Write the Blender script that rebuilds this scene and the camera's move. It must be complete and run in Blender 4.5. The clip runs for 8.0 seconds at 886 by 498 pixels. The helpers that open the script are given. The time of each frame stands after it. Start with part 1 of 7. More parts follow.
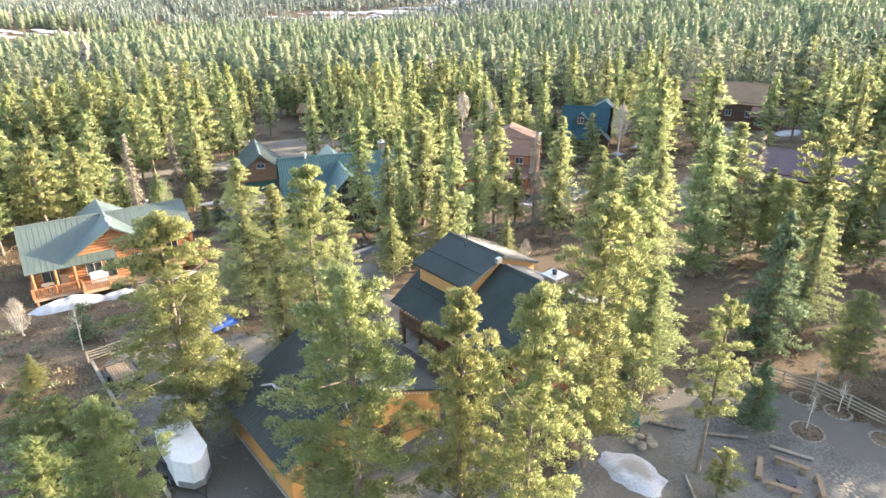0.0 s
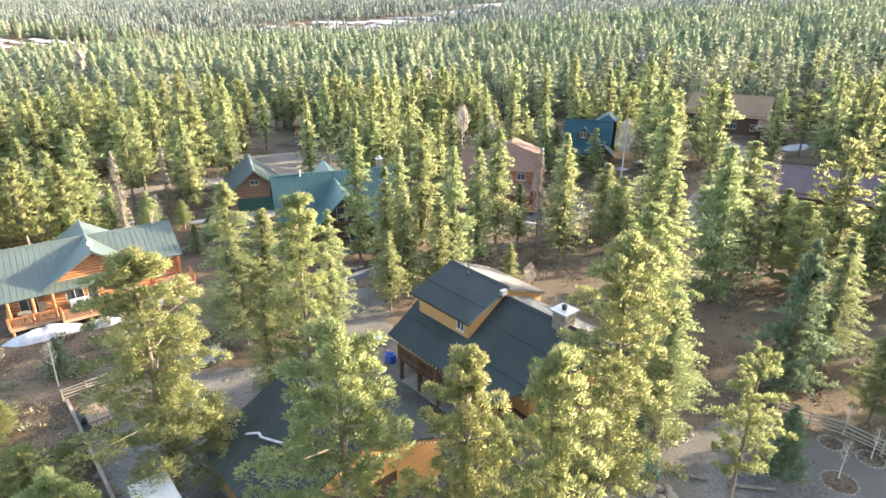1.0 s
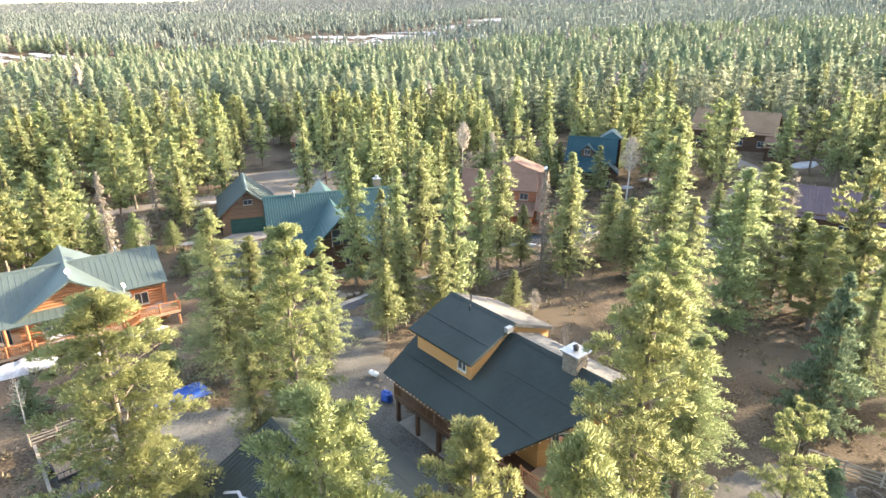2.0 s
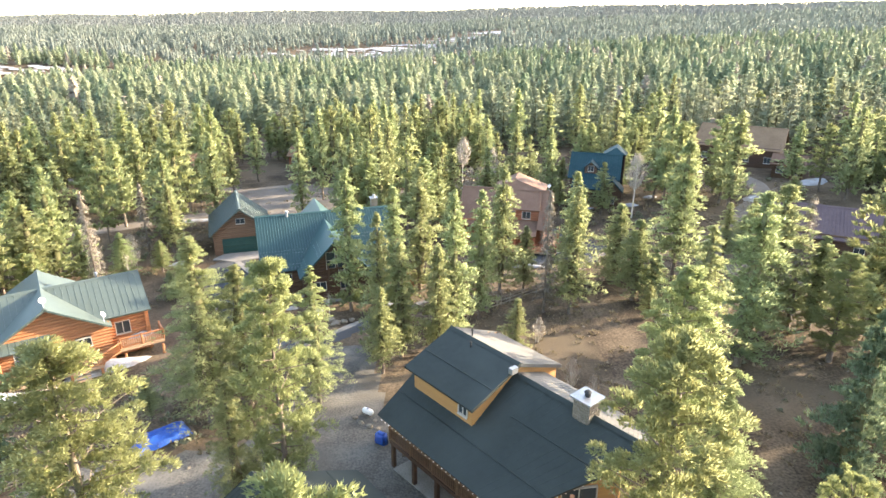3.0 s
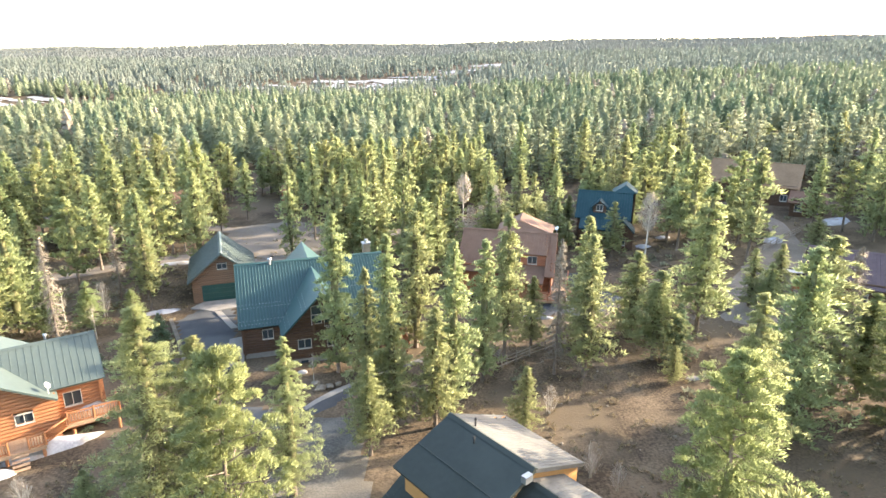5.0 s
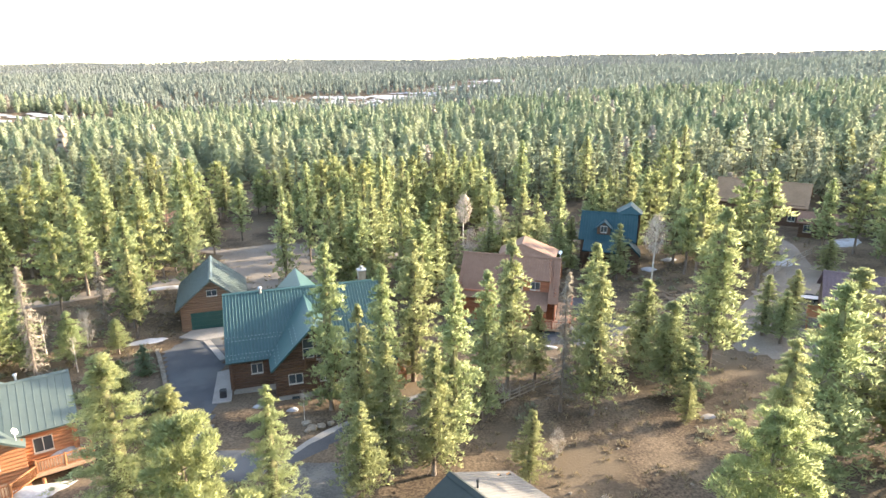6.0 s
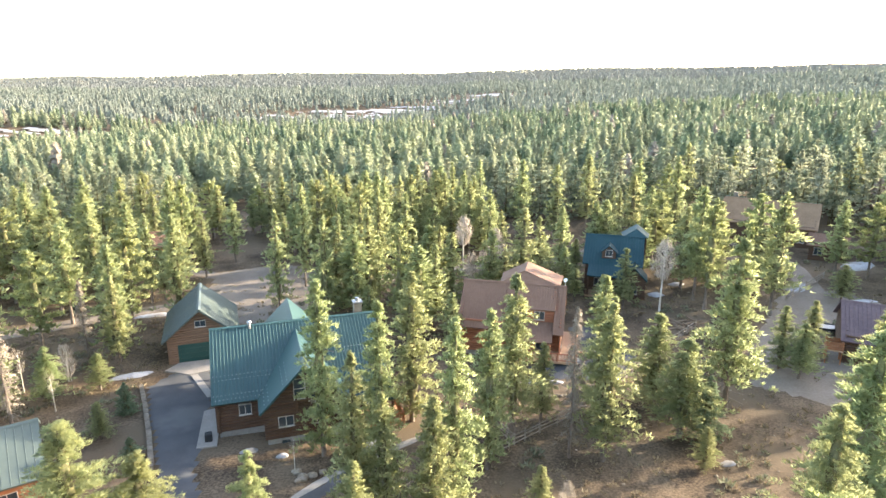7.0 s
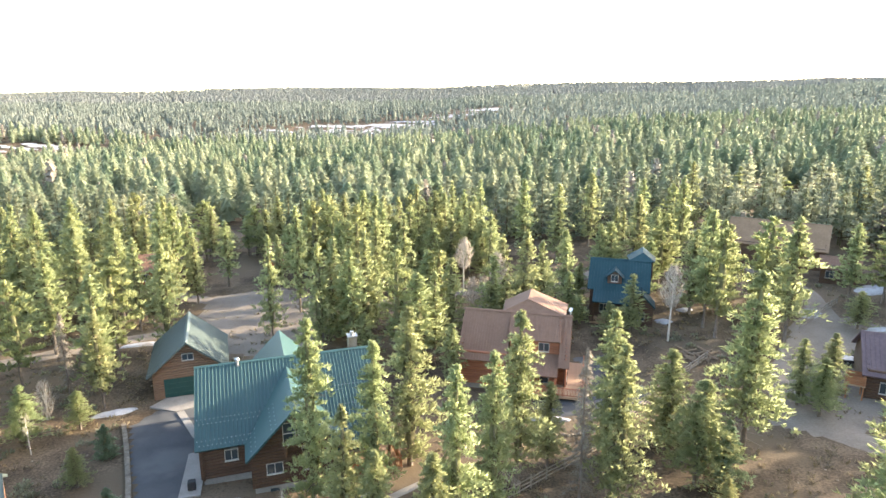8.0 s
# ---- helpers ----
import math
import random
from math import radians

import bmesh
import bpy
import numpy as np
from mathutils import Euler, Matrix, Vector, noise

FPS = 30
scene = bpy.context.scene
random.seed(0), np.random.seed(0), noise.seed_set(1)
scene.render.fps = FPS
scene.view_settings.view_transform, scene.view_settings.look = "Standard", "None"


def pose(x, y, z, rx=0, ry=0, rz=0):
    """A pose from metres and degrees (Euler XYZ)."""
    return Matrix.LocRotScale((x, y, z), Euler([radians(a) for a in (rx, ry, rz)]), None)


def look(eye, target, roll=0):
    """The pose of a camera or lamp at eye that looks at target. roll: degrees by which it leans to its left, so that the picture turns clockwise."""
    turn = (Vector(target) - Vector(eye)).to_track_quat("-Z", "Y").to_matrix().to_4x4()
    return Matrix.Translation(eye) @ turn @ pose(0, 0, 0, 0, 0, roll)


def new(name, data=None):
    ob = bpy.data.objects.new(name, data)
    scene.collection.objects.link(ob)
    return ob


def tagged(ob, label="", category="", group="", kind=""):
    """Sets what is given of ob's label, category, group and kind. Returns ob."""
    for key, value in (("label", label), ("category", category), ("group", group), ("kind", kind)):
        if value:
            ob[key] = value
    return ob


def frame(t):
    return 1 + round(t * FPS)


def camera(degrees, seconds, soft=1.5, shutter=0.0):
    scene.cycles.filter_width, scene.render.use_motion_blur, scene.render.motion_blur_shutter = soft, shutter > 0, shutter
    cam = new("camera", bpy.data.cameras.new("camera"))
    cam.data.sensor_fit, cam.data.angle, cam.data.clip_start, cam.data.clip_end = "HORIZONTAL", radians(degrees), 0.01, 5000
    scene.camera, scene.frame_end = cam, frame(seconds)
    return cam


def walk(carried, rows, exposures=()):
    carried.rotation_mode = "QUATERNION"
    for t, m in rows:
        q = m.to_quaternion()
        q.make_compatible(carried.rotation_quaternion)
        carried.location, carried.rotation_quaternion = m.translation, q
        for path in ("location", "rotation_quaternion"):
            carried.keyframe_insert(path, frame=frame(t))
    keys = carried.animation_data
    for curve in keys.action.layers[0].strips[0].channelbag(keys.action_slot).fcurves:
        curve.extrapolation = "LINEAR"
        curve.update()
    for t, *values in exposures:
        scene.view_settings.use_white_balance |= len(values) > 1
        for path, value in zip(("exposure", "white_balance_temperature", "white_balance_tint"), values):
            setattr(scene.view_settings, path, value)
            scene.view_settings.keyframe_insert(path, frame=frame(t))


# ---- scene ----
cam = camera(72.0, 8.0)
PATH = [
    (0, (0.0, 0.0, 26.5), (0.0, 1.841, 25.719), 0.0),
    (0.5, (-0.087, 1.663, 26.758), (-0.085, 3.507, 25.984), 0.0),
    (1, (-0.173, 3.375, 26.799), (-0.168, 5.227, 26.043), 0.1),
    (1.5, (-0.191, 5.142, 26.721), (-0.186, 7.002, 25.987), 0.1),
    (3, (-0.136, 10.151, 26.929), (-0.13, 12.031, 26.247), 0.2),
    (3.5, (-0.108, 11.844, 26.877), (-0.103, 13.732, 26.216), 0.3),
    (4, (-0.043, 13.625, 26.885), (-0.038, 15.519, 26.244), 0.3),
    (4.5, (-0.008, 15.418, 26.858), (-0.003, 17.321, 26.241), 0.3),
    (6, (0.121, 20.325, 27.302), (0.126, 22.249, 26.756), 0.2),
    (6.5, (-0.003, 22.166, 27.824), (0.005, 24.095, 27.295), 0.2),
    (7, (-0.001, 23.923, 28.175), (0.008, 25.858, 27.668), 0.2),
    (7.5, (-0.025, 25.646, 28.671), (-0.015, 27.586, 28.183), 0.2),
    (8, (0.018, 27.365, 29.03), (0.028, 29.31, 28.565), 0.1),
]
walk(cam, [(t, look(eye, target, roll)) for t, eye, target, roll in PATH])

# ---- light ----
SUN_AZ, SUN_EL = 69.0, 14.5   # degrees clockwise from +y, and above the horizon
world = bpy.data.worlds.new("sky")
scene.world = world
world.use_nodes = True
wn = world.node_tree
sky = wn.nodes.new("ShaderNodeTexSky")
sky.sky_type, sky.sun_disc = "NISHITA", False
sky.sun_elevation, sky.sun_rotation = radians(SUN_EL), radians(SUN_AZ)
sky.altitude, sky.air_density, sky.dust_density, sky.ozone_density = 1500, 1.0, 5.0, 1.0
wn.links.new(sky.outputs[0], wn.nodes["Background"].inputs[0])
wn.nodes["Background"].inputs[1].default_value = 0.12
sun = new("sun", bpy.data.lights.new("sun", "SUN"))
sun.data.energy, sun.data.angle, sun.data.color = 2.2, radians(0.8), (1.0, 0.93, 0.80)
_a, _e = radians(SUN_AZ), radians(SUN_EL)
sun.matrix_world = look((0, 0, 60), (-math.sin(_a) * math.cos(_e), -math.cos(_a) * math.cos(_e), 60 - math.sin(_e)))
scene.view_settings.exposure = 3.36
scene.view_settings.use_white_balance = True
scene.view_settings.white_balance_temperature = 7450
scene.view_settings.white_balance_tint = 13


# ---- materials ----
def material(name, a, b, rough=0.85, scale=2.0, fine=18.0, bump=0.15, metal=0.0, vary=0.0, translucent=0.0, c=None, stretch=(1, 1, 1), gloss=0.5, hard=0.14):
    """Two colours mixed by noise at two scales, with relief. vary: change of value from piece to piece. c: a third colour in patches."""
    m = bpy.data.materials.new(name)
    m.use_nodes = True
    nt = m.node_tree
    N, L = nt.nodes, nt.links
    bsdf = N["Principled BSDF"]
    bsdf.inputs["Roughness"].default_value, bsdf.inputs["Metallic"].default_value = rough, metal
    bsdf.inputs["Specular IOR Level"].default_value = gloss
    co = N.new("ShaderNodeTexCoord")
    mp = N.new("ShaderNodeMapping")
    mp.inputs["Scale"].default_value = stretch
    L.new(co.outputs["Object"], mp.inputs[0])
    n1, n2 = N.new("ShaderNodeTexNoise"), N.new("ShaderNodeTexNoise")
    n1.inputs["Scale"].default_value, n2.inputs["Scale"].default_value = scale, fine
    n1.inputs["Detail"].default_value = n2.inputs["Detail"].default_value = 4
    for n in (n1, n2):
        L.new(mp.outputs[0], n.inputs["Vector"])
    add = N.new("ShaderNodeMath")
    add.operation = "MULTIPLY_ADD"
    add.inputs[1].default_value, add.inputs[2].default_value = 0.5, 0.0
    L.new(n1.outputs[0], add.inputs[0])
    add2 = N.new("ShaderNodeMath")
    add2.operation = "MULTIPLY_ADD"
    add2.inputs[1].default_value = 0.5
    L.new(n2.outputs[0], add2.inputs[0])
    L.new(add.outputs[0], add2.inputs[2])
    ramp = N.new("ShaderNodeValToRGB")
    ramp.color_ramp.elements[0].position, ramp.color_ramp.elements[1].position = 0.5 - hard, 0.5 + hard
    ramp.color_ramp.elements[0].color, ramp.color_ramp.elements[1].color = (*a, 1), (*b, 1)
    L.new(add2.outputs[0], ramp.inputs[0])
    colour = ramp.outputs[0]
    if c:
        n3 = N.new("ShaderNodeTexNoise")
        n3.inputs["Scale"].default_value, n3.inputs["Detail"].default_value = scale * 0.37, 6
        L.new(mp.outputs[0], n3.inputs["Vector"])
        r3 = N.new("ShaderNodeMapRange")
        r3.inputs[1].default_value, r3.inputs[2].default_value = 0.5, 0.62
        L.new(n3.outputs[0], r3.inputs[0])
        mx = N.new("ShaderNodeMix")
        mx.data_type = "RGBA"
        L.new(r3.outputs[0], mx.inputs[0])
        L.new(colour, mx.inputs[6])
        mx.inputs[7].default_value = (*c, 1)
        colour = mx.outputs[2]
    if vary:
        info, geo = N.new("ShaderNodeObjectInfo"), N.new("ShaderNodeNewGeometry")
        sm = N.new("ShaderNodeMath")
        sm.operation = "ADD"
        L.new(info.outputs["Random"], sm.inputs[0])
        L.new(geo.outputs["Random Per Island"], sm.inputs[1])
        mr = N.new("ShaderNodeMapRange")
        mr.inputs[2].default_value, mr.inputs[3].default_value, mr.inputs[4].default_value = 2, 1 - vary, 1 + vary
        L.new(sm.outputs[0], mr.inputs[0])
        hs = N.new("ShaderNodeHueSaturation")
        L.new(mr.outputs[0], hs.inputs["Value"])
        L.new(colour, hs.inputs["Color"])
        if translucent:
            hr = N.new("ShaderNodeMapRange")
            hr.inputs[3].default_value, hr.inputs[4].default_value = 0.494, 0.53
            L.new(info.outputs["Random"], hr.inputs[0])
            L.new(hr.outputs[0], hs.inputs["Hue"])
        colour = hs.outputs[0]
    L.new(colour, bsdf.inputs["Base Color"])
    if bump:
        bp = N.new("ShaderNodeBump")
        bp.inputs["Strength"].default_value, bp.inputs["Distance"].default_value = bump, 0.05
        L.new(n2.outputs[0], bp.inputs["Height"])
        L.new(bp.outputs[0], bsdf.inputs["Normal"])
    if translucent:
        tr, ms = N.new("ShaderNodeBsdfTranslucent"), N.new("ShaderNodeMixShader")
        L.new(colour, tr.inputs[0])
        ms.inputs[0].default_value = translucent
        L.new(bsdf.outputs[0], ms.inputs[1])
        L.new(tr.outputs[0], ms.inputs[2])
        L.new(ms.outputs[0], N["Material Output"].inputs[0])
    return m


EARTH = material("forest_floor", (0.057, 0.040, 0.026), (0.170, 0.124, 0.081), 0.95, 0.25, 5.0, 0.8, c=(0.123, 0.092, 0.060), gloss=0.15, hard=0.09)
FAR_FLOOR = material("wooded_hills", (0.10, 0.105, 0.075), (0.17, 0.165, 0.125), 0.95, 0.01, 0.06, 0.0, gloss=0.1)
GRAVEL = material("gravel", (0.085, 0.079, 0.069), (0.178, 0.162, 0.14), 0.95, 0.35, 7.0, 0.6, c=(0.125, 0.11, 0.09), gloss=0.2, hard=0.10)
DIRT = material("dirt_road", (0.145, 0.115, 0.089), (0.221, 0.183, 0.145), 0.95, 0.3, 5.0, 0.4)
ASPHALT = material("asphalt", (0.045, 0.047, 0.05), (0.075, 0.076, 0.078), 0.85, 0.4, 12.0, 0.2, c=(0.10, 0.10, 0.098))
CONCRETE = material("concrete", (0.21, 0.19, 0.165), (0.32, 0.29, 0.255), 0.9, 0.8, 9.0, 0.15)
NEEDLES = material("fir_needles", (0.307, 0.327, 0.158), (0.395, 0.407, 0.205), 0.75, 1.2, 9.0, 0.0, vary=0.14, translucent=0.68, gloss=0.06)
PINE_NEEDLES = material("pine_needles", (0.283, 0.293, 0.132), (0.344, 0.353, 0.164), 0.75, 1.2, 9.0, 0.0, vary=0.14, translucent=0.70, gloss=0.06)
SPRUCE_NEEDLES = material("spruce_needles", (0.129, 0.181, 0.099), (0.293, 0.343, 0.207), 0.75, 1.2, 9.0, 0.0, vary=0.24, translucent=0.50, gloss=0.06)
# far needles carry some haze in their base colour, greyer than the near firs
HAZED_FAR_NEEDLES = material("hazed_far_needles", (0.242, 0.274, 0.178), (0.325, 0.355, 0.238), 0.8, 0.02, 0.3, 0.0, vary=0.14, translucent=0.62, gloss=0.06)
HAZED_FAR_DARK = material("hazed_far_dark_needles", (0.171, 0.219, 0.152), (0.227, 0.277, 0.184), 0.8, 0.02, 0.3, 0.0, vary=0.14, translucent=0.62, gloss=0.06)
HAZED_FAR_OLIVE = material("hazed_far_olive_needles", (0.279, 0.300, 0.200), (0.349, 0.369, 0.260), 0.8, 0.02, 0.3, 0.0, vary=0.14, translucent=0.62, gloss=0.06)
# hill and distant needles greyed and flattened: haze put into the colour
HAZED_HILL_NEEDLES = material("hazed_hill_needles", (0.232, 0.250, 0.238), (0.259, 0.277, 0.268), 0.85, 0.01, 0.1, 0.0, vary=0.08, translucent=0.60, gloss=0.06)
HAZED_DISTANT_NEEDLES = material("hazed_distant_needles", (0.217, 0.249, 0.213), (0.285, 0.313, 0.273), 0.85, 0.015, 0.2, 0.0, vary=0.14, translucent=0.60, gloss=0.06)
BARK = material("bark", (0.10, 0.075, 0.055), (0.24, 0.19, 0.15), 0.95, 3.0, 14.0, 0.6, stretch=(1, 1, 0.25))
PALE_BARK = material("pale_bark", (0.42, 0.37, 0.30), (0.62, 0.56, 0.48), 0.9, 3.0, 14.0, 0.3, stretch=(1, 1, 0.3))
TWIG = material("bare_twigs", (0.32, 0.27, 0.22), (0.50, 0.44, 0.37), 0.9, 3.0, 14.0, 0.0, vary=0.2)
DEAD = material("dead_needles", (0.165, 0.135, 0.10), (0.27, 0.235, 0.19), 0.9, 2.0, 12.0, 0.0, vary=0.2)
# brown inner twigs, their colour darkened for the shade inside a crown
INNER = material("shaded_inner_twigs", (0.112, 0.107, 0.057), (0.195, 0.174, 0.092), 0.95, 2.0, 9.0, 0.0, vary=0.2, translucent=0.3, gloss=0.1)
LOG_ORANGE = material("stained_logs_orange", (0.30, 0.115, 0.045), (0.44, 0.19, 0.085), 0.6, 1.0, 8.0, 0.15, vary=0.16, stretch=(0.15, 1, 1))
LOG_BROWN = material("stained_logs_brown", (0.061, 0.029, 0.014), (0.106, 0.053, 0.026), 0.6, 1.0, 8.0, 0.15, vary=0.2, stretch=(0.15, 1, 1))
LOG_TAN = material("stained_logs_tan", (0.15, 0.080, 0.042), (0.23, 0.128, 0.070), 0.6, 1.0, 8.0, 0.15, vary=0.18, stretch=(0.15, 1, 1))
LOG_RED = material("stained_logs_red", (0.26, 0.085, 0.04), (0.38, 0.14, 0.065), 0.6, 1.0, 8.0, 0.15, vary=0.16, stretch=(0.15, 1, 1))
SIDING = material("honey_siding", (0.34, 0.16, 0.05), (0.46, 0.235, 0.08), 0.55, 1.0, 8.0, 0.1, vary=0.12, stretch=(0.15, 1, 1))
DARK_WOOD = material("dark_wood", (0.055, 0.028, 0.016), (0.11, 0.058, 0.032), 0.6, 1.0, 10.0, 0.1)
GREY_WOOD = material("grey_wood", (0.20, 0.16, 0.12), (0.32, 0.27, 0.21), 0.9, 1.5, 12.0, 0.3, vary=0.2, stretch=(0.3, 1, 1))
DECK_WOOD = material("deck_wood", (0.36, 0.22, 0.13), (0.48, 0.32, 0.20), 0.8, 1.5, 12.0, 0.1, vary=0.15)
METAL_BLACK = material("black_metal_roof", (0.029, 0.036, 0.031), (0.037, 0.044, 0.039), 0.6, 0.35, 3.0, 0.02, 0.0, c=(0.046, 0.054, 0.048), gloss=0.2)
METAL_GREY = material("grey_metal_roof", (0.115, 0.108, 0.097), (0.16, 0.15, 0.135), 0.6, 0.35, 3.0, 0.02, 0.0, gloss=0.2)
METAL_GREEN = material("green_metal_roof", (0.072, 0.094, 0.082), (0.090, 0.114, 0.10), 0.45, 0.4, 3.0, 0.02, 0.0)
METAL_TEAL = material("teal_metal_roof", (0.024, 0.064, 0.063), (0.032, 0.078, 0.076), 0.42, 0.4, 3.0, 0.02, 0.0)
METAL_BLUE = material("blue_metal_roof", (0.016, 0.048, 0.056), (0.024, 0.062, 0.070), 0.55, 0.4, 3.0, 0.02, 0.0, gloss=0.15)
METAL_TAN = material("tan_metal_roof", (0.183, 0.104, 0.069), (0.220, 0.129, 0.088), 0.65, 0.4, 3.0, 0.02, 0.0, gloss=0.15)
METAL_BROWN = material("brown_metal_roof", (0.21, 0.135, 0.08), (0.27, 0.175, 0.108), 0.75, 0.4, 3.0, 0.02, 0.0, gloss=0.1)
METAL_PURPLE = material("plum_metal_roof", (0.105, 0.072, 0.075), (0.145, 0.10, 0.10), 0.6, 0.4, 3.0, 0.02, 0.0, gloss=0.2)
STEEL = material("galvanised_steel", (0.30, 0.31, 0.32), (0.42, 0.43, 0.44), 0.5, 2.0, 12.0, 0.02, 0.9)
WHITE_PAINT = material("white_paint", (0.72, 0.72, 0.70), (0.84, 0.83, 0.81), 0.45, 1.0, 10.0, 0.03)
CREAM = material("cream_paint", (0.44, 0.41, 0.36), (0.56, 0.53, 0.47), 0.5, 1.0, 10.0, 0.03)
SNOW = material("old_snow", (0.299, 0.299, 0.308), (0.475, 0.475, 0.493), 0.85, 1.2, 6.0, 0.5, c=(0.28, 0.255, 0.23), gloss=0.2)
STONE = material("pale_stone", (0.136, 0.110, 0.080), (0.272, 0.232, 0.180), 0.9, 2.0, 10.0, 0.4, vary=0.3, gloss=0.2)
TARP = material("blue_tarp", (0.01, 0.06, 0.30), (0.02, 0.10, 0.42), 0.45, 2.0, 8.0, 0.2)
RUBBER = material("black_rubber", (0.015, 0.015, 0.015), (0.035, 0.035, 0.035), 0.8, 3.0, 20.0, 0.1)
DARK = material("dark_interior", (0.02, 0.018, 0.016), (0.04, 0.036, 0.03), 0.9, 1.0, 6.0, 0.0)
GREEN_DOOR = material("green_garage_door", (0.012, 0.055, 0.045), (0.02, 0.075, 0.06), 0.45, 1.0, 6.0, 0.03)
SAGE = material("sage", (0.14, 0.15, 0.09), (0.26, 0.25, 0.16), 0.9, 2.0, 12.0, 0.0, vary=0.3, translucent=0.2)

DRY_GRASS = material("dry_grass", (0.180, 0.140, 0.086), (0.297, 0.234, 0.149), 0.95, 2.0, 12.0, 0.0, vary=0.3, translucent=0.3)

GLASS = bpy.data.materials.new("window_glass")
GLASS.use_nodes = True
_g = GLASS.node_tree.nodes["Principled BSDF"]
_g.inputs["Base Color"].default_value = (0.05, 0.06, 0.065, 1)
_g.inputs["Roughness"].default_value = 0.06
_g.inputs["IOR"].default_value = 1.5

# ---- mesh helpers ----
def part(name, bm, mat, parent=None, label="", m=None, smooth=False):
    """Links a bmesh as one mesh object, under its thing."""
    me = bpy.data.meshes.new(name)
    bm.to_mesh(me)
    bm.free()
    me.materials.append(mat)
    if smooth:
        me.polygons.foreach_set("use_smooth", [True] * len(me.polygons))
    return link(name, me, parent, label, m)


def link(name, me, parent=None, label="", m=None):
    ob = new(name, me)
    if parent is not None:
        ob.parent = parent
    if m is not None:
        ob.matrix_local = m
    if label:
        ob["label"] = label
    return ob


def empty(name, x, y, z, angle=0.0):
    ob = new(name)
    ob.empty_display_size = 0.3
    ob.matrix_basis = pose(x, y, z, 0, 0, angle)
    return ob


def box(bm, x0, x1, y0, y1, z0, z1):
    v = [bm.verts.new((x, y, z)) for z in (z0, z1) for y in (y0, y1) for x in (x0, x1)]
    for f in ((0, 2, 3, 1), (4, 5, 7, 6), (0, 1, 5, 4), (2, 6, 7, 3), (0, 4, 6, 2), (1, 3, 7, 5)):
        bm.faces.new([v[i] for i in f])


def beam(bm, a, b, w, h=None):
    """A bar from a to b, w wide and h high."""
    a, b = Vector(a), Vector(b)
    h = h or w
    d = (b - a).normalized()
    up = Vector((0, 0, 1)) if abs(d.z) < 0.95 else Vector((0, 1, 0))
    s = d.cross(up).normalized() * w / 2
    t = s.cross(d).normalized() * h / 2
    v = [bm.verts.new(p + i * s + j * t) for p in (a, b) for i, j in ((-1, -1), (1, -1), (1, 1), (-1, 1))]
    for f in ((3, 2, 1, 0), (4, 5, 6, 7), (0, 1, 5, 4), (1, 2, 6, 5), (2, 3, 7, 6), (3, 0, 4, 7)):
        bm.faces.new([v[i] for i in f])


def tube(bm, a, b, r0, r1, n=8, caps=True):
    """A tapered round bar."""
    a, b = Vector(a), Vector(b)
    d = (b - a).normalized()
    up = Vector((0, 0, 1)) if abs(d.z) < 0.9 else Vector((1, 0, 0))
    s = d.cross(up).normalized()
    t = d.cross(s)
    rings = []
    for p, r in ((a, r0), (b, r1)):
        rings.append([bm.verts.new(p + r * (math.cos(k * math.tau / n) * s + math.sin(k * math.tau / n) * t)) for k in range(n)])
    for k in range(n):
        bm.faces.new((rings[0][k], rings[0][(k + 1) % n], rings[1][(k + 1) % n], rings[1][k]))
    if caps:
        bm.faces.new(rings[0][::-1])
        bm.faces.new(rings[1])


def slab(bm, pts, depth):
    """A flat piece with the outline pts, thickened downwards."""
    top = [bm.verts.new(p) for p in pts]
    low = [bm.verts.new(Vector(p) - Vector((0, 0, depth))) for p in pts]
    bm.faces.new(top)
    bm.faces.new(low[::-1])
    for k in range(len(pts)):
        j = (k + 1) % len(pts)
        bm.faces.new((top[j], top[k], low[k], low[j]))


def smooth01(a, b, v):
    t = min(1.0, max(0.0, (v - a) / (b - a)))
    return t * t * (3 - 2 * t)


# ---- ground ----
# height of the far land: one row for each bearing (degrees clockwise from +y), one column for each distance
FAR_R = (0, 130, 300, 420, 500, 560, 640, 720, 820, 1000, 1500, 2500, 4800)
BEARING = (-36, -8, 6, 20, 36)
FAR_Z = (
    (0, 0, -2, -9, -11, 0, 6, 9, 13, 17, 22, 34, 75),
    (0, 0, -2, -3, -5, -7, -6, 6, 16, 24, 36, 78, 120),
    (0, 0, -1, -1, 0, 2, 5, 9, 21, 30, 42, 78, 130),
    (0, 0, 0, 3, 6, 9, 13, 17, 22, 32, 52, 88, 150),
    (0, 0, 2, 6, 9, 12, 17, 22, 28, 40, 62, 104, 180),
)


def far_z(x, y, r):
    if r < 130:
        return 0.0
    b = min(35.99, max(-36.0, math.degrees(math.atan2(x, y))))
    k = max(i for i in range(4) if BEARING[i] <= b)
    f = smooth01(BEARING[k], BEARING[k + 1], b)
    j = max(i for i in range(12) if FAR_R[i] <= r) if r < 4800 else 11
    g = min(1.0, (r - FAR_R[j]) / (FAR_R[j + 1] - FAR_R[j]))
    lo = FAR_Z[k][j] + (FAR_Z[k][j + 1] - FAR_Z[k][j]) * g
    hi = FAR_Z[k + 1][j] + (FAR_Z[k + 1][j + 1] - FAR_Z[k + 1][j]) * g
    return lo + (hi - lo) * f


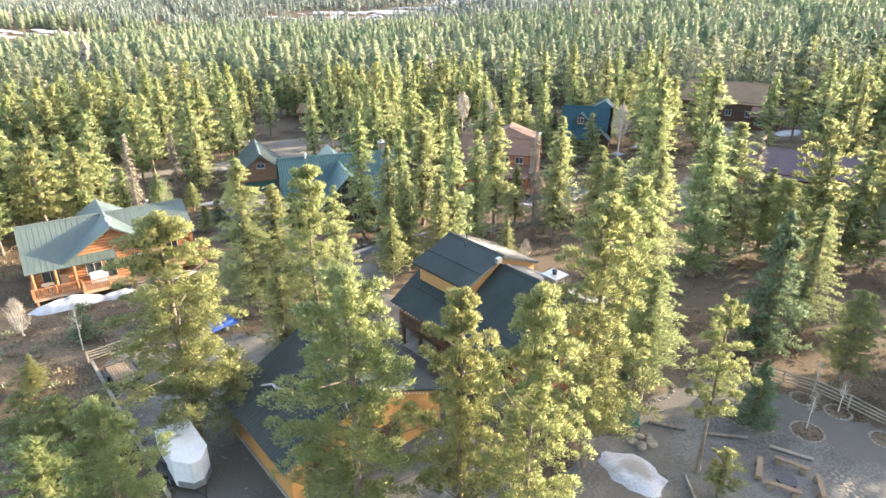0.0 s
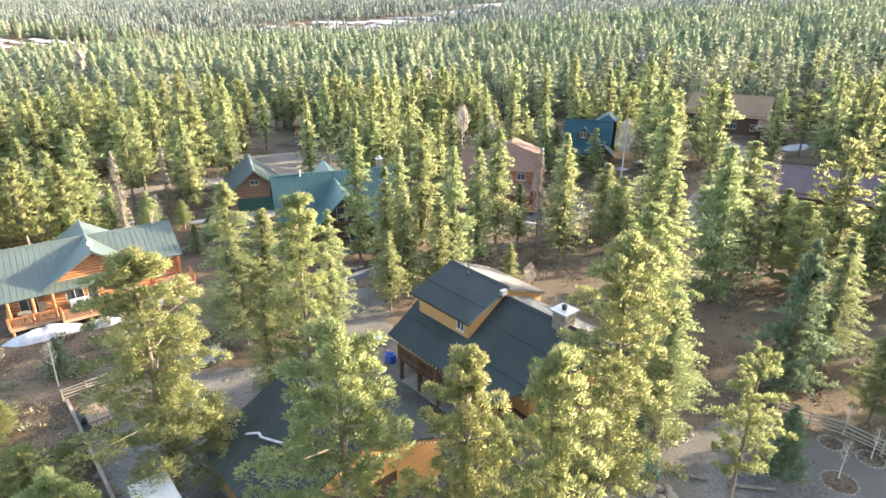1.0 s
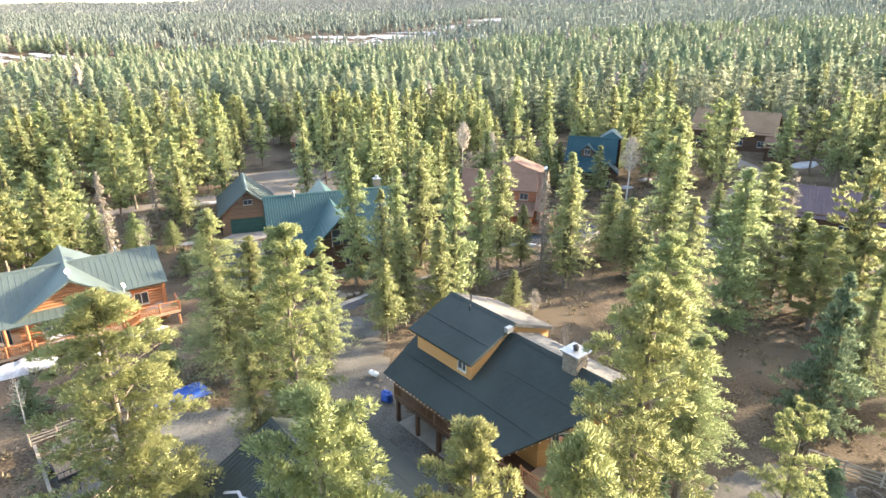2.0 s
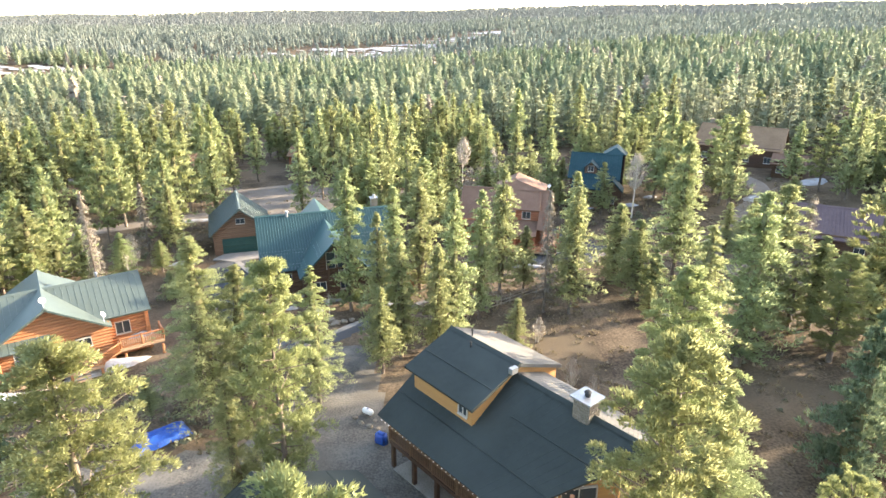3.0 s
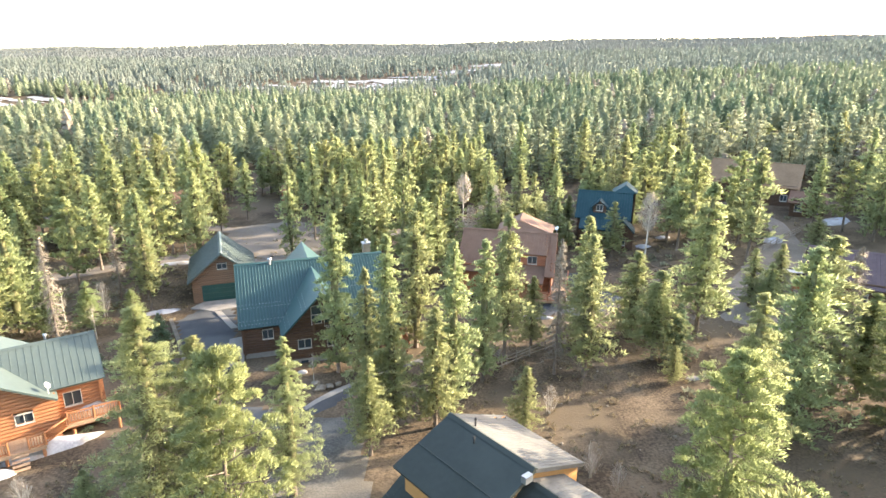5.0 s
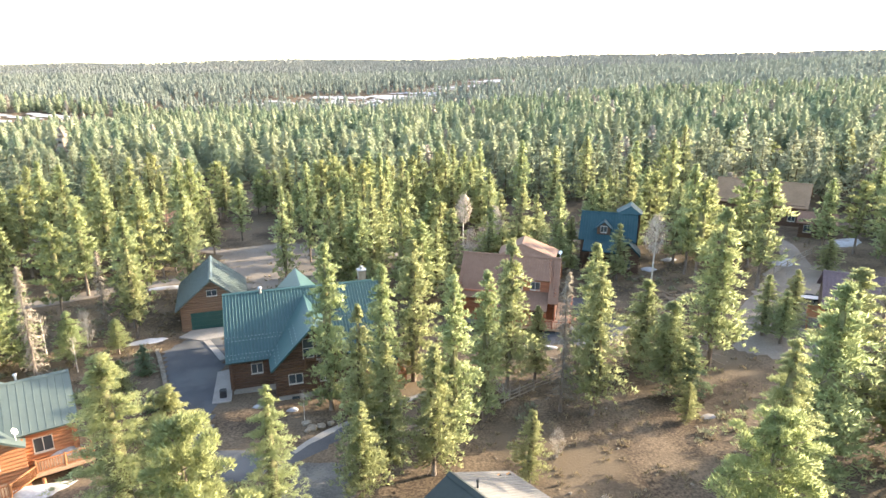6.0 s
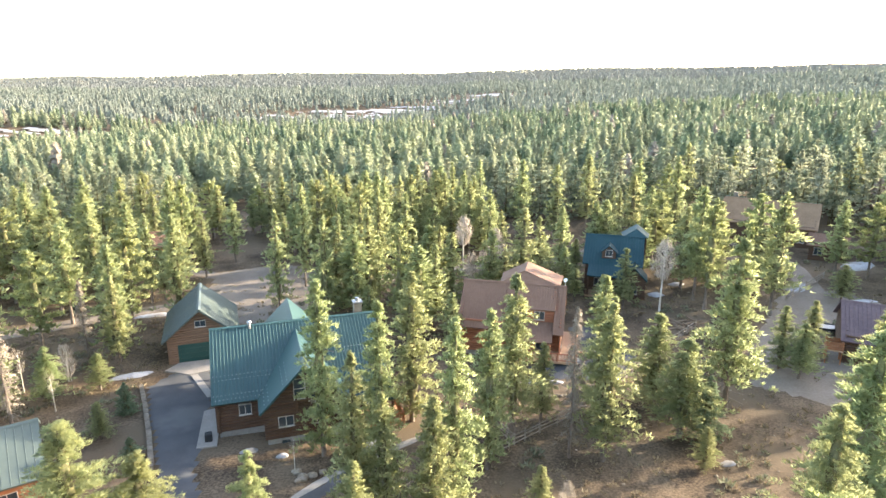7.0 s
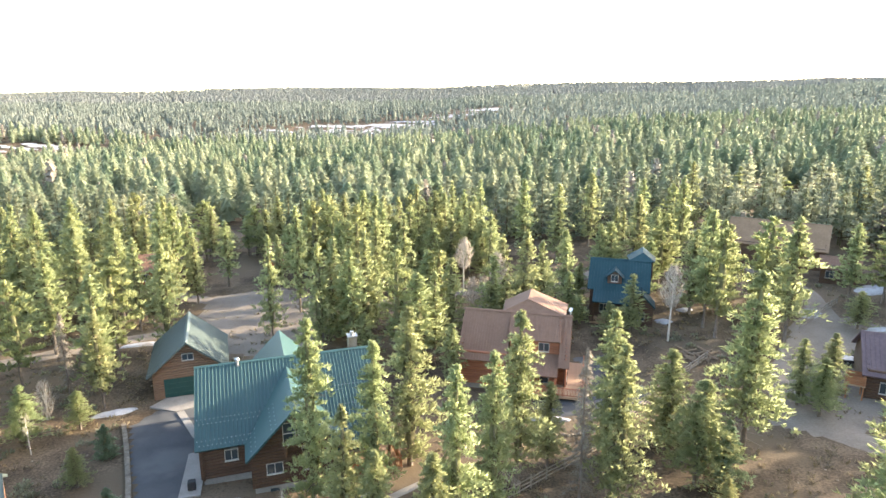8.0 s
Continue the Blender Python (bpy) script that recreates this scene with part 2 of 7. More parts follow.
def ground_z(x, y):
    s = smooth01(46, 88, y)
    z = -2.3 * s + 0.055 * min(70, max(0, x - 5)) * s
    r = math.hypot(x, y)
    k = smooth01(120, 400, r)
    z += far_z(x, y, r)
    z += k * (0.004 * r + 1) * noise.noise((x / 420, y / 420, 0.3)) + 0.012 * max(0, r - 1000) * noise.noise((x / 1300, y / 900, 5.1))
    z += 0.12 * noise.noise((x / 7, y / 7, 2.0)) * smooth01(50, 62, y) + 0.9 * k * noise.noise((x / 60, y / 60, 1.0))
    return z


def spread(lo, hi, fine, n):
    """Grid lines, close together round the origin and wider with the distance."""
    out, v, step = [0.0], 0.0, fine
    while v < hi:
        v += step
        step = fine if v < n else step * 1.13
        out.append(min(v, hi))
    low, v, step = [], 0.0, fine
    while v > lo:
        v -= step
        step = fine if -v < n else step * 1.13
        low.append(max(v, lo))
    return low[::-1] + out


def ground_sheet():
    xs, ys = spread(-4700, 4700, 2.0, 110), spread(-300, 4700, 2.0, 150)
    verts = [(x, y, ground_z(x, y)) for y in ys for x in xs]
    w = len(xs)
    faces = [(j * w + i, j * w + i + 1, (j + 1) * w + i + 1, (j + 1) * w + i) for j in range(len(ys) - 1) for i in range(w - 1)]
    me = bpy.data.meshes.new("ground")
    me.from_pydata(verts, [], faces)
    me.materials.append(EARTH)
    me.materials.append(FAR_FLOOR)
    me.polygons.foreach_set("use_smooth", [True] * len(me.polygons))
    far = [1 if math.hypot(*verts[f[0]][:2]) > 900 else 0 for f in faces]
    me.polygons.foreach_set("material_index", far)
    tagged(new("ground", me), "brown forest floor with dry grass and needle litter", "ground", kind="structure")


def drape(name, line, width, mat, label, lift=0.05, step=1.5, category="road"):
    """A strip along a line of (x, y) that follows the ground."""
    pts = []
    for (x0, y0), (x1, y1) in zip(line, line[1:]):
        n = max(1, int(math.hypot(x1 - x0, y1 - y0) / step))
        pts += [(x0 + (x1 - x0) * k / n, y0 + (y1 - y0) * k / n) for k in range(n)]
    pts.append(line[-1])
    for _ in range(3):
        pts = [pts[0]] + [((a[0] + 2 * b[0] + c[0]) / 4, (a[1] + 2 * b[1] + c[1]) / 4) for a, b, c in zip(pts, pts[1:], pts[2:])] + [pts[-1]]
    bm = bmesh.new()
    rows, cols = [], max(2, int(width / 1.5))
    for k, (x, y) in enumerate(pts):
        a, b = pts[max(0, k - 1)], pts[min(len(pts) - 1, k + 1)]
        d = Vector((b[0] - a[0], b[1] - a[1])).normalized()
        w = width * (1 + 0.12 * noise.noise((x / 5, y / 5, 7)))
        row = []
        for j in range(cols + 1):
            o = w * (j / cols - 0.5)
            px, py = x + d.y * o, y - d.x * o
            row.append(bm.verts.new((px, py, ground_z(px, py) + (lift if 0 < j < cols else -0.06))))
        rows.append(row)
    for r0, r1 in zip(rows, rows[1:]):
        for j in range(cols):
            bm.faces.new((r0[j], r0[j + 1], r1[j + 1], r1[j]))
    return tagged(part(name, bm, mat, smooth=True), label, category, kind="structure")


def patch(name, outline, mat, label, lift=0.05, category="pavement", step=0.6, wobble=0.5):
    """A flat area inside an outline of (x, y), laid on the ground as a fine grid with an uneven edge."""
    xs, ys = [p[0] for p in outline], [p[1] for p in outline]

    def inside(x, y):
        hit = False
        for (x0, y0), (x1, y1) in zip(outline, outline[1:] + outline[:1]):
            if (y0 > y) != (y1 > y) and x < (x1 - x0) * (y - y0) / (y1 - y0) + x0:
                hit = not hit
        return hit

    bm, got = bmesh.new(), {}
    nx, ny = int((max(xs) - min(xs)) / step) + 1, int((max(ys) - min(ys)) / step) + 1

    def vert(i, j):
        if (i, j) not in got:
            x, y = min(xs) + i * step, min(ys) + j * step
            got[i, j] = bm.verts.new((x, y, ground_z(x, y) + lift))
        return got[i, j]

    for j in range(ny):
        for i in range(nx):
            x, y = min(xs) + (i + 0.5) * step, min(ys) + (j + 0.5) * step
            if inside(x + wobble * noise.noise((x, y, 1)), y + wobble * noise.noise((x, y, 4))):
                bm.faces.new((vert(i, j), vert(i + 1, j), vert(i + 1, j + 1), vert(i, j + 1)))
    for v in bm.verts:
        if v.is_boundary:
            v.co.z -= lift + 0.05
            v.co.x += 0.35 * step * noise.noise((v.co.x * 0.7, v.co.y * 0.7, 9))
            v.co.y += 0.35 * step * noise.noise((v.co.x * 0.7, v.co.y * 0.7, 12))
    return tagged(part(name, bm, mat, smooth=True), label, category, kind="structure")


def pad(name, outline, mat, label, category="pavement"):
    """A cast slab with straight edges, a hand's width above the ground about it."""
    bm = bmesh.new()
    top = max(ground_z(x, y) for x, y in outline)
    slab(bm, [(x, y, min(top, ground_z(x, y) + 0.06) + 0.1) for x, y in outline], 0.35)
    return tagged(part(name, bm, mat), label, category, kind="structure")


ground_sheet()


# ---- trees ----
def mesh_of(name, verts, quads, mats, index=None, normals=None):
    """A mesh from arrays of vertices and faces; normals: one for each vertex."""
    me = bpy.data.meshes.new(name)
    me.vertices.add(len(verts))
    me.vertices.foreach_set("co", np.asarray(verts, np.float32).ravel())
    me.loops.add(quads.size)
    me.loops.foreach_set("vertex_index", quads.astype(np.int32).ravel())
    me.polygons.add(len(quads))
    me.polygons.foreach_set("loop_start", np.arange(0, quads.size, quads.shape[1], dtype=np.int32))
    for m in mats:
        me.materials.append(m)
    if index is not None:
        me.polygons.foreach_set("material_index", index.astype(np.int32))
    me.update(calc_edges=True)
    if normals is not None:
        me.polygons.foreach_set("use_smooth", np.ones(len(quads), bool))
        me.normals_split_custom_set_from_vertices(np.asarray(normals, np.float32))
    return me


def blades(rng, centre, ahead, size, slim=0.2):
    """Needle sprays: one slim blade at each centre, pointing ahead, turned at random about its own line."""
    n = len(centre)
    ahead = ahead / (np.linalg.norm(ahead, axis=1, keepdims=True) + 1e-6)
    side = np.cross(ahead, rng.normal(size=(n, 3)))
    side /= np.linalg.norm(side, axis=1, keepdims=True) + 1e-6
    s = np.asarray(size)[:, None] * rng.uniform(0.7, 1.3, (n, 1))
    a = centre - ahead * s * 0.5 - side * s * slim
    b = centre - ahead * s * 0.35 + side * s * slim
    c = centre + ahead * s * 0.5
    return np.stack([a, b, c], 1).reshape(-1, 3)


def faces_of(v):
    return np.arange(len(v)).reshape(-1, 3)


def leafy(v, out):
    """Turns each blade to face outwards; gives its corners the outward normal, as a mass of fine needles has."""
    q = v.reshape(-1, 3, 3).copy()
    flat = np.cross(q[:, 1] - q[:, 0], q[:, 2] - q[:, 0])
    back = (flat * out).sum(1) < 0
    q[back] = q[back][:, ::-1]
    flat[back] *= -1
    flat /= np.linalg.norm(flat, axis=1, keepdims=True) + 1e-9
    out = out / (np.linalg.norm(out, axis=1, keepdims=True) + 1e-9)
    nrm = out + 0.45 * flat
    nrm /= np.linalg.norm(nrm, axis=1, keepdims=True) + 1e-9
    return q.reshape(-1, 3), np.repeat(nrm, 3, 0)


def clumps(rng, centre, fat, out, each, size, slim, flat=0.62):
    """Puffs of needles, one round each centre: the blades stand on its shell and point away from it."""
    k = np.repeat(np.arange(len(centre)), each)
    ball = rng.normal(size=(len(k), 3))
    ball /= np.linalg.norm(ball, axis=1, keepdims=True)
    ball[:, 2] = np.where(ball[:, 2] < -0.3, -ball[:, 2], ball[:, 2])
    depth = rng.uniform(0.25, 1.0, (len(k), 1)) ** 0.45
    at = centre[k] + ball * depth * fat[k][:, None] * np.array([1.15, 1.15, flat])
    ahead = ball + 0.5 * out[k] + np.array([0, 0, 0.25]) + rng.normal(0, 0.4, ball.shape)
    face = 0.5 * ball + 0.32 * out[k] + np.array([0, 0, 0.5])
    return leafy(blades(rng, at, ahead, size * (0.6 + 0.65 * np.minimum(1.0, fat[k] / 0.4)), slim), face)


def fir_crown(seed, height, radius, bare, branches, tufts, each, size, ragged=0.25, droop=0.22, power=0.8, slim=0.2, fat=0.34):
    """Tiers of drooping branches on a tapering crown, each carrying puffs of needles, with gaps and an uneven outline."""
    rng = np.random.default_rng(seed)
    t = np.sort(rng.uniform(0, 1, branches) ** 0.95)
    tiers = max(8, int(branches / 6))
    t = np.clip((np.round(t * tiers) + rng.normal(0, 0.2, branches)) / tiers, 0.0, 0.985)
    z = bare + (height - bare) * t
    turn = np.arange(branches) * 2.39996 + rng.normal(0, 0.5, branches)
    lump = 1 + 0.22 * np.sin(turn * 2 + seed) * np.sin(t * 9 + seed * 1.7)
    lump *= 1 + 0.14 * np.sin(t * 27 + turn + seed)
    reach = 1.06 * radius * (1 - t ** 1.4) ** power * (0.6 + 0.4 * np.minimum(1, t / 0.12)) * rng.uniform(1 - ragged * 1.5, 1 + ragged, branches) * lump + 0.12
    k = np.repeat(np.arange(branches), tufts)
    f = np.tile((np.arange(tufts) + 0.5) / tufts, branches) * 0.78 + 0.22 + rng.normal(0, 0.05, len(k))
    keep = reach[k] * f > 0.16 * radius * (1 - t[k])
    k, f = k[keep], f[keep]
    side = np.stack([np.cos(turn), np.sin(turn)], 1)[k]
    r = reach[k] * f
    fan = rng.normal(0, 0.15, len(k)) * r
    zz = z[k] - droop * r * f + 0.16 * r + rng.normal(0, 0.06, len(k))
    centre = np.stack([side[:, 0] * r - side[:, 1] * fan, side[:, 1] * r + side[:, 0] * fan, np.minimum(zz, height - 0.15)], 1)
    out = np.stack([side[:, 0], side[:, 1], np.full(len(k), 0.2)], 1)
    big = fat * rng.uniform(0.6, 1.3, len(k)) * np.minimum(1.15, 0.32 + 0.62 * reach[k] / radius) * radius / 2.3
    n = 7
    centre = np.concatenate([centre, np.stack([rng.normal(0, 0.05, n), rng.normal(0, 0.05, n), height - np.linspace(0.1, 1.2, n)], 1)])
    out = np.concatenate([out, np.tile([[0, 0, 1.0]], (n, 1))])
    big = np.concatenate([big, np.linspace(0.1, 0.26, n)])
    return clumps(rng, centre, big, out, each, size, slim)


def dead_crown(seed, height, radius, bare, branches, sprays, size, slim):
    """Bare drooping twigs round a dead stem."""
    rng = np.random.default_rng(seed)
    t = np.sort(rng.uniform(0, 1, branches))
    turn = rng.uniform(0, math.tau, branches)
    reach = radius * (1 - t) ** 0.6 * rng.uniform(0.5, 1.2, branches) + 0.15
    k = np.repeat(np.arange(branches), sprays)
    f = rng.uniform(0.05, 1.0, len(k))
    side = np.stack([np.cos(turn), np.sin(turn)], 1)[k]
    r = reach[k] * f
    centre = np.stack([side[:, 0] * r, side[:, 1] * r, bare + (height - bare) * t[k] - 0.3 * r * f + rng.normal(0, 0.08, len(k))], 1)
    ahead = np.stack([side[:, 0], side[:, 1], rng.normal(-0.2, 0.5, len(k))], 1) + rng.normal(0, 0.4, (len(k), 3))
    return leafy(blades(rng, centre, ahead, np.full(len(k), size), slim), np.stack([side[:, 0], side[:, 1], np.full(len(k), 0.4)], 1))


def pine_crown(seed, height, radius, bare, count, each, size, flat=0.7, slim=0.17):
    """Rounded tufts at the ends of upswept limbs, with gaps between them."""
    rng = np.random.default_rng(seed)
    boughs = max(14, count // 5)
    bt = (np.arange(boughs) + rng.uniform(0, 1, boughs)) / boughs
    ba = np.arange(boughs) * 2.39996 + rng.normal(0, 0.35, boughs)
    shape = np.interp(bt, (0, 0.15, 0.45, 0.75, 0.92, 1), (0.65, 0.95, 1.0, 0.74, 0.42, 0.12))
    lump = 1 + 0.25 * np.sin(ba * 3 + seed) * np.sin(bt * 8 + seed)
    br = radius * shape * lump * rng.uniform(0.68, 1.12, boughs)
    k = np.repeat(np.arange(boughs), 5)
    f = np.tile((0.28, 0.5, 0.7, 0.86, 1.0), boughs) + rng.normal(0, 0.05, len(k))
    r = br[k] * f
    a = ba[k] + rng.normal(0, 0.2, len(k)) / np.maximum(0.35, f)
    z = bare + (height - bare - 0.4) * bt[k] + 0.2 * r + rng.normal(0, 0.16, len(k))
    centre = np.stack([np.cos(a) * r, np.sin(a) * r, np.minimum(z, height - 0.2)], 1)
    out = np.stack([np.cos(a), np.sin(a), np.full(len(k), 0.35)], 1)
    fat = rng.uniform(0.26, 0.56, len(k)) * radius / 3.0 * (1.15 - 0.4 * bt[k]) + 0.05
    limbs = [(np.array([0, 0, zz - 0.3 * rr - 0.2]), np.array([math.cos(b) * rr, math.sin(b) * rr, zz])) for b, rr, zz in zip(ba, br * 0.92, bare + (height - bare - 0.4) * bt + 0.15 * br)]
    v, n = clumps(rng, centre, fat, out, each, size, slim, flat)
    return v, n, limbs


def trunk_mesh(name, height, r, mat, seed, limbs=(), n=8, lean=0.15):
    """A tapered stem in one skin, flared at the foot, and its limbs."""
    rng = random.Random(seed)
    bm = bmesh.new()
    steps, ring = 7, None
    for k in range(steps + 1):
        f = k / steps
        c = Vector((rng.uniform(-lean, lean) * f, rng.uniform(-lean, lean) * f, -0.4 + (height * 0.97 + 0.4) * f)) if 0 < k < steps else Vector((0, 0, -0.4 if k == 0 else height * 0.97))
        rr = r * (1 - 0.9 * f) * (1.3 if k == 0 else 1)
        new_ring = [bm.verts.new(c + Vector((rr * math.cos(i * math.tau / n), rr * math.sin(i * math.tau / n), 0))) for i in range(n)]
        if ring:
            for i in range(n):
                bm.faces.new((ring[i], ring[(i + 1) % n], new_ring[(i + 1) % n], new_ring[i]))
        ring = new_ring
    for a, b in limbs:
        tube(bm, a, b, r * 0.2, r * 0.06, 3, False)
    me = bpy.data.meshes.new(name)
    bm.to_mesh(me)
    bm.free()
    me.materials.append(mat)
    me.polygons.foreach_set("use_smooth", [True] * len(me.polygons))
    return me


PROTO_H = 14.0


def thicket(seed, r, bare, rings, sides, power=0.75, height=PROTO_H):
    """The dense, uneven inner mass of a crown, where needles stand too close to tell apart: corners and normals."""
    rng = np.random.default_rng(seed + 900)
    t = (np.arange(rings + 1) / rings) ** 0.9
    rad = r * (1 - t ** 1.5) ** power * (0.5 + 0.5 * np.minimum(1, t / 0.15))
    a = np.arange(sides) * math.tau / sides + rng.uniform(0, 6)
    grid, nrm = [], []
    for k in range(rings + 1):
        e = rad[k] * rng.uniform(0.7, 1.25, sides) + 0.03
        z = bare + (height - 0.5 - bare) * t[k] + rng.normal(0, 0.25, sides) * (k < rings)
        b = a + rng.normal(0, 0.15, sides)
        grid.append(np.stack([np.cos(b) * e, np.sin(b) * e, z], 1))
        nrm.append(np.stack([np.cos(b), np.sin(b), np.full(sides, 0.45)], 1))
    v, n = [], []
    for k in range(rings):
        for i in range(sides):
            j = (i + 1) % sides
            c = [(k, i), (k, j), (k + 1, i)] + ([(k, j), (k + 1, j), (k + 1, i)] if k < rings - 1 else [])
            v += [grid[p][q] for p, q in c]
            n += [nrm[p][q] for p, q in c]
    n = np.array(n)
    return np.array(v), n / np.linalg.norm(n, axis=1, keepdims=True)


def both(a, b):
    """A crown and its brown inner twigs with shade in their colour, which come last: corners, normals and the number of
    inner faces.
    """
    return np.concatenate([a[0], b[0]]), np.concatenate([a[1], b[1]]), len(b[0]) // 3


def simple_trunk(h, r):
    a = np.array([[math.cos(t) * r, math.sin(t) * r, 0] for t in (0, 2.1, 4.2)])
    b = a * 0.3 + np.array([0, 0, h])
    return np.concatenate([np.stack([a[i], a[(i + 1) % 3], b[i], a[(i + 1) % 3], b[(i + 1) % 3], b[i]]) for i in range(3)])


def tiered(seed, r, bare, tiers, points, sprigs, size, power, stem=True):
    """A whole tree for the woods: ragged drooping skirts of boughs, one above the other, with sprigs standing out: corners and normals."""
    rng = np.random.default_rng(seed)
    tris, face = [], []
    step = (PROTO_H - bare) / tiers
    n = points * 2
    for k in range(tiers):
        t = k / tiers
        reach = 0.86 * r * (1 - t ** 1.7) ** power * (0.7 + 0.3 * min(1, t / 0.15)) * rng.uniform(0.85, 1.15) + 0.1
        a = (np.arange(n) + rng.uniform(-0.4, 0.4, n)) * math.tau / n + rng.uniform(0, 6)
        e = reach * np.where(np.arange(n) % 2 == 0, rng.uniform(0.75, 1.25, n), rng.uniform(0.4, 0.7, n))
        top = bare + step * (k + 1.5) if k < tiers - 1 else PROTO_H
        rim = np.stack([np.cos(a) * e, np.sin(a) * e, bare + step * k + rng.normal(0, 0.35 * step, n) + 0.2 * (reach - e)], 1)
        apex = np.array([rng.normal(0, 0.06), rng.normal(0, 0.06), top])
        for i in range(n):
            j = (i + 1) % n
            tris += [rim[i], rim[j], apex]
            m = (a[i] + a[j] + (math.tau if j == 0 else 0)) / 2
            face.append((math.cos(m), math.sin(m), 0.7))
    v = np.array(tris)
    q = v.reshape(-1, 3, 3)
    flat = np.cross(q[:, 1] - q[:, 0], q[:, 2] - q[:, 0])
    flat /= np.linalg.norm(flat, axis=1, keepdims=True) + 1e-9
    nrm = 0.6 * flat + 0.6 * np.array(face) + rng.normal(0, 0.15, flat.shape)
    nrm = np.repeat(nrm / np.linalg.norm(nrm, axis=1, keepdims=True), 3, 0)
    if sprigs:
        t, a = rng.uniform(0, 0.97, sprigs), rng.uniform(0, math.tau, sprigs)
        e = r * (1 - t ** 1.7) ** power * rng.uniform(0.62, 1.12, sprigs)
        side = np.stack([np.cos(a), np.sin(a), np.full(sprigs, 0.5)], 1)
        at = np.stack([np.cos(a) * e, np.sin(a) * e, bare + (PROTO_H - bare) * t + 0.2], 1)
        v2, n2 = leafy(blades(rng, at, side + rng.normal(0, 0.7, (sprigs, 3)), np.full(sprigs, size), 0.3), side + rng.normal(0, 0.35, (sprigs, 3)))
        v, nrm = np.concatenate([v, v2]), np.concatenate([nrm, n2])
    if not stem:
        return v, nrm, 0
    t = simple_trunk(PROTO_H * 0.85, 0.16)
    c = t.reshape(-1, 3, 3).mean(1)
    return np.concatenate([v, t]), np.concatenate([nrm, np.repeat(np.stack([c[:, 0], c[:, 1], 0 * c[:, 0]], 1) / 0.1, 3, 0)]), 6


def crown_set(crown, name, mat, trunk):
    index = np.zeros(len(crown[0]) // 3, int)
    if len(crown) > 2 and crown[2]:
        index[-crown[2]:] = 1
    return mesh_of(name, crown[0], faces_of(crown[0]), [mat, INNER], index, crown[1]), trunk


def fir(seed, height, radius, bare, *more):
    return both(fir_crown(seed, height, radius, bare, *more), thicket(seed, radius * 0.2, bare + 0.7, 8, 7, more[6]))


FIR_SETS, PINE_SETS, MID_SETS, FIR_FAR_SETS = [], [], [], []
for s in range(5):
    rg = random.Random(s + 40)
    lim = [(Vector((0, 0, z)), Vector((1.3 * math.cos(a), 1.3 * math.sin(a), z - 0.25))) for z, a in ((rg.uniform(1.0, 9), rg.uniform(0, 6.28)) for _ in range(30))]
    tm = trunk_mesh("fir_trunk", PROTO_H, 0.21, BARK, s, lim)
    FIR_SETS.append(crown_set(fir(11 + s, PROTO_H, 2.3, 1.2 + 0.3 * s, 190, 5, 40, 0.155, 0.3, 0.3 + 0.03 * s, 0.74 + 0.08 * (s % 3), 0.15, 0.33), "fir_crown", NEEDLES, tm))
    FIR_FAR_SETS.append(crown_set(fir(21 + s, PROTO_H, 2.3, 1.3 + 0.3 * s, 190, 5, 10, 0.33, 0.3, 0.3 + 0.03 * s, 0.72 + 0.08 * (s % 3), 0.18, 0.36), "fir_crown", NEEDLES, tm))
for s in range(5):
    v, n, lim = pine_crown(31 + s, PROTO_H, 2.9, (1.5, 2.0, 5.0, 1.7, 1.1)[s], (270, 260, 150, 280, 270)[s], 175, 0.14, 0.72, 0.19)
    PINE_SETS.append(crown_set(both((v, n), thicket(s, 0.1, (2.4, 3.0, 6.2, 2.6, 2.0)[s], 9, 8)), "pine_crown", PINE_NEEDLES, trunk_mesh("pine_trunk", PROTO_H, 0.24, BARK, s + 9, lim)))
for s in range(8):
    MID_SETS.append(crown_set(fir(51 + s, PROTO_H, 2.3, 1.0 + 0.25 * s, 120, 3, 6, 0.52, 0.3, 0.28, 0.7 + 0.08 * (s % 4), 0.2, 0.44), "conifer_crown", NEEDLES, trunk_mesh("conifer_trunk", PROTO_H, 0.19, BARK, s + 20, n=5)))
SPRUCE_SET = crown_set(fir(77, PROTO_H, 4.2, 0.3, 150, 5, 24, 0.36, 0.15, 0.25, 0.9, 0.17, 0.28), "spruce_crown", SPRUCE_NEEDLES, trunk_mesh("spruce_trunk", PROTO_H, 0.22, BARK, 5))
DEAD_SET = crown_set(dead_crown(78, PROTO_H, 1.7, 1.2, 220, 22, 0.5, 0.05), "dead_crown", DEAD, trunk_mesh("dead_trunk", PROTO_H, 0.2, BARK, 6))
MID_PINE_SETS = []
for s in range(3):
    v, n, lim = pine_crown(41 + s, PROTO_H, 2.7, 2.2 + s, 150, 18, 0.44, 0.75, 0.2)
    MID_PINE_SETS.append(crown_set(both((v, n), thicket(s, 0.5, 3.0 + s, 6, 7)), "round_crown", PINE_NEEDLES, trunk_mesh("pine_trunk", PROTO_H, 0.2, BARK, s + 60, n=5)))
placed_trees = []


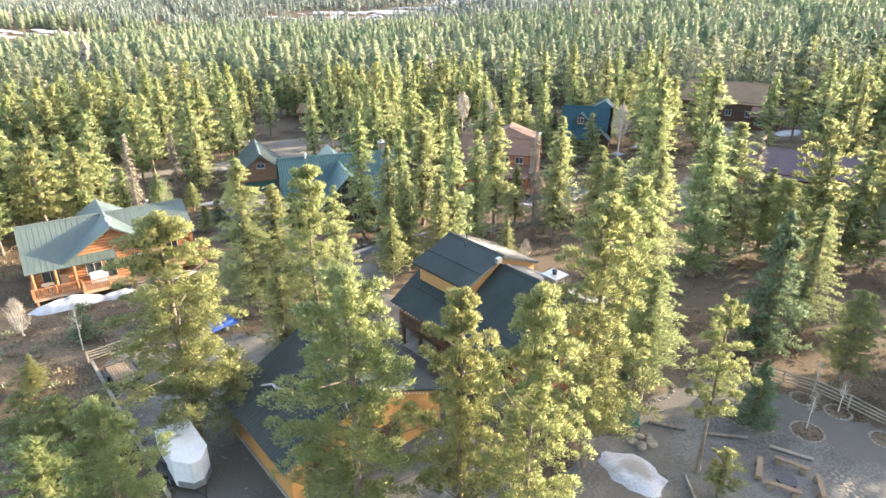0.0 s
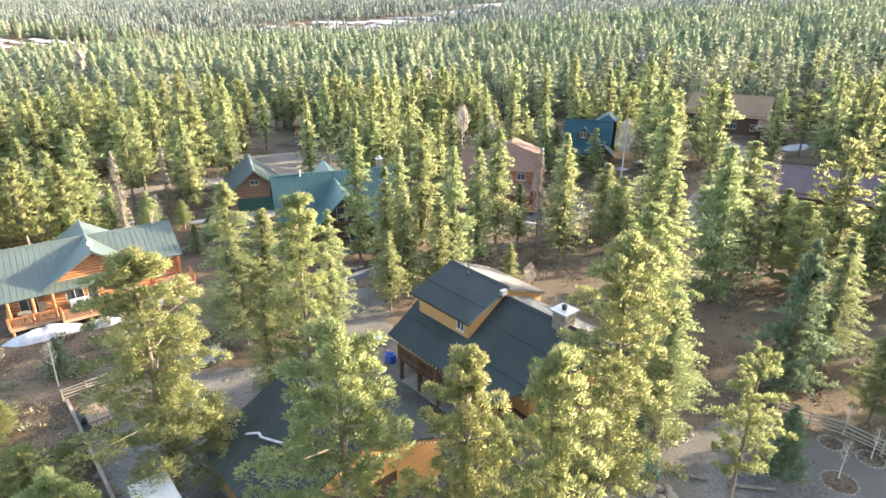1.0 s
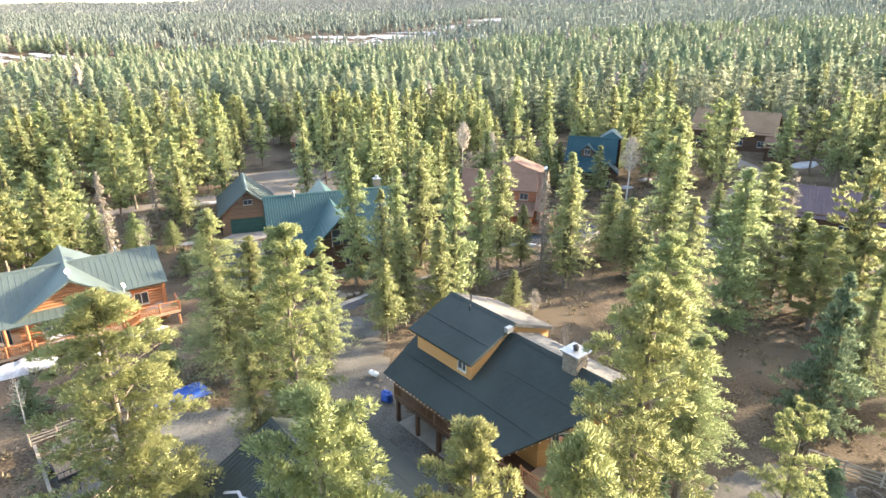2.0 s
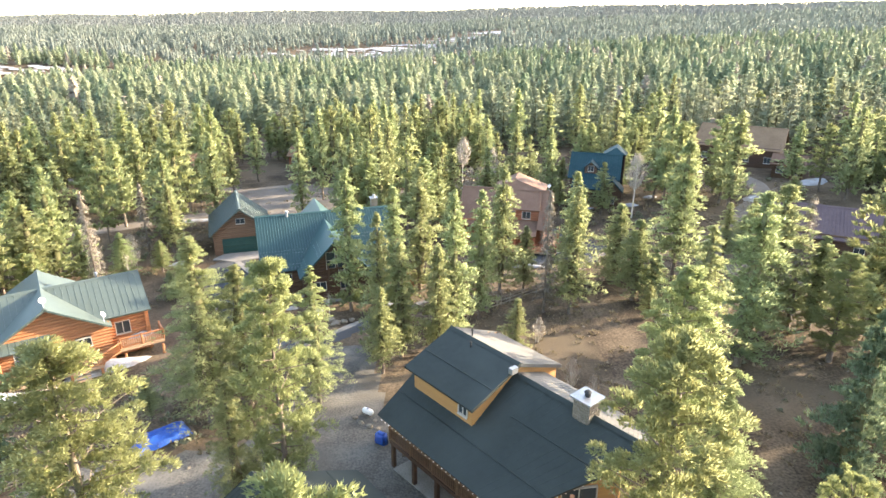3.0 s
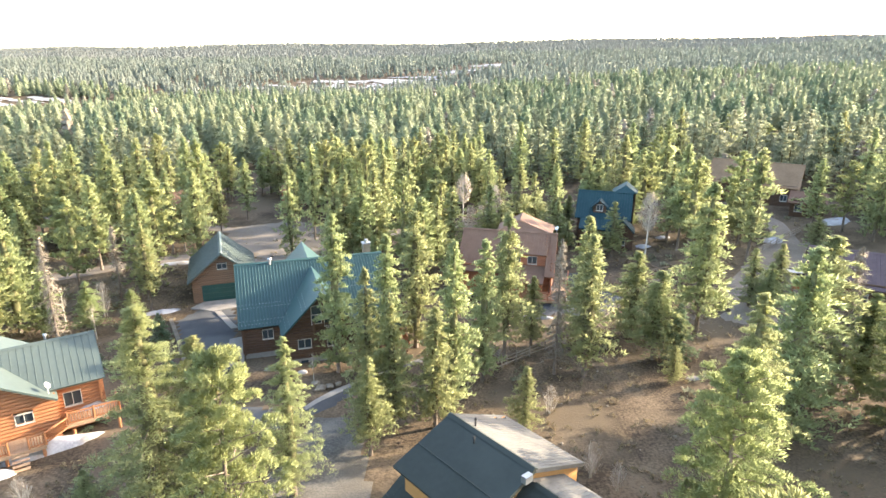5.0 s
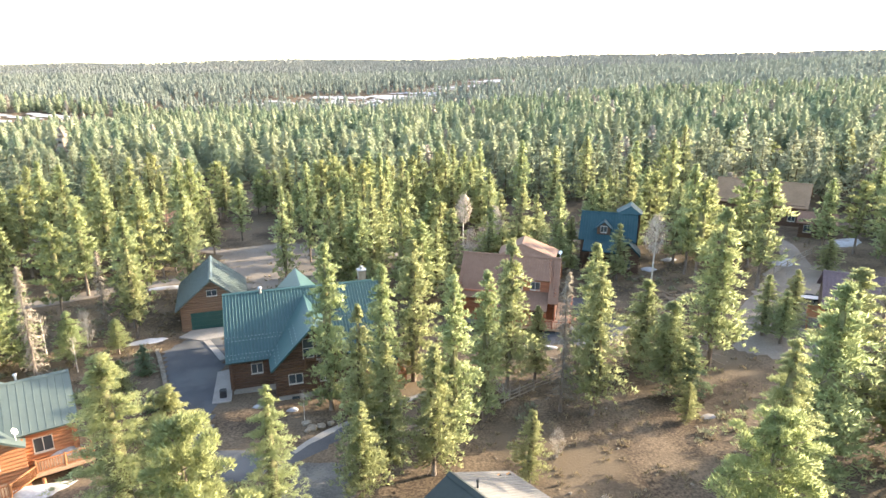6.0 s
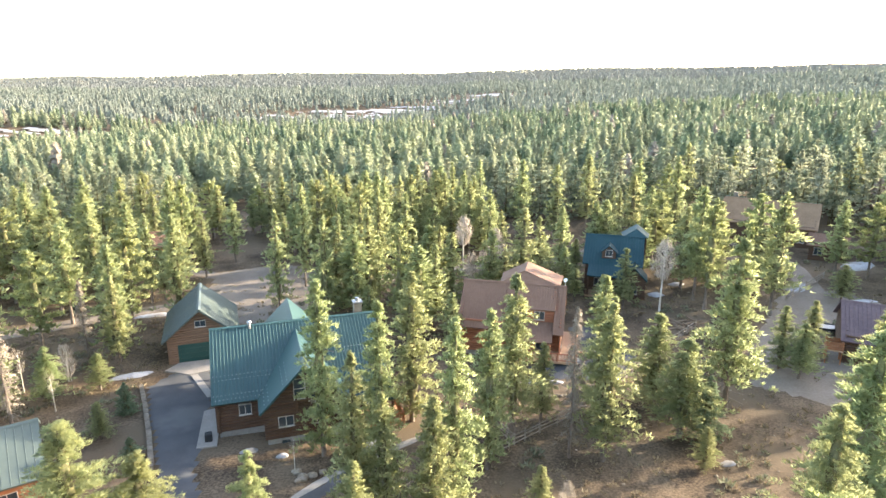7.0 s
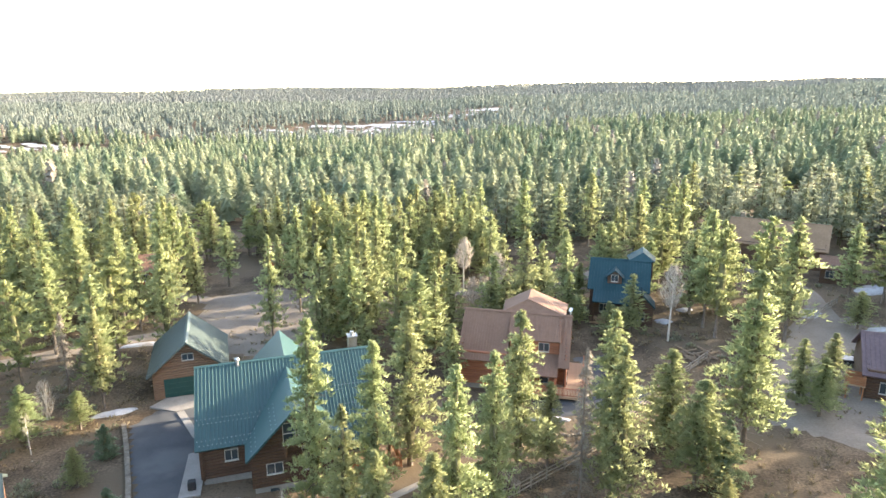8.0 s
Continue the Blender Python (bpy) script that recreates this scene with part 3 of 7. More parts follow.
def tree(kind, x, y, height, radius, label, turn=None, category="tree", group="", pick=None):
    """One tree: an Empty at its foot with a trunk and a crown."""
    k = len(placed_trees)
    sets, proto_r = {"fir": (FIR_SETS if y < 52 else FIR_FAR_SETS, 2.3), "pine": (PINE_SETS, 2.9), "mid": (MID_SETS, 2.3), "spruce": ([SPRUCE_SET], 4.2), "dead": ([DEAD_SET], 1.7), "midpine": (MID_PINE_SETS, 2.7)}["midpine" if kind == "pine" and height < 7 else kind]
    if pick is None:
        pick = (0, 1, 3, 4)[(k * 7 + int(abs(x * 3))) % 4] if kind == "pine" else k * 7 + int(abs(x * 3))
    crown, trunk = sets[pick % len(sets)]
    name = {"fir": "fir_tree", "pine": "pine_tree", "mid": "conifer", "spruce": "spruce_tree", "dead": "dead_tree", "midpine": "pine_tree"}[kind]
    ob = new(name)
    a = radians((k * 137.5) % 360 if turn is None else turn)
    ob.matrix_basis = Matrix.LocRotScale((x, y, ground_z(x, y)), Euler((0, 0, a)), (radius / proto_r, radius / proto_r, height / PROTO_H))
    link("trunk", trunk, ob)
    link("crown", crown, ob)
    tagged(ob, label, category, group)
    placed_trees.append((x, y, radius))
    return ob


GREEN_FIR = "tall narrow green fir with drooping sunlit branches"
GREEN_PINE = "tall yellow-green pine with open tufted crown"
for x, y, h, r, kind in (
    (-4.1, 22.9, 15.9, 3.3, "pine"), (0.8, 22.4, 15.3, 2.2, "pine"), (3.6, 20.2, 16.5, 2.3, "pine"), (8.4, 28.9, 17.3, 3.1, "pine"),
    (15.1, 28.2, 11.9, 1.7, "pine"), (-15.9, 31.6, 15.4, 3.9, "pine"), (-14.6, 20.8, 10.8, 2.4, "pine"), (-9.2, 39.3, 15.9, 2.6, "pine"),
    (-16.7, 47.7, 14.2, 3.5, "fir"), (-14.6, 49.6, 11.5, 2.9, "fir"), (-11.2, 37.0, 10.0, 1.5, "fir"), (-9.4, 50.0, 11.3, 1.9, "fir"), (13.6, 35.0, 11.2, 2.8, "fir"),
    (14.2, 42.6, 14.2, 3.0, "pine"), (17.6, 47.8, 15.0, 2.7, "fir"), (25.2, 55.8, 15.4, 3.0, "fir"), (29.7, 44.4, 11.4, 2.4, "fir"),
    (29.2, 37.6, 7.5, 1.8, "pine"), (-12.9, 31.6, 6.6, 1.7, "fir"),
):
    tree(kind, x, y, h, r, GREEN_PINE if kind == "pine" else GREEN_FIR, pick=2 if r == 1.7 else None)
for x, y, h, r, kind in (
    (33.4, 56.4, 10.0, 2.5, "pine"), (30.2, 61.6, 14.6, 3.0, "fir"), (35.0, 62.5, 9.5, 2.4, "fir"), (-5.0, 54.6, 7.9, 1.35, "fir"),
    (-3.6, 57.6, 10.8, 1.6, "fir"), (-5.5, 58.5, 13.2, 1.4, "fir"), (-0.4, 58.4, 10.2, 1.7, "fir"), (1.0, 61.2, 14.6, 1.7, "fir"), (3.8, 66.5, 13.6, 1.7, "fir"),
    (6.3, 71.6, 15.2, 2.0, "fir"), (-2.6, 75.0, 14.6, 2.3, "fir"), (-5.0, 69.5, 13.4, 1.7, "fir"), (-9.6, 68.6, 15.4, 1.9, "fir"), (9.3, 74.3, 8.0, 1.4, "fir"),
    (14.9, 76.0, 13.6, 1.9, "fir"), (13.2, 67.4, 13.6, 2.1, "fir"), (20.2, 76.4, 9.6, 2.2, "fir"), (20.7, 70.8, 9.2, 2.4, "fir"),
    (26.7, 75.6, 16.6, 2.6, "fir"),
):
    tree(kind, x, y, h, r * 1.14, GREEN_FIR)
for x, y, h, r, kind in (
    (6.4, 57.4, 5.8, 1.1, "fir"), (20.8, 66.0, 3.6, 0.9, "fir"), (39.0, 83.4, 7.6, 1.5, "fir"), (36.0, 83.4, 7.2, 1.4, "fir"), (36.8, 81.0, 6.2, 1.5, "fir"), (43.0, 98.6, 16.2, 2.7, "mid"),
    (35.8, 105.5, 16.2, 2.3, "mid"), (43.8, 118.8, 12.0, 2.2, "mid"), (60.0, 112.5, 11.8, 2.2, "mid"), (54.4, 102.0, 5.2, 1.8, "mid"), (39.5, 110.0, 12.0, 2.2, "mid"),
    (-35.2, 81.6, 4.2, 1.1, "fir"), (-38.1, 78.2, 6.2, 1.4, "fir"), (-54.8, 91.5, 6.5, 1.6, "mid"), (-40.7, 109.7, 7.8, 1.5, "mid"),
    (-21.1, 47.5, 3.8, 0.9, "fir"), (-29.5, 71.3, 3.6, 1.0, "fir"), (1.4, 90.6, 7.8, 1.5, "mid"),
):
    tree(kind, x, y, h, r * 1.14, GREEN_FIR)
for x, y, h, r, kind in (
    (-0.6, 99.8, 11.2, 1.8, "mid"), (-15.9, 116.0, 12.0, 1.8, "mid"), (-26.7, 125.0, 10.4, 1.8, "mid"), 
    (-51.0, 88.5, 13.0, 2.2, "mid"), (-57.0, 84.0, 12.0, 2.3, "mid"),
    (-53.0, 62.0, 11.5, 2.2, "fir"), (-48.5, 68.0, 12.0, 2.2, "fir"), (-20.5, 24.0, 6.2, 2.0, "pine"), (-29.2, 36.5, 3.0, 0.8, "fir"), (-24.0, 30.8, 3.6, 1.5, "pine"),
    (-27.5, 33.0, 2.6, 1.2, "pine"), (-32.5, 33.5, 3.4, 1.2, "pine"), (-24.3, 29.2, 3.2, 1.5, "pine"), (-22.6, 27.4, 2.6, 1.4, "pine"), (-29.0, 36.0, 2.4, 1.2, "pine"), (-26.6, 30.6, 2.2, 1.2, "pine"), (-23.2, 33.4, 1.8, 1.0, "pine"), (-21.6, 30.6, 2.2, 1.0, "pine"), (15.6, 26.4, 3.4, 1.1, "pine"),
):
    tree(kind, x, y, h, r, GREEN_PINE if kind == "pine" else GREEN_FIR)
for x, y, h, r in (
    (21.4, 117.1, 6.9, 1.6), (35.3, 147.3, 9.6, 1.6), (37.0, 147.9, 9.2, 1.3), (37.5, 130.6, 10.8, 2.6), (44.3, 137.3, 16.5, 2.6), (41.5, 119.8, 13.8, 2.4), (42.3, 113.9, 12.2, 2.6),
    (47.1, 113.2, 11.1, 2.5), (19.4, 107.3, 5.0, 1.6), (39.4, 109.2, 8.4, 1.8), (16.7, 147.3, 16.3, 2.8), (23.4, 145.9, 15.0, 2.8), (16.4, 122.4, 6.3, 2.2), (8.9, 132.0, 13.0, 2.1),
    (8.1, 149.0, 16.5, 2.6), (41.9, 152.0, 14.4, 3.0), (31.7, 154.3, 15.8, 2.9), (55.3, 160.3, 16.4, 2.8), (73.5, 176.4, 12.6, 3.1), (84.0, 176.2, 9.8, 4.0), (89.9, 155.9, 14.7, 3.1),
    (-41.6, 120.5, 16.5, 2.0), (-38.7, 120.6, 10.9, 1.9), (-37.0, 130.3, 11.8, 2.2), (-22.7, 105.6, 14.5, 2.0), (-21.4, 116.5, 16.5, 2.0), (-15.4, 101.5, 14.3, 2.4), (-12.8, 119.4, 16.5, 2.1),
    (-9.0, 109.1, 10.2, 1.8), (-5.9, 125.6, 13.8, 2.1), (-46.4, 125.1, 6.0, 1.6), (-35.3, 86.1, 10.4, 2.1), (-37.2, 93.4, 14.7, 3.0), (-48.9, 100.2, 13.7, 2.7), (-44.4, 87.4, 13.7, 2.9),
    (-62.0, 108.5, 14.1, 3.3), (-49.9, 108.7, 15.0, 2.8), (-42.1, 108.7, 13.4, 2.4), (-47.0, 113.6, 14.0, 2.6), (-61.8, 118.8, 15.6, 3.1), (-42.9, 119.1, 16.5, 2.4), (-69.3, 124.8, 15.5, 2.9),
    (-59.8, 125.0, 16.5, 2.9),
):
    tree("midpine" if int(x * 10) % 4 == 0 else "mid", x, y, h, r * 0.95, "green conifer among the cabins and lanes")
for x, y, h, r in ((15.5, 113.0, 8.5, 1.8), (18.3, 110.0, 7.5, 1.7), (22.0, 102.5, 5.5, 1.5), (25.5, 104.3, 8.5, 1.8)):
    tree("mid", x, y, h, r * 1.2, "green conifer among the cabins and lanes")
for x, y, h, r in ((20.6, 32.8, 5.0, 1.6), (11.8, 33.4, 3.8, 1.2), (25.2, 41.4, 12.0, 2.5), (-29.8, 76.3, 3.3, 1.2), (-25.4, 68.3, 1.9, 0.9), (-29.5, 43.5, 3.2, 1.2), (22.6, 70.2, 6.0, 1.8)):
    tree("spruce", x, y, h, r, "dense blue-green spruce with branches to the ground")
for x, y, h, r in ((10.6, 68.0, 13.0, 1.3), (33.2, 62.8, 13.2, 1.7)):
    tree("dead", x, y, h, r, "dead grey-brown conifer with bare drooping twigs")


def bare_sets():
    """Leafless broadleaf trees, 8 m high: a pale stem, or a clump of stems, that forks into a haze of fine upright twigs."""
    out = []
    for seed in range(6):
        rg, rq = random.Random(70 + seed), np.random.default_rng(70 + seed)
        stem = bmesh.new()
        single = seed not in (2, 3)
        low, wide = (4.0, 1.25) if single else (1.2, 1.9)
        for k in range(1 if single else 5):
            foot = Vector((0, 0, -0.3)) if single else Vector((rg.gauss(0, 0.25), rg.gauss(0, 0.25), -0.2))
            top = Vector((rg.gauss(0, 0.1), rg.gauss(0, 0.1), 7.3)) if single else Vector((rg.gauss(0, 0.9), rg.gauss(0, 0.9), rg.uniform(5.5, 7.4)))
            tube(stem, foot, top, 0.12 if single else 0.07, 0.02, 6, False)
            for _ in range(22 if single else 7):
                f = rg.uniform(low / 8, 0.92)
                p = foot.lerp(top, f)
                a, l = rg.uniform(0, math.tau), wide * rg.uniform(0.5, 0.95) * (1.1 - 0.6 * f)
                tube(stem, p, p + Vector((math.cos(a) * l, math.sin(a) * l, l * rg.uniform(0.8, 1.5))), 0.03, 0.012, 3, False)
        n = 900 if seed < 4 else 130
        t = rq.uniform(0, 1, n)
        a, e = rq.uniform(0, math.tau, n), wide * np.sin(np.pi * (0.1 + 0.85 * t)) ** 0.7 * rq.uniform(0, 1, n) ** 0.45
        e *= 1 + 0.25 * np.sin(a * 3 + seed) * np.sin(t * 7)
        at = np.stack([np.cos(a) * e, np.sin(a) * e, low + (7.9 - low) * t], 1)
        ahead = np.stack([np.cos(a) * e * 0.5, np.sin(a) * e * 0.5, np.ones(n)], 1) + rq.normal(0, 0.3, (n, 3))
        v, nrm = leafy(blades(rq, at, ahead, np.full(n, 0.85), 0.022), np.stack([np.cos(a), np.sin(a), np.full(n, 0.4)], 1))
        me = bpy.data.meshes.new("bare_trunk")
        stem.to_mesh(me)
        stem.free()
        me.materials.append(PALE_BARK)
        out.append((me, mesh_of("bare_twigs", v, faces_of(v), [TWIG], None, nrm)))
    return out


BARE = bare_sets()


def bare_tree(x, y, h, kind, label="leafless aspen with pale stem and fine twigs", lean=0.0):
    ob = new("bare_tree")
    k = h / 8
    ob.matrix_basis = Matrix.LocRotScale((x, y, ground_z(x, y)), Euler((0, radians(lean), x * 1.7)), (k, k, k))
    link("trunk", BARE[kind][0], ob)
    link("crown", BARE[kind][1], ob)
    tagged(ob, label, "bare tree")
    placed_trees.append((x, y, 1.2))


for x, y, h, kind in ((29.6, 101.5, 10.2, 0), (4.0, 125.0, 9.8, 1), (8.7, 116.0, 9.4, 0), (4.7, 112.5, 7.0, 2), (6.4, 113.5, 6.8, 3), (0.8, 114.0, 6.5, 1), (-52.5, 79.0, 6.4, 2), (-50.5, 77.5, 6.0, 3)):
    bare_tree(x, y, h, kind)
for x, y, h, kind in ((-44.0, 81.0, 5.4, 0), (-42.6, 80.8, 5.0, 1), (-39.6, 83.5, 4.4, 2), (-36.9, 76.8, 4.0, 1), (-35.0, 44.0, 3.5, 3), (-28.8, 41.8, 4.2, 0), (-25.6, 48.2, 2.7, 2), (26.6, 36.3, 2.6, 0), (23.8, 32.2, 3.0, 1), (26.9, 33.9, 2.6, 0), (-11.5, 66.4, 3.0, 1), (8.9, 60.5, 2.6, 2), (10.2, 52.0, 2.8, 3), (11.6, 50.6, 2.2, 2)):
    bare_tree(x, y, h, kind + 4 if kind < 2 else kind, "young leafless tree with thin pale twigs")

# woods: clearings, then single trees near and joined ones far off
CLEAR = [(4, 42, 13), (-6, 30, 10), (-20, 36, 12), (20, 30, 14), (-34, 56, 14), (-28, 48, 9), (-9, 56, 12), (-15, 78, 15), (-25, 75, 12), (-28, 93, 9), (16, 64, 15), (27, 66, 12), (10, 92, 12),
         (18, 85, 9), (27, 112, 8), (31, 96, 7), (38, 80, 8), (48, 86, 10), (46, 98, 6), (62, 134, 12), (64, 122, 6), (0, 12, 14), (-24, 104, 8), (0, 84, 12), (24, 104, 6), (-50, 133, 6), (10, 180, 7), (-31, 147, 5), (-73, 170, 6), (-30, 123, 12), (-40, 140, 8), (-36, 132, 7), (-48, 90, 8), (98, 208, 13), (136, 248, 14), (66, 119, 8), (50, 100, 8), (15, 336, 16), (-6, 174, 6), (33, 95, 7), (47, 73, 12), (6, 113, 6), (3, 122, 6)]
ROADS = [[(-110, 74), (-54, 97), (-43, 105), (-28, 112), (-8, 121.5), (2, 126.5), (16, 126.5), (26, 132), (50, 160), (130, 205)], [(-31, 119), (-43.5, 125), (-80, 132)],
         [(60, 68), (39.5, 73.8), (34.8, 80.4), (36.8, 88.7), (43.4, 96), (51, 99), (57, 118), (54, 150), (50, 160)]]


def near_line(x, y, line):
    best = 1e9
    for (x0, y0), (x1, y1) in zip(line, line[1:]):
        dx, dy = x1 - x0, y1 - y0
        t = max(0, min(1, ((x - x0) * dx + (y - y0) * dy) / (dx * dx + dy * dy)))
        best = min(best, math.hypot(x - x0 - t * dx, y - y0 - t * dy))
    return best


MEADOWS = [(-275, 468, 40, 20), (-330, 452, 34, 22), (-222, 512, 40, 10), (-175, 655, 34, 18), (-95, 690, 62, 30), (-40, 722, 50, 26), (22, 775, 52, 26), (75, 815, 46, 26), (345, 1480, 90, 60), (-640, 1150, 60, 50)]


def meadow(x, y, pad=0.0):
    e = 0.35 * noise.noise((x / 45, y / 22, 3.0)) + 0.3 * noise.noise((x / 15, y / 9, 3.0))
    return any(((x - a) / rx) ** 2 + ((y - b) / ry) ** 2 < 1 + e + pad for a, b, rx, ry in MEADOWS)


def open_ground(x, y):
    if abs(x) < 34 and 18 < y < 96:
        return True
    if any(math.hypot(x - a, y - b) < r for a, b, r in CLEAR) or any(near_line(x, y, line) < (6.5 if x < 30 and y < 135 else 4.2) for line in ROADS):
        return True
    if meadow(x, y):
        return True
    return noise.noise((x / 38, y / 38, 8.0)) > 0.38


def scatter(rng, x0, x1, y0, y1, step, keep=None):
    out = []
    for j in range(int((y1 - y0) / step)):
        for i in range(int((x1 - x0) / step)):
            x, y = x0 + (i + rng.random()) * step, y0 + (j + rng.random()) * step
            if (keep is None or keep(x, y)) and not open_ground(x, y):
                out.append((x, y))
    return out


rng = random.Random(4)
spots = scatter(rng, -130, 130, -12, 185, 4.6, lambda x, y: -10 - 0.78 * y < x < 60 + 0.6 * y and not (-48 < x < 6 and y < 46) and not (0 <= x < 36 and y < 20) and not (x > 36 and y < 105 and noise.noise((x / 9, y / 9, 3.0)) > -0.12) and all(math.hypot(x - a, y - b) > 0.6 * r + 1.6 for a, b, r in placed_trees))
spots.sort(key=lambda p: math.hypot(p[0], p[1] - 20) + (60 if p[0] > 10 + 0.78 * p[1] else 0))
SINGLE = spots[:290]
for x, y in SINGLE:
    if rng.random() < 0.05:
        tree("dead", x, y, rng.uniform(8, 12), rng.uniform(1.2, 1.6), "dead grey-brown conifer with bare drooping twigs")
        continue
    small = 1 if rng.random() > 0.18 else 0.6
    tree("mid" if rng.random() < 0.8 else "midpine", x, y, rng.uniform(9.5, 15.0) * small, rng.uniform(2.1, 3.2) * (0.5 + 0.5 * small), "green conifer of the surrounding woods", group="conifers of the woods")


def woods(name, spots, protos, rng, label, lo=8.0, hi=14.5, wide=1.15, mat=None):
    """Many trees in one mesh."""
    vs, ns, kinds = [], [], []
    for x, y in spots:
        v, n, inner = protos[rng.randrange(len(protos))]
        a, h, w = rng.uniform(0, 6.28), rng.uniform(lo, hi) / PROTO_H, rng.uniform(0.8, 1.35) * wide
        if rng.random() < 0.22:
            h, w = h * rng.uniform(0.45, 0.7), w * 0.8
        c, s = math.cos(a), math.sin(a)
        vs.append(v @ np.array([[c * w, s * w, 0], [-s * w, c * w, 0], [0, 0, h]]) + np.array([x, y, ground_z(x, y)]))
        ns.append(n @ np.array([[c, s, 0], [-s, c, 0], [0, 0, 1]]))
        tone = noise.noise((x / 40, y / 40, 15.0)) + rng.gauss(0, 0.35)
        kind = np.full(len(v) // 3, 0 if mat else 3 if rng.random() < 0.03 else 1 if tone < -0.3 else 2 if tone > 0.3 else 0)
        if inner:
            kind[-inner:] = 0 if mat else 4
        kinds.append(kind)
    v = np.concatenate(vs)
    tagged(new(name, mesh_of(name, v, faces_of(v), [mat] if mat else [HAZED_FAR_NEEDLES, HAZED_FAR_DARK, HAZED_FAR_OLIVE, DEAD, INNER], np.concatenate(kinds), np.concatenate(ns))), label, "woods", kind="stuff")


def plain_tree(seed, r, bare, branches, tufts, each, size, power, fat):
    """A whole tree of puffs on a slim stem, lighter than those that stand singly: corners, normals and the number of stem faces."""
    v, n = fir_crown(seed, PROTO_H, r, bare, branches, tufts, each, size, 0.3, 0.28, power, 0.26, fat)
    t = simple_trunk(PROTO_H * 0.9, 0.17)
    c = t.reshape(-1, 3, 3).mean(1)
    return np.concatenate([v, t]), np.concatenate([n, np.repeat(np.stack([c[:, 0], c[:, 1], 0 * c[:, 0]], 1) / 0.1, 3, 0)]), 6


EDGE_PROTOS = [plain_tree(300 + s, 2.3, 1.0 + 0.25 * s, 72, 2, 4, 0.74, 0.68 + 0.08 * (s % 4), 0.42) for s in range(8)]
NEXT_PROTOS = [tiered(200 + s, 2.3, 0.9 + 0.25 * s, 10 + s % 3, 5, 170, 0.6, 0.5 + 0.08 * (s % 4)) for s in range(9)]
FAR_PROTOS = [tiered(220 + s, 2.4, 1.2, 7, 5, 55, 0.85, 0.52 + 0.08 * (s % 4)) for s in range(9)]
FARTHER = [tiered(240 + s, 2.4, 0.9, 4, 3, 10, 1.1, 0.65) for s in range(8)]
CONES = [tiered(260 + s, 2.5, 0.4, 3, 4, 0, 1.0, 0.75, False) for s in range(8)]
rn = random.Random(9)
woods("edge_woods", spots[290:], EDGE_PROTOS, rn, "dense conifer woods round the cabins", 8.5, 15)
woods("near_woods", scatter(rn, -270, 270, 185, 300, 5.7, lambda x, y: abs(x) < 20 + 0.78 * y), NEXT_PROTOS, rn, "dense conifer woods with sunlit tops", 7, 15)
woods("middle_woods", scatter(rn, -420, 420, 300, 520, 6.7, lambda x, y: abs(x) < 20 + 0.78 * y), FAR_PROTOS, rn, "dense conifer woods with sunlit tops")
woods("distant_woods", scatter(rn, -820, 820, 520, 1050, 8.4, lambda x, y: abs(x) < 0.78 * y), FARTHER, rn, "distant conifer woods on gentle slopes", 8, 13, 1.15, HAZED_DISTANT_NEEDLES)
woods("hill_woods", scatter(rn, -1800, 1800, 1050, 2300, 17.5, lambda x, y: abs(x) < 0.78 * y), CONES, rn, "far wooded hillside", 8, 13, 1.9, HAZED_HILL_NEEDLES)
woods("ridge_woods", scatter(rn, -3650, 3650, 2300, 4690, 38, lambda x, y: abs(x) < 0.78 * y), CONES, rn, "wooded ridge on the horizon", 7, 11, 3.6, HAZED_HILL_NEEDLES)


# ---- roads and yards ----
def snow_field(a, b, rx, ry):
    """Snow left lying on an open meadow far off, broken by bare ground."""
    bm, got, step = bmesh.new(), {}, max(2.5, ry / 14)

    def vert(i, j):
        if (i, j) not in got:
            x, y = a - 1.4 * rx + i * step, b - 1.4 * ry + j * step
            got[i, j] = bm.verts.new((x, y, ground_z(x, y) + 0.6))
        return got[i, j]
    for j in range(int(2.8 * ry / step)):
        for i in range(int(2.8 * rx / step)):
            x, y = a - 1.4 * rx + (i + 0.5) * step, b - 1.4 * ry + (j + 0.5) * step
            if meadow(x, y, -0.25) and noise.noise((x / 40, y / 12, 6.0)) + 0.6 * noise.noise((x / 9, y / 5, 2.0)) > 0.05:
                bm.faces.new((vert(i, j), vert(i + 1, j), vert(i + 1, j + 1), vert(i, j + 1)))
    tagged(part("snow_field", bm, SNOW, smooth=True), "old snow lying on a distant meadow", "snow", kind="structure")


for m in MEADOWS:
    snow_field(*m)
for line in ROADS:
    drape("road", line, 5.0, DIRT, "pale compacted dirt road through the woods")
patch("gravel_yard", [(-27, 40), (-23, 43.5), (-14, 45), (-12, 52), (-10.5, 60), (-6.5, 60), (-4.5, 52), (-3, 46), (3, 30), (8, 26), (8, 14), (-14, 14), (-15.6, 26), (-22.3, 33.8)], GRAVEL, "grey gravel yard and driveway", category="yard")
patch("gravel_court", [(6.5, 14), (6.5, 28), (10.2, 33.4), (16.5, 37), (21, 39), (29, 32.4), (40, 24), (34, 14)], GRAVEL, "grey gravel court with patches of sun", 0.058, category="yard")
patch("driveway", [(-31.2, 82.2), (-29.5, 86.5), (-25.5, 87.8), (-22.6, 80), (-19.6, 68.5), (-17, 62), (-12, 61.5), (-7.5, 66.8), (-4, 69.8), (-3.4, 67.6), (-7, 63.5), (-12, 58), (-17, 56), (-20, 61)], ASPHALT, "dark asphalt driveway with pale wear", wobble=0.15, category="driveway")
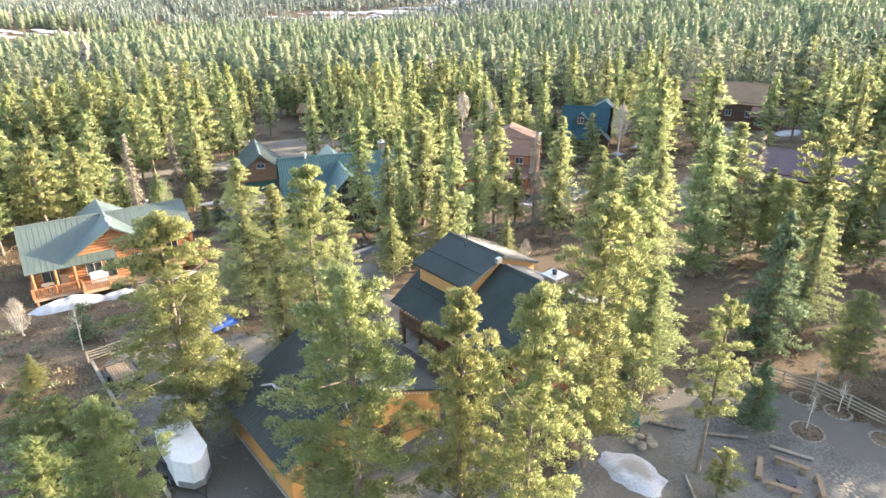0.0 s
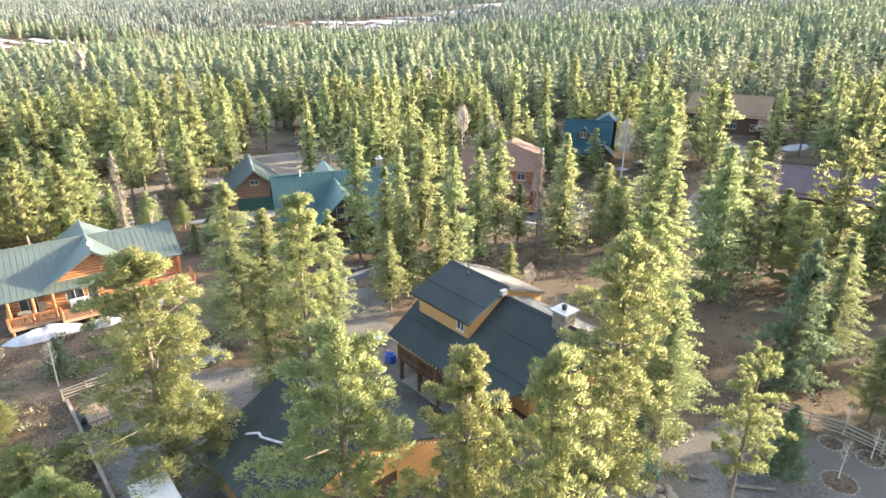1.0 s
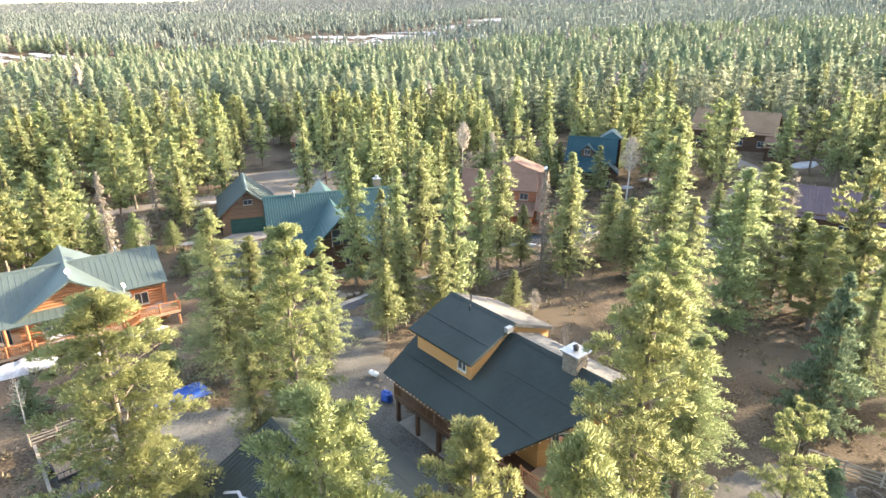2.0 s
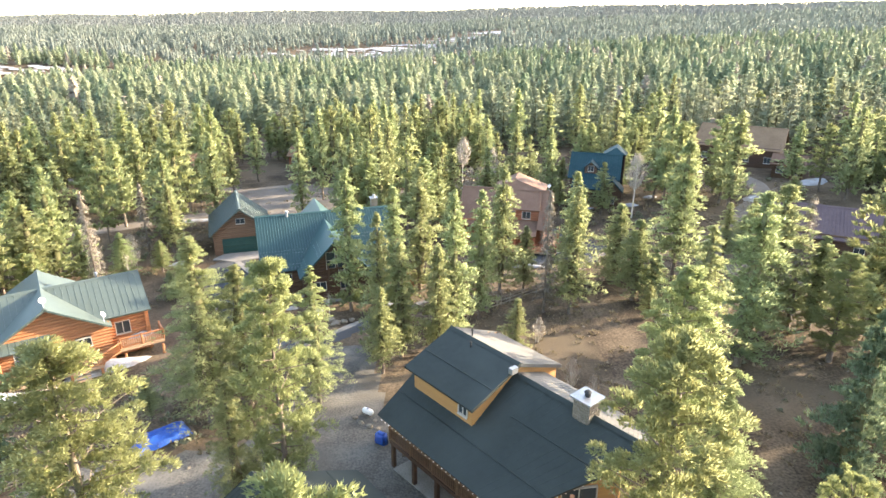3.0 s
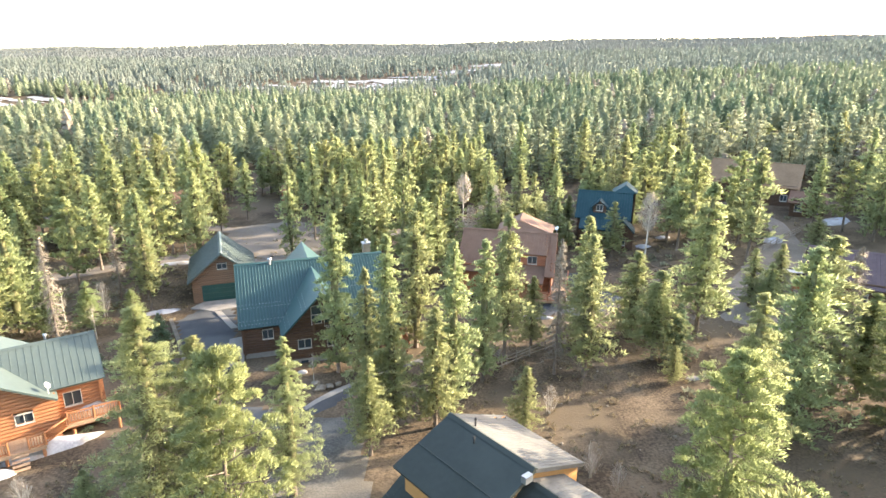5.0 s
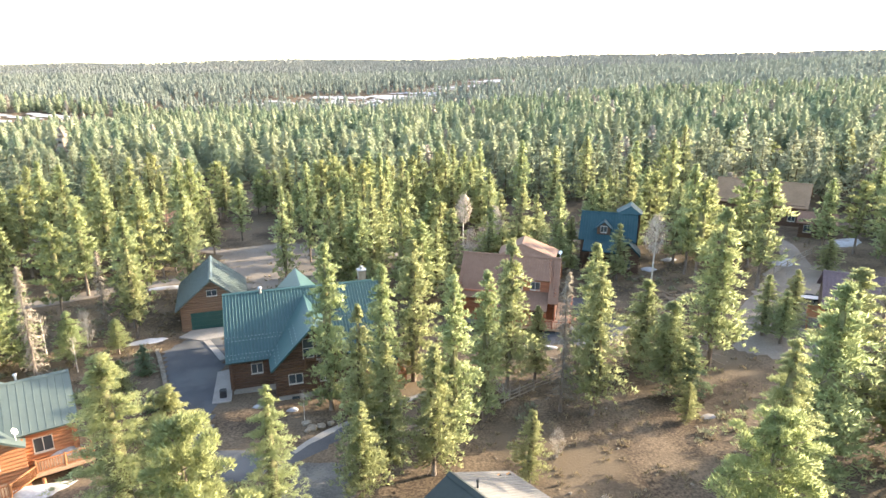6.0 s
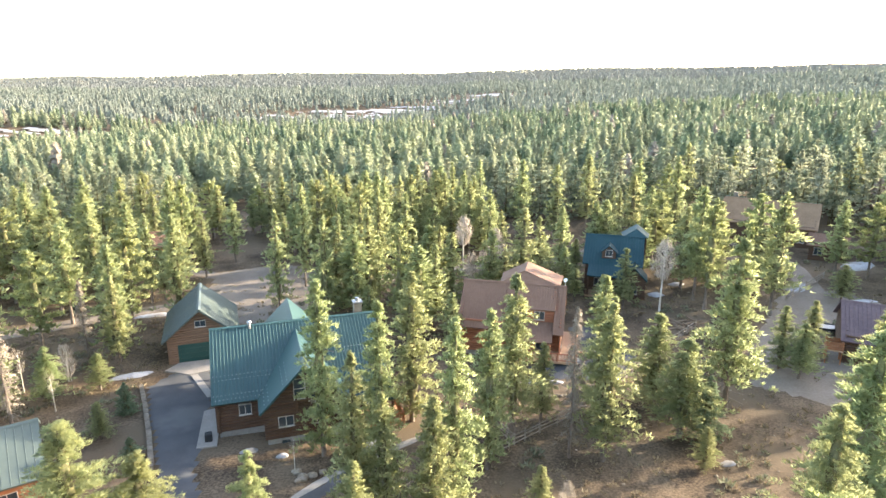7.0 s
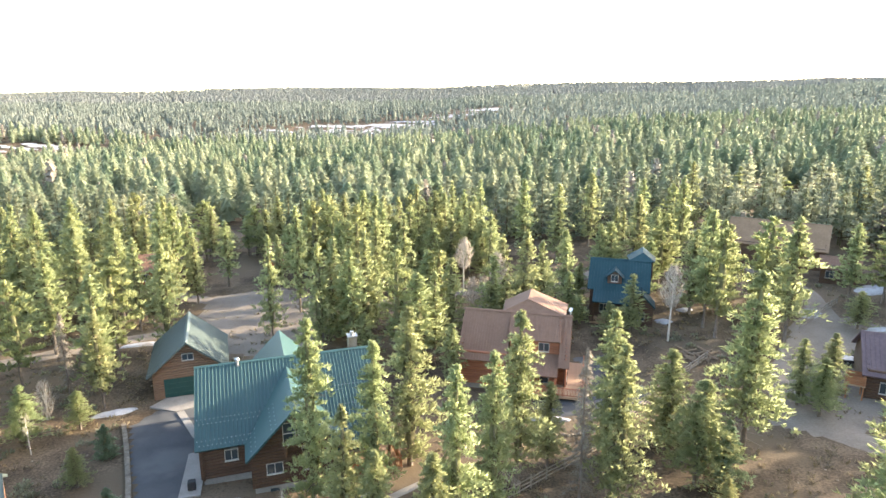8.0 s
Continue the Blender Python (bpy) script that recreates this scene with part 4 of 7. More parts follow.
patch("gravel_court_behind", [(-36, 108), (-31, 101), (-20, 99), (-12, 112), (-16, 122), (-28, 130), (-38, 124)], DIRT, "grey gravel turning place", category="driveway")
patch("house_driveway", [(9, 87.5), (10, 84), (19, 82), (23, 87), (21, 98), (16.5, 98), (17, 88)], ASPHALT, "grey asphalt drive beside the red house", category="driveway", wobble=0.3)
patch("gravel_turning", [(31, 80), (35, 86), (42, 98), (50, 108), (58, 106), (60, 96), (52, 92), (46, 84), (41, 78), (36, 76)], DIRT, "tan gravel turning place before the house", 0.07, wobble=1.2)
drape("walkway", [(-11.2, 61.2), (-9.8, 64.5), (-6.5, 67.2), (-3.9, 69.7), (-1.5, 72.0)], 1.3, CONCRETE, "pale concrete footpath", 0.09, category="path")
pad("concrete_pad", [(-22.6, 76.6), (-21.2, 77.6), (-19.0, 70.0), (-20.6, 69.6)], CONCRETE, "pale concrete pad beside the log house")
pad("concrete_apron", [(-30.6, 86.2), (-29.8, 88.2), (-23.8, 90.2), (-23.4, 87.6), (-27.4, 85.2)], CONCRETE, "concrete apron before the garage door")
pad("concrete_strip", [(-27.2, 84.9), (-26.6, 85.3), (-22.9, 80.2), (-23.5, 79.8)], CONCRETE, "pale concrete strip across the asphalt")
pad("carport_floor", [(-3.2, 42.4), (-1.0, 44.3), (7.2, 35.0), (5.0, 33.2)], CONCRETE, "pale concrete floor of the carport")

# ---- houses ----
def log_mesh(name, mat, square=False):
    """One metre of log, to be stretched to its length: rounded outside (towards -y)."""
    bm = bmesh.new()
    prof = [(0.10, -0.14), (-0.02, -0.14), (-0.09, -0.09), (-0.115, 0.0), (-0.09, 0.09), (-0.02, 0.14), (0.10, 0.14)]
    if square:
        prof = [(0.10, -0.14), (-0.055, -0.14), (-0.06, -0.125), (-0.02, 0.13), (-0.015, 0.14), (0.10, 0.14)]
    a = [bm.verts.new((0, p, q)) for p, q in prof]
    b = [bm.verts.new((1, p, q)) for p, q in prof]
    for k in range(len(prof)):
        j = (k + 1) % len(prof)
        bm.faces.new((a[k], b[k], b[j], a[j]))
    bm.faces.new(a)
    bm.faces.new(b[::-1])
    me = bpy.data.meshes.new(name)
    bm.to_mesh(me)
    bm.free()
    me.materials.append(mat)
    return me


LOGS = {m.name: log_mesh("log", m, m is SIDING) for m in (LOG_ORANGE, LOG_BROWN, LOG_TAN, LOG_RED, SIDING)}


def log_wall(house, p0, p1, z0, z1, mat, peak=None, holes=(), course=0.28, out=0.0, lining=DARK, sloped=None):
    """A wall of stacked logs from p0 to p1, its outer side to the right of that way. peak: (distance along, height) of a gable.
    sloped: the top height at each end. holes: (from, to, bottom, top) along the wall, with nothing in them."""
    p0, p1 = Vector((*p0, 0)), Vector((*p1, 0))
    length = (p1 - p0).length
    turn = math.atan2(p1.y - p0.y, p1.x - p0.x)
    base = Matrix.Translation(p0) @ Matrix.Rotation(turn, 4, "Z")
    bm = bmesh.new()
    rows, top = [], z1
    if peak:
        top = peak[1]
    if sloped:
        top = max(sloped)
    z = z0
    while z < top - 0.03:
        zm = z + course / 2
        a, b = 0.0, length
        if zm > z1 and peak:
            f = (zm - z1) / (peak[1] - z1)
            a, b = peak[0] * f, length - (length - peak[0]) * f
        if sloped and zm > min(sloped):
            f = (zm - min(sloped)) / (max(sloped) - min(sloped))
            a, b = (0.0, length * (1 - f)) if sloped[0] > sloped[1] else (length * f, length)
        cuts = [(a, b)]
        for h0, h1, hz0, hz1 in holes:
            if hz0 < zm < hz1:
                cuts = [s for c0, c1 in cuts for s in ((c0, min(c1, h0)), (max(c0, h1), c1)) if s[1] - s[0] > 0.05]
        for c0, c1 in cuts:
            if c1 - c0 > 0.08:
                rows.append((c0, c1, zm))
                box(bm, c0, c1, 0.1, 0.16, z, min(z + course, top))
        z += course
    wall = part("wall", bm, lining, house, m=base)
    for c0, c1, zm in rows:
        e = out if c0 < 0.02 else 0.0
        g = out if c1 > length - 0.02 else 0.0
        link("log", LOGS[mat.name], wall, m=Matrix.Translation((c0 - e, 0, zm)) @ Matrix.Diagonal((c1 - c0 + e + g, 1, course / 0.28, 1)))
    return wall, base


def window(house, base, x0, x1, z0, z1, bars=1, frame=CREAM, cross=0):
    """A framed window standing in a wall."""
    bm = bmesh.new()
    w = 0.05
    box(bm, x0, x0 + w, -0.13, 0.08, z0, z1)
    box(bm, x1 - w, x1, -0.13, 0.08, z0, z1)
    box(bm, x0 + w, x1 - w, -0.13, 0.08, z1 - w, z1)
    box(bm, x0 + w, x1 - w, -0.13, 0.08, z0, z0 + w)
    for k in range(bars):
        xm = x0 + (x1 - x0) * (k + 1) / (bars + 1)
        box(bm, xm - 0.025, xm + 0.025, -0.10, 0.05, z0 + w, z1 - w)
    for k in range(cross):
        zm = z0 + (z1 - z0) * (k + 1) / (cross + 1)
        box(bm, x0 + w, x1 - w, -0.095, 0.045, zm - 0.025, zm + 0.025)
    win = part("window", bm, frame, house, m=base)
    bm = bmesh.new()
    box(bm, x0 + w, x1 - w, -0.04, -0.02, z0 + w, z1 - w)
    part("pane", bm, GLASS, win)
    bm = bmesh.new()
    box(bm, x0 - 0.03, x1 + 0.03, -0.17, -0.131, z0 - 0.05, z0 - 0.005)
    part("sill", bm, frame, win)
    return win


def roof(house, quad, mat, thick=0.16, rib=0.45, ribs=True, label="", rise=0.035, wide=0.025):
    """One slope of a metal roof: quad = eave start, eave end, ridge end, ridge start; with raised ribs from ridge to eave."""
    e0, e1, r1, r0 = (Vector(p) for p in quad)
    bm = bmesh.new()
    nrm = (e1 - e0).cross(r0 - e0).normalized()
    if nrm.z < 0:
        nrm = -nrm
    top = [bm.verts.new(p) for p in (e0, e1, r1, r0)]
    low = [bm.verts.new(p - nrm * thick) for p in (e0, e1, r1, r0)]
    bm.faces.new(top)
    bm.faces.new(low[::-1])
    for k in range(4):
        j = (k + 1) % 4
        bm.faces.new((top[j], top[k], low[k], low[j]))
    ob = part("roof", bm, mat, house, label)
    if ribs:
        n = max(1, int((e1 - e0).length / rib))
        bm = bmesh.new()
        side = (e1 - e0).normalized() * wide
        for k in range(n + 1):
            f = k / n
            a, b = e0.lerp(e1, f) + nrm * 0.002, r0.lerp(r1, f) + nrm * 0.002
            if (b - a).length < 0.3:
                continue
            s = side if 0 < k < n else side * 0.5
            o = (side if k == 0 else -side if k == n else Vector()) * 0.6
            v = [bm.verts.new(p + o + q) for p in (a, b) for q in (-s, -s * 0.5 + nrm * rise, s * 0.5 + nrm * rise, s)]
            for i in range(3):
                bm.faces.new((v[i], v[i + 1], v[i + 5], v[i + 4]))
            bm.faces.new((v[3], v[2], v[1], v[0]))
            bm.faces.new((v[4], v[5], v[6], v[7]))
        part("standing_seam", bm, mat, ob)
    return ob


def ridge_cap(house, a, b, mat, w=0.22):
    bm = bmesh.new()
    a, b = Vector(a), Vector(b)
    d = (b - a).normalized()
    s = d.cross(Vector((0, 0, 1))).normalized() * w
    v = [bm.verts.new(p + q) for p in (a, b) for q in (-s - Vector((0, 0, 0.07)), Vector((0, 0, 0.07)), s - Vector((0, 0, 0.07)))]
    for i in range(2):
        bm.faces.new((v[i], v[i + 1], v[i + 4], v[i + 3]))
    bm.faces.new((v[2], v[1], v[0]))
    bm.faces.new((v[3], v[4], v[5]))
    return part("ridge_cap", bm, mat, house)


BALUSTERS = {}


def railing(house, p0, p1, z, mat, height=0.95, gap=0.16, post_every=2.2):
    """A rail with posts and balusters along the edge of a deck, whose floor lies at z."""
    p0, p1 = Vector((*p0, z)), Vector((*p1, z))
    d = p1 - p0
    bm = bmesh.new()
    up = Vector((0, 0, 1))
    beam(bm, p0 + up * (height - 0.04), p1 + up * (height - 0.04), 0.13, 0.08)
    rail = part("railing", bm, mat, house)
    bm = bmesh.new()
    beam(bm, p0 + up * 0.12, p1 + up * 0.12, 0.07, 0.07)
    part("bottom_rail", bm, mat, rail)
    if mat.name not in BALUSTERS:
        bm = bmesh.new()
        box(bm, -0.025, 0.025, -0.025, 0.025, 0.155, 0.87)
        BALUSTERS[mat.name] = bpy.data.meshes.new("baluster")
        bm.to_mesh(BALUSTERS[mat.name])
        bm.free()
        BALUSTERS[mat.name].materials.append(mat)
    n = int(d.length / gap)
    for k in range(1, n):
        q = p0 + d * (k / n)
        link("baluster", BALUSTERS[mat.name], rail, m=Matrix.Translation(q))
    m = max(1, round(d.length / post_every))
    for k in range(m + 1):
        q = p0 + d * (k / m)
        bm = bmesh.new()
        tube(bm, q, q + up * (height + 0.08), 0.075, 0.075, 8)
        part("post", bm, mat, rail)
    return rail


def deck_floor(house, x0, x1, y0, y1, z, mat=DECK_WOOD, board=0.15, along="x"):
    bm = bmesh.new()
    box(bm, x0 + 0.02, x1 - 0.02, y0 + 0.02, y1 - 0.02, z - 0.26, z - 0.042)
    floor = part("deck", bm, mat, house)
    n = max(1, int(((y1 - y0) if along == "x" else (x1 - x0)) / board))
    step = ((y1 - y0) if along == "x" else (x1 - x0)) / n
    bm = bmesh.new()
    if along == "x":
        box(bm, x0, x1, 0.006, step - 0.006, z - 0.04, z)
    else:
        box(bm, 0.006, step - 0.006, y0, y1, z - 0.04, z)
    plank = part("plank", bm, mat, floor, m=Matrix.Translation((0, y0, 0) if along == "x" else (x0, 0, 0)))
    for k in range(1, n):
        link("plank", plank.data, floor, m=Matrix.Translation((0, y0 + k * step, 0) if along == "x" else (x0 + k * step, 0, 0)))
    return floor


def posts(house, spots, z0, z1, mat, r=0.12, square=False):
    for x, y in spots:
        bm = bmesh.new()
        if square:
            box(bm, x - r, x + r, y - r, y + r, z0, z1)
        else:
            tube(bm, (x, y, z0), (x, y, z1), r, r * 0.95, 10)
        part("post", bm, mat, house)


def plinth(house, x0, x1, y0, y1, z0, z1, mat=CONCRETE):
    bm = bmesh.new()
    box(bm, x0, x1, y0, y1, z0, z1)
    return part("foundation", bm, mat, house)


def flue(house, x, y, z, h=0.6, r=0.09, mat=STEEL):
    bm = bmesh.new()
    tube(bm, (x, y, z - 0.3), (x, y, z + h), r, r, 10)
    tube(bm, (x, y, z + h + 0.001), (x, y, z + h + 0.12), r * 1.7, r * 1.2, 10)
    return part("vent_pipe", bm, mat, house)


def dish(house, x, y, z, turn=40):
    """A small satellite dish on a bent arm."""
    bm = bmesh.new()
    tube(bm, (x, y, z - 0.2), (x, y, z + 0.45), 0.03, 0.03, 6)
    d = Matrix.Translation((x, y, z + 0.6)) @ pose(0, 0, 0, 55, 0, turn)
    bmesh.ops.create_cone(bm, cap_ends=True, segments=14, radius1=0.15, radius2=0.25, depth=0.07, matrix=d)
    return part("satellite_dish", bm, WHITE_PAINT, house, "small pale satellite dish on an arm")


def dark_house():
    h = tagged(empty("house", 0.5, 46.6, 0, -50), "two-storey cabin with black metal roof, honey wood siding and long deck", "house")
    K = METAL_BLACK
    RZ, PITCH = 7.5, 0.66
    ez = RZ - 5.8 * PITCH

    def mz(v):
        return RZ - abs(v) * PITCH
    # main gable, its near end a prow
    roof(h, ((-0.4, -5.8, ez), (10.9, -5.8, ez), (15.6, 0, RZ), (-0.4, 0, RZ)), K, label="ribbed black metal roof slope", rise=0.006, wide=0.02)
    roof(h, ((13.6, 2.7, 6.5), (6.0, 2.7, 6.5), (6.0, 0, RZ), (15.6, 0, RZ)), METAL_GREY, rib=0.23, rise=0.012, wide=0.02, label="paler ribbed metal roof slope")
    # raised upper storey
    roof(h, ((0, -3.87, 6.65), (6.3, -3.87, 6.65), (6.3, 0.05, 8.2), (0, 0.05, 8.2)), K, 0.2, ribs=False)
    roof(h, ((6.1, 4.3, 6.45), (0.2, 4.3, 6.45), (0, 0.05, 8.2), (6.3, 0.05, 8.2)), METAL_GREY, 0.2, 0.23, label="pale grey ribbed metal roof slope", rise=0.02, wide=0.025)
    ridge_cap(h, (0, 0.05, 8.22), (6.3, 0.05, 8.22), K)
    ridge_cap(h, (6.4, 0, RZ + 0.02), (15.5, 0, RZ + 0.02), K)
    # overlap seams across the slope
    for v in (-2.0, -4.1):
        bm = bmesh.new()
        beam(bm, (7.6 if v > -3 else -0.35, v, mz(v) + 0.015), (14.0 if v > -3 else 12.2, v, mz(v) + 0.015), 0.07, 0.03)
        part("seam_strip", bm, K, h)
    bm = bmesh.new()
    beam(bm, (0.05, -2.2, 7.33), (6.25, -2.2, 7.33), 0.07, 0.03)
    part("seam_strip", bm, K, h)
    w, b = log_wall(h, (0.5, -3.4), (5.9, -3.4), 5.0, 6.7, SIDING, course=0.16, holes=((4.25, 5.05, 5.6, 6.35),))
    window(h, b, 4.25, 5.05, 5.6, 6.35)
    log_wall(h, (5.9, -3.4), (5.9, 0.0), 5.0, 6.7, SIDING, course=0.16, sloped=(6.7, 7.95))
    log_wall(h, (5.9, 0.0), (5.9, 3.9), 4.6, 6.4, SIDING, course=0.16, sloped=(7.9, 6.4))
    log_wall(h, (5.9, 3.9), (0.5, 3.9), 0.0, 6.4, SIDING, course=0.28)
    log_wall(h, (0.5, 3.9), (0.5, -3.4), 0.0, 6.6, SIDING, peak=(3.9, 7.9), course=0.28)
    # body below
    log_wall(h, (0.5, -3.3), (11.6, -3.3), 2.1, 5.05, SIDING, course=0.28, holes=((2, 3.6, 2.9, 4.3), (5.2, 6.2, 2.2, 4.3), (8, 9.6, 2.9, 4.3)))
    window(h, Matrix.Translation((0.5, -3.3, 0)), 2, 3.6, 2.9, 4.3)
    window(h, Matrix.Translation((0.5, -3.3, 0)), 5.2, 6.2, 2.2, 4.3)
    window(h, Matrix.Translation((0.5, -3.3, 0)), 8, 9.6, 2.9, 4.3)
    log_wall(h, (0.7, -2.9), (11.6, -2.9), 0.0, 2.1, SIDING, course=0.28)
    log_wall(h, (11.6, -3.3), (13.6, 0), 0.0, 5.0, SIDING, course=0.28, sloped=(5.0, 7.2), holes=((0.7, 2.7, 2.3, 4.4),))
    a = Matrix.Translation((11.6, -3.3, 0)) @ Matrix.Rotation(math.atan2(3.3, 2.0), 4, "Z")
    window(h, a, 0.7, 2.7, 2.3, 4.4)
    log_wall(h, (13.6, 0), (12.4, 2.3), 0.0, 6.4, SIDING, course=0.28)
    log_wall(h, (12.4, 2.3), (5.95, 2.3), 0.0, 6.4, SIDING, course=0.28)
    # long deck under the eave, with carport below
    deck_floor(h, 0.4, 11.6, -5.5, -3.45, 2.1, DARK_WOOD)
    railing(h, (0.4, -5.42), (11.2, -5.42), 2.1, LOG_TAN)
    posts(h, ((0.6, -5.3), (2.8, -5.3), (5.0, -5.3), (7.4, -5.3), (9.8, -5.3)), 0, 1.83, DARK_WOOD, 0.12, True)
    posts(h, ((0.6, -5.3), (3.9, -5.3), (7.2, -5.3), (10.6, -5.3)), 2.11, 3.78, DARK_WOOD, 0.09, True)
    deck_floor(h, 11.65, 14.9, -4.9, 0.4, 2.1, DECK_WOOD)
    railing(h, (11.7, -4.85), (14.85, -4.85), 2.1, LOG_ORANGE)
    railing(h, (14.85, -4.85), (14.85, 0.3), 2.1, LOG_ORANGE)
    posts(h, ((12.0, -4.75), (14.7, -4.75), (14.7, 0.1)), 0, 1.83, LOG_BROWN, 0.13)
    posts(h, ((13.2, -3.4), (14.6, -0.6)), 2.11, 5.2, LOG_ORANGE, 0.13)
    # chimney of stone with a steel cap
    bm = bmesh.new()
    box(bm, 10.7, 11.7, -0.5, 0.5, 6.4, 8.42)
    stack = part("chimney", bm, CONCRETE, h, "grey stone chimney with flat steel cap")
    rg = random.Random(3)
    bm = bmesh.new()
    box(bm, -0.5, 0.5, -0.5, 0.5, -0.5, 0.5)
    bmesh.ops.bevel(bm, geom=bm.edges[:], offset=0.13, segments=1, affect="EDGES")
    sm = bpy.data.meshes.new("stone")
    bm.to_mesh(sm)
    bm.free()
    sm.materials.append(STONE)
    for face in range(4):
        z = 6.7
        while z < 8.25:
            hh, x = rg.uniform(0.13, 0.2), 0.0
            while x < 0.96:
                ww = min(rg.uniform(0.16, 0.36), 1.0 - x)
                m = Matrix.Translation((11.2, 0.0, z + hh / 2)) @ Matrix.Rotation(face * math.pi / 2, 4, "Z") @ Matrix.Translation((x + ww / 2 - 0.5, -0.5, 0)) @ Matrix.Diagonal((ww - 0.02, rg.uniform(0.06, 0.12), hh - 0.02, 1))
                link("stone", sm, stack, m=m)
                x += ww
            z += hh
    bm = bmesh.new()
    slab(bm, ((10.52, -0.68, 8.5), (11.88, -0.68, 8.5), (11.88, 0.68, 8.5), (10.52, 0.68, 8.5)), 0.08)
    cap = part("chimney_cap", bm, STEEL, stack)
    bm = bmesh.new()
    tube(bm, (11.2, 0.0, 8.5), (11.2, 0.0, 8.74), 0.16, 0.16, 12)
    tube(bm, (11.2, 0.0, 8.745), (11.2, 0.0, 8.85), 0.22, 0.1, 12)
    part("flue_pipe", bm, RUBBER, cap)
    # snow-white flashing box at the gable end, vent pipes
    bm = bmesh.new()
    box(bm, 6.2, 6.5, -0.85, -0.35, 7.86, 8.24)
    part("flashing", bm, STEEL, h)
    flue(h, 1.6, 0.5, 8.05, 0.35, 0.05, RUBBER)
    flue(h, 2.6, -0.55, 8.0, 0.25, 0.05, RUBBER)
    # warm bulbs on a string along the eaves
    bm = bmesh.new()
    for k in range(30):
        bmesh.ops.create_icosphere(bm, subdivisions=1, radius=0.04, matrix=Matrix.Translation((0 + k * 0.37, -5.72, ez - 0.22)))
    for k in range(16):
        f = k / 16
        bmesh.ops.create_icosphere(bm, subdivisions=1, radius=0.04, matrix=Matrix.Translation((10.9 + 4.2 * f, -5.6 + 5.2 * f, mz(-5.6 + 5.2 * f) - 0.3)))
    part("string_lights", bm, BULB, h, "string of small warm bulbs")["kind"] = "stuff"


BULB = bpy.data.materials.new("warm_bulb")
BULB.use_nodes = True
BULB.node_tree.nodes["Principled BSDF"].inputs["Emission Color"].default_value = (1, 0.75, 0.45, 1)
BULB.node_tree.nodes["Principled BSDF"].inputs["Emission Strength"].default_value = 0.06


def dark_garage():
    h = tagged(empty("garage", 0.5, 46.6, 0, -50), "long garage with black metal gable roof and honey wood siding", "garage")
    K = METAL_BLACK
    roof(h, ((10.7, -20.7, 2.8), (1.9, -20.7, 2.8), (1.9, -15.0, 5.6), (10.7, -15.0, 5.6)), K, rib=0.3, label="ribbed black metal roof slope")
    roof(h, ((2.2, -9.0, 2.75), (10.4, -9.0, 2.75), (10.7, -15.0, 5.6), (1.9, -15.0, 5.6)), K, 0.16, ribs=False, label="dark metal roof slope with overlap seams")
    ridge_cap(h, (1.9, -15, 5.62), (10.7, -15, 5.62), K)
    for v in (-11.0, -13.0):
        bm = bmesh.new()
        z = 5.6 - (15 + v) * 0.475
        beam(bm, (2.2, v, z + 0.012), (10.4, v, z + 0.012), 0.07, 0.03)
        part("seam_strip", bm, K, h)
    log_wall(h, (2.4, -20.1), (10.2, -20.1), 0.25, 2.85, SIDING, course=0.16)
    log_wall(h, (10.2, -20.1), (10.2, -9.5), 0.0, 2.85, SIDING, peak=(5.1, 5.3), holes=((0.9, 3.7, 0, 2.3), (4.6, 7.4, 0, 2.3)))
    log_wall(h, (10.2, -9.5), (2.4, -9.5), 0.0, 2.7, SIDING)
    log_wall(h, (2.4, -9.5), (2.4, -20.1), 0.0, 2.75, SIDING, peak=(5.5, 5.3))
    plinth(h, 2.35, 10.3, -20.25, -20.02, -0.3, 0.26)
    for a in (0.9, 4.6):
        bm = bmesh.new()
        for k in range(4):
            box(bm, 10.08, 10.14, -20.1 + a, -20.1 + a + 2.8, 0.02 + k * 0.57, 0.57 + k * 0.57)
        part("garage_door", bm, DARK_WOOD, h)
    bm = bmesh.new()
    pts = [Vector((3.9, -18.7, 3.9)), Vector((4.6, -18.2, 4.14)), Vector((5.0, -18.25, 4.12)), Vector((6.8, -17.6, 4.42)), Vector((7.4, -17.5, 4.47))]
    for a, b in zip(pts, pts[1:]):
        beam(bm, a, b, 0.16, 0.05)
    part("snow_streak", bm, SNOW, h, "thin streak of snow left on the roof")
    bm = bmesh.new()
    for k in range(40):
        bmesh.ops.create_icosphere(bm, subdivisions=1, radius=0.04, matrix=Matrix.Translation((10.66, -20.4 + k * 0.28, (2.8 + (20.7 - 20.4 + k * 0.28) * 0.49 if k * 0.28 < 5.4 else 5.6 - (k * 0.28 - 5.4) * 0.475) - 0.25)))
    part("string_lights", bm, BULB, h)["kind"] = "stuff"


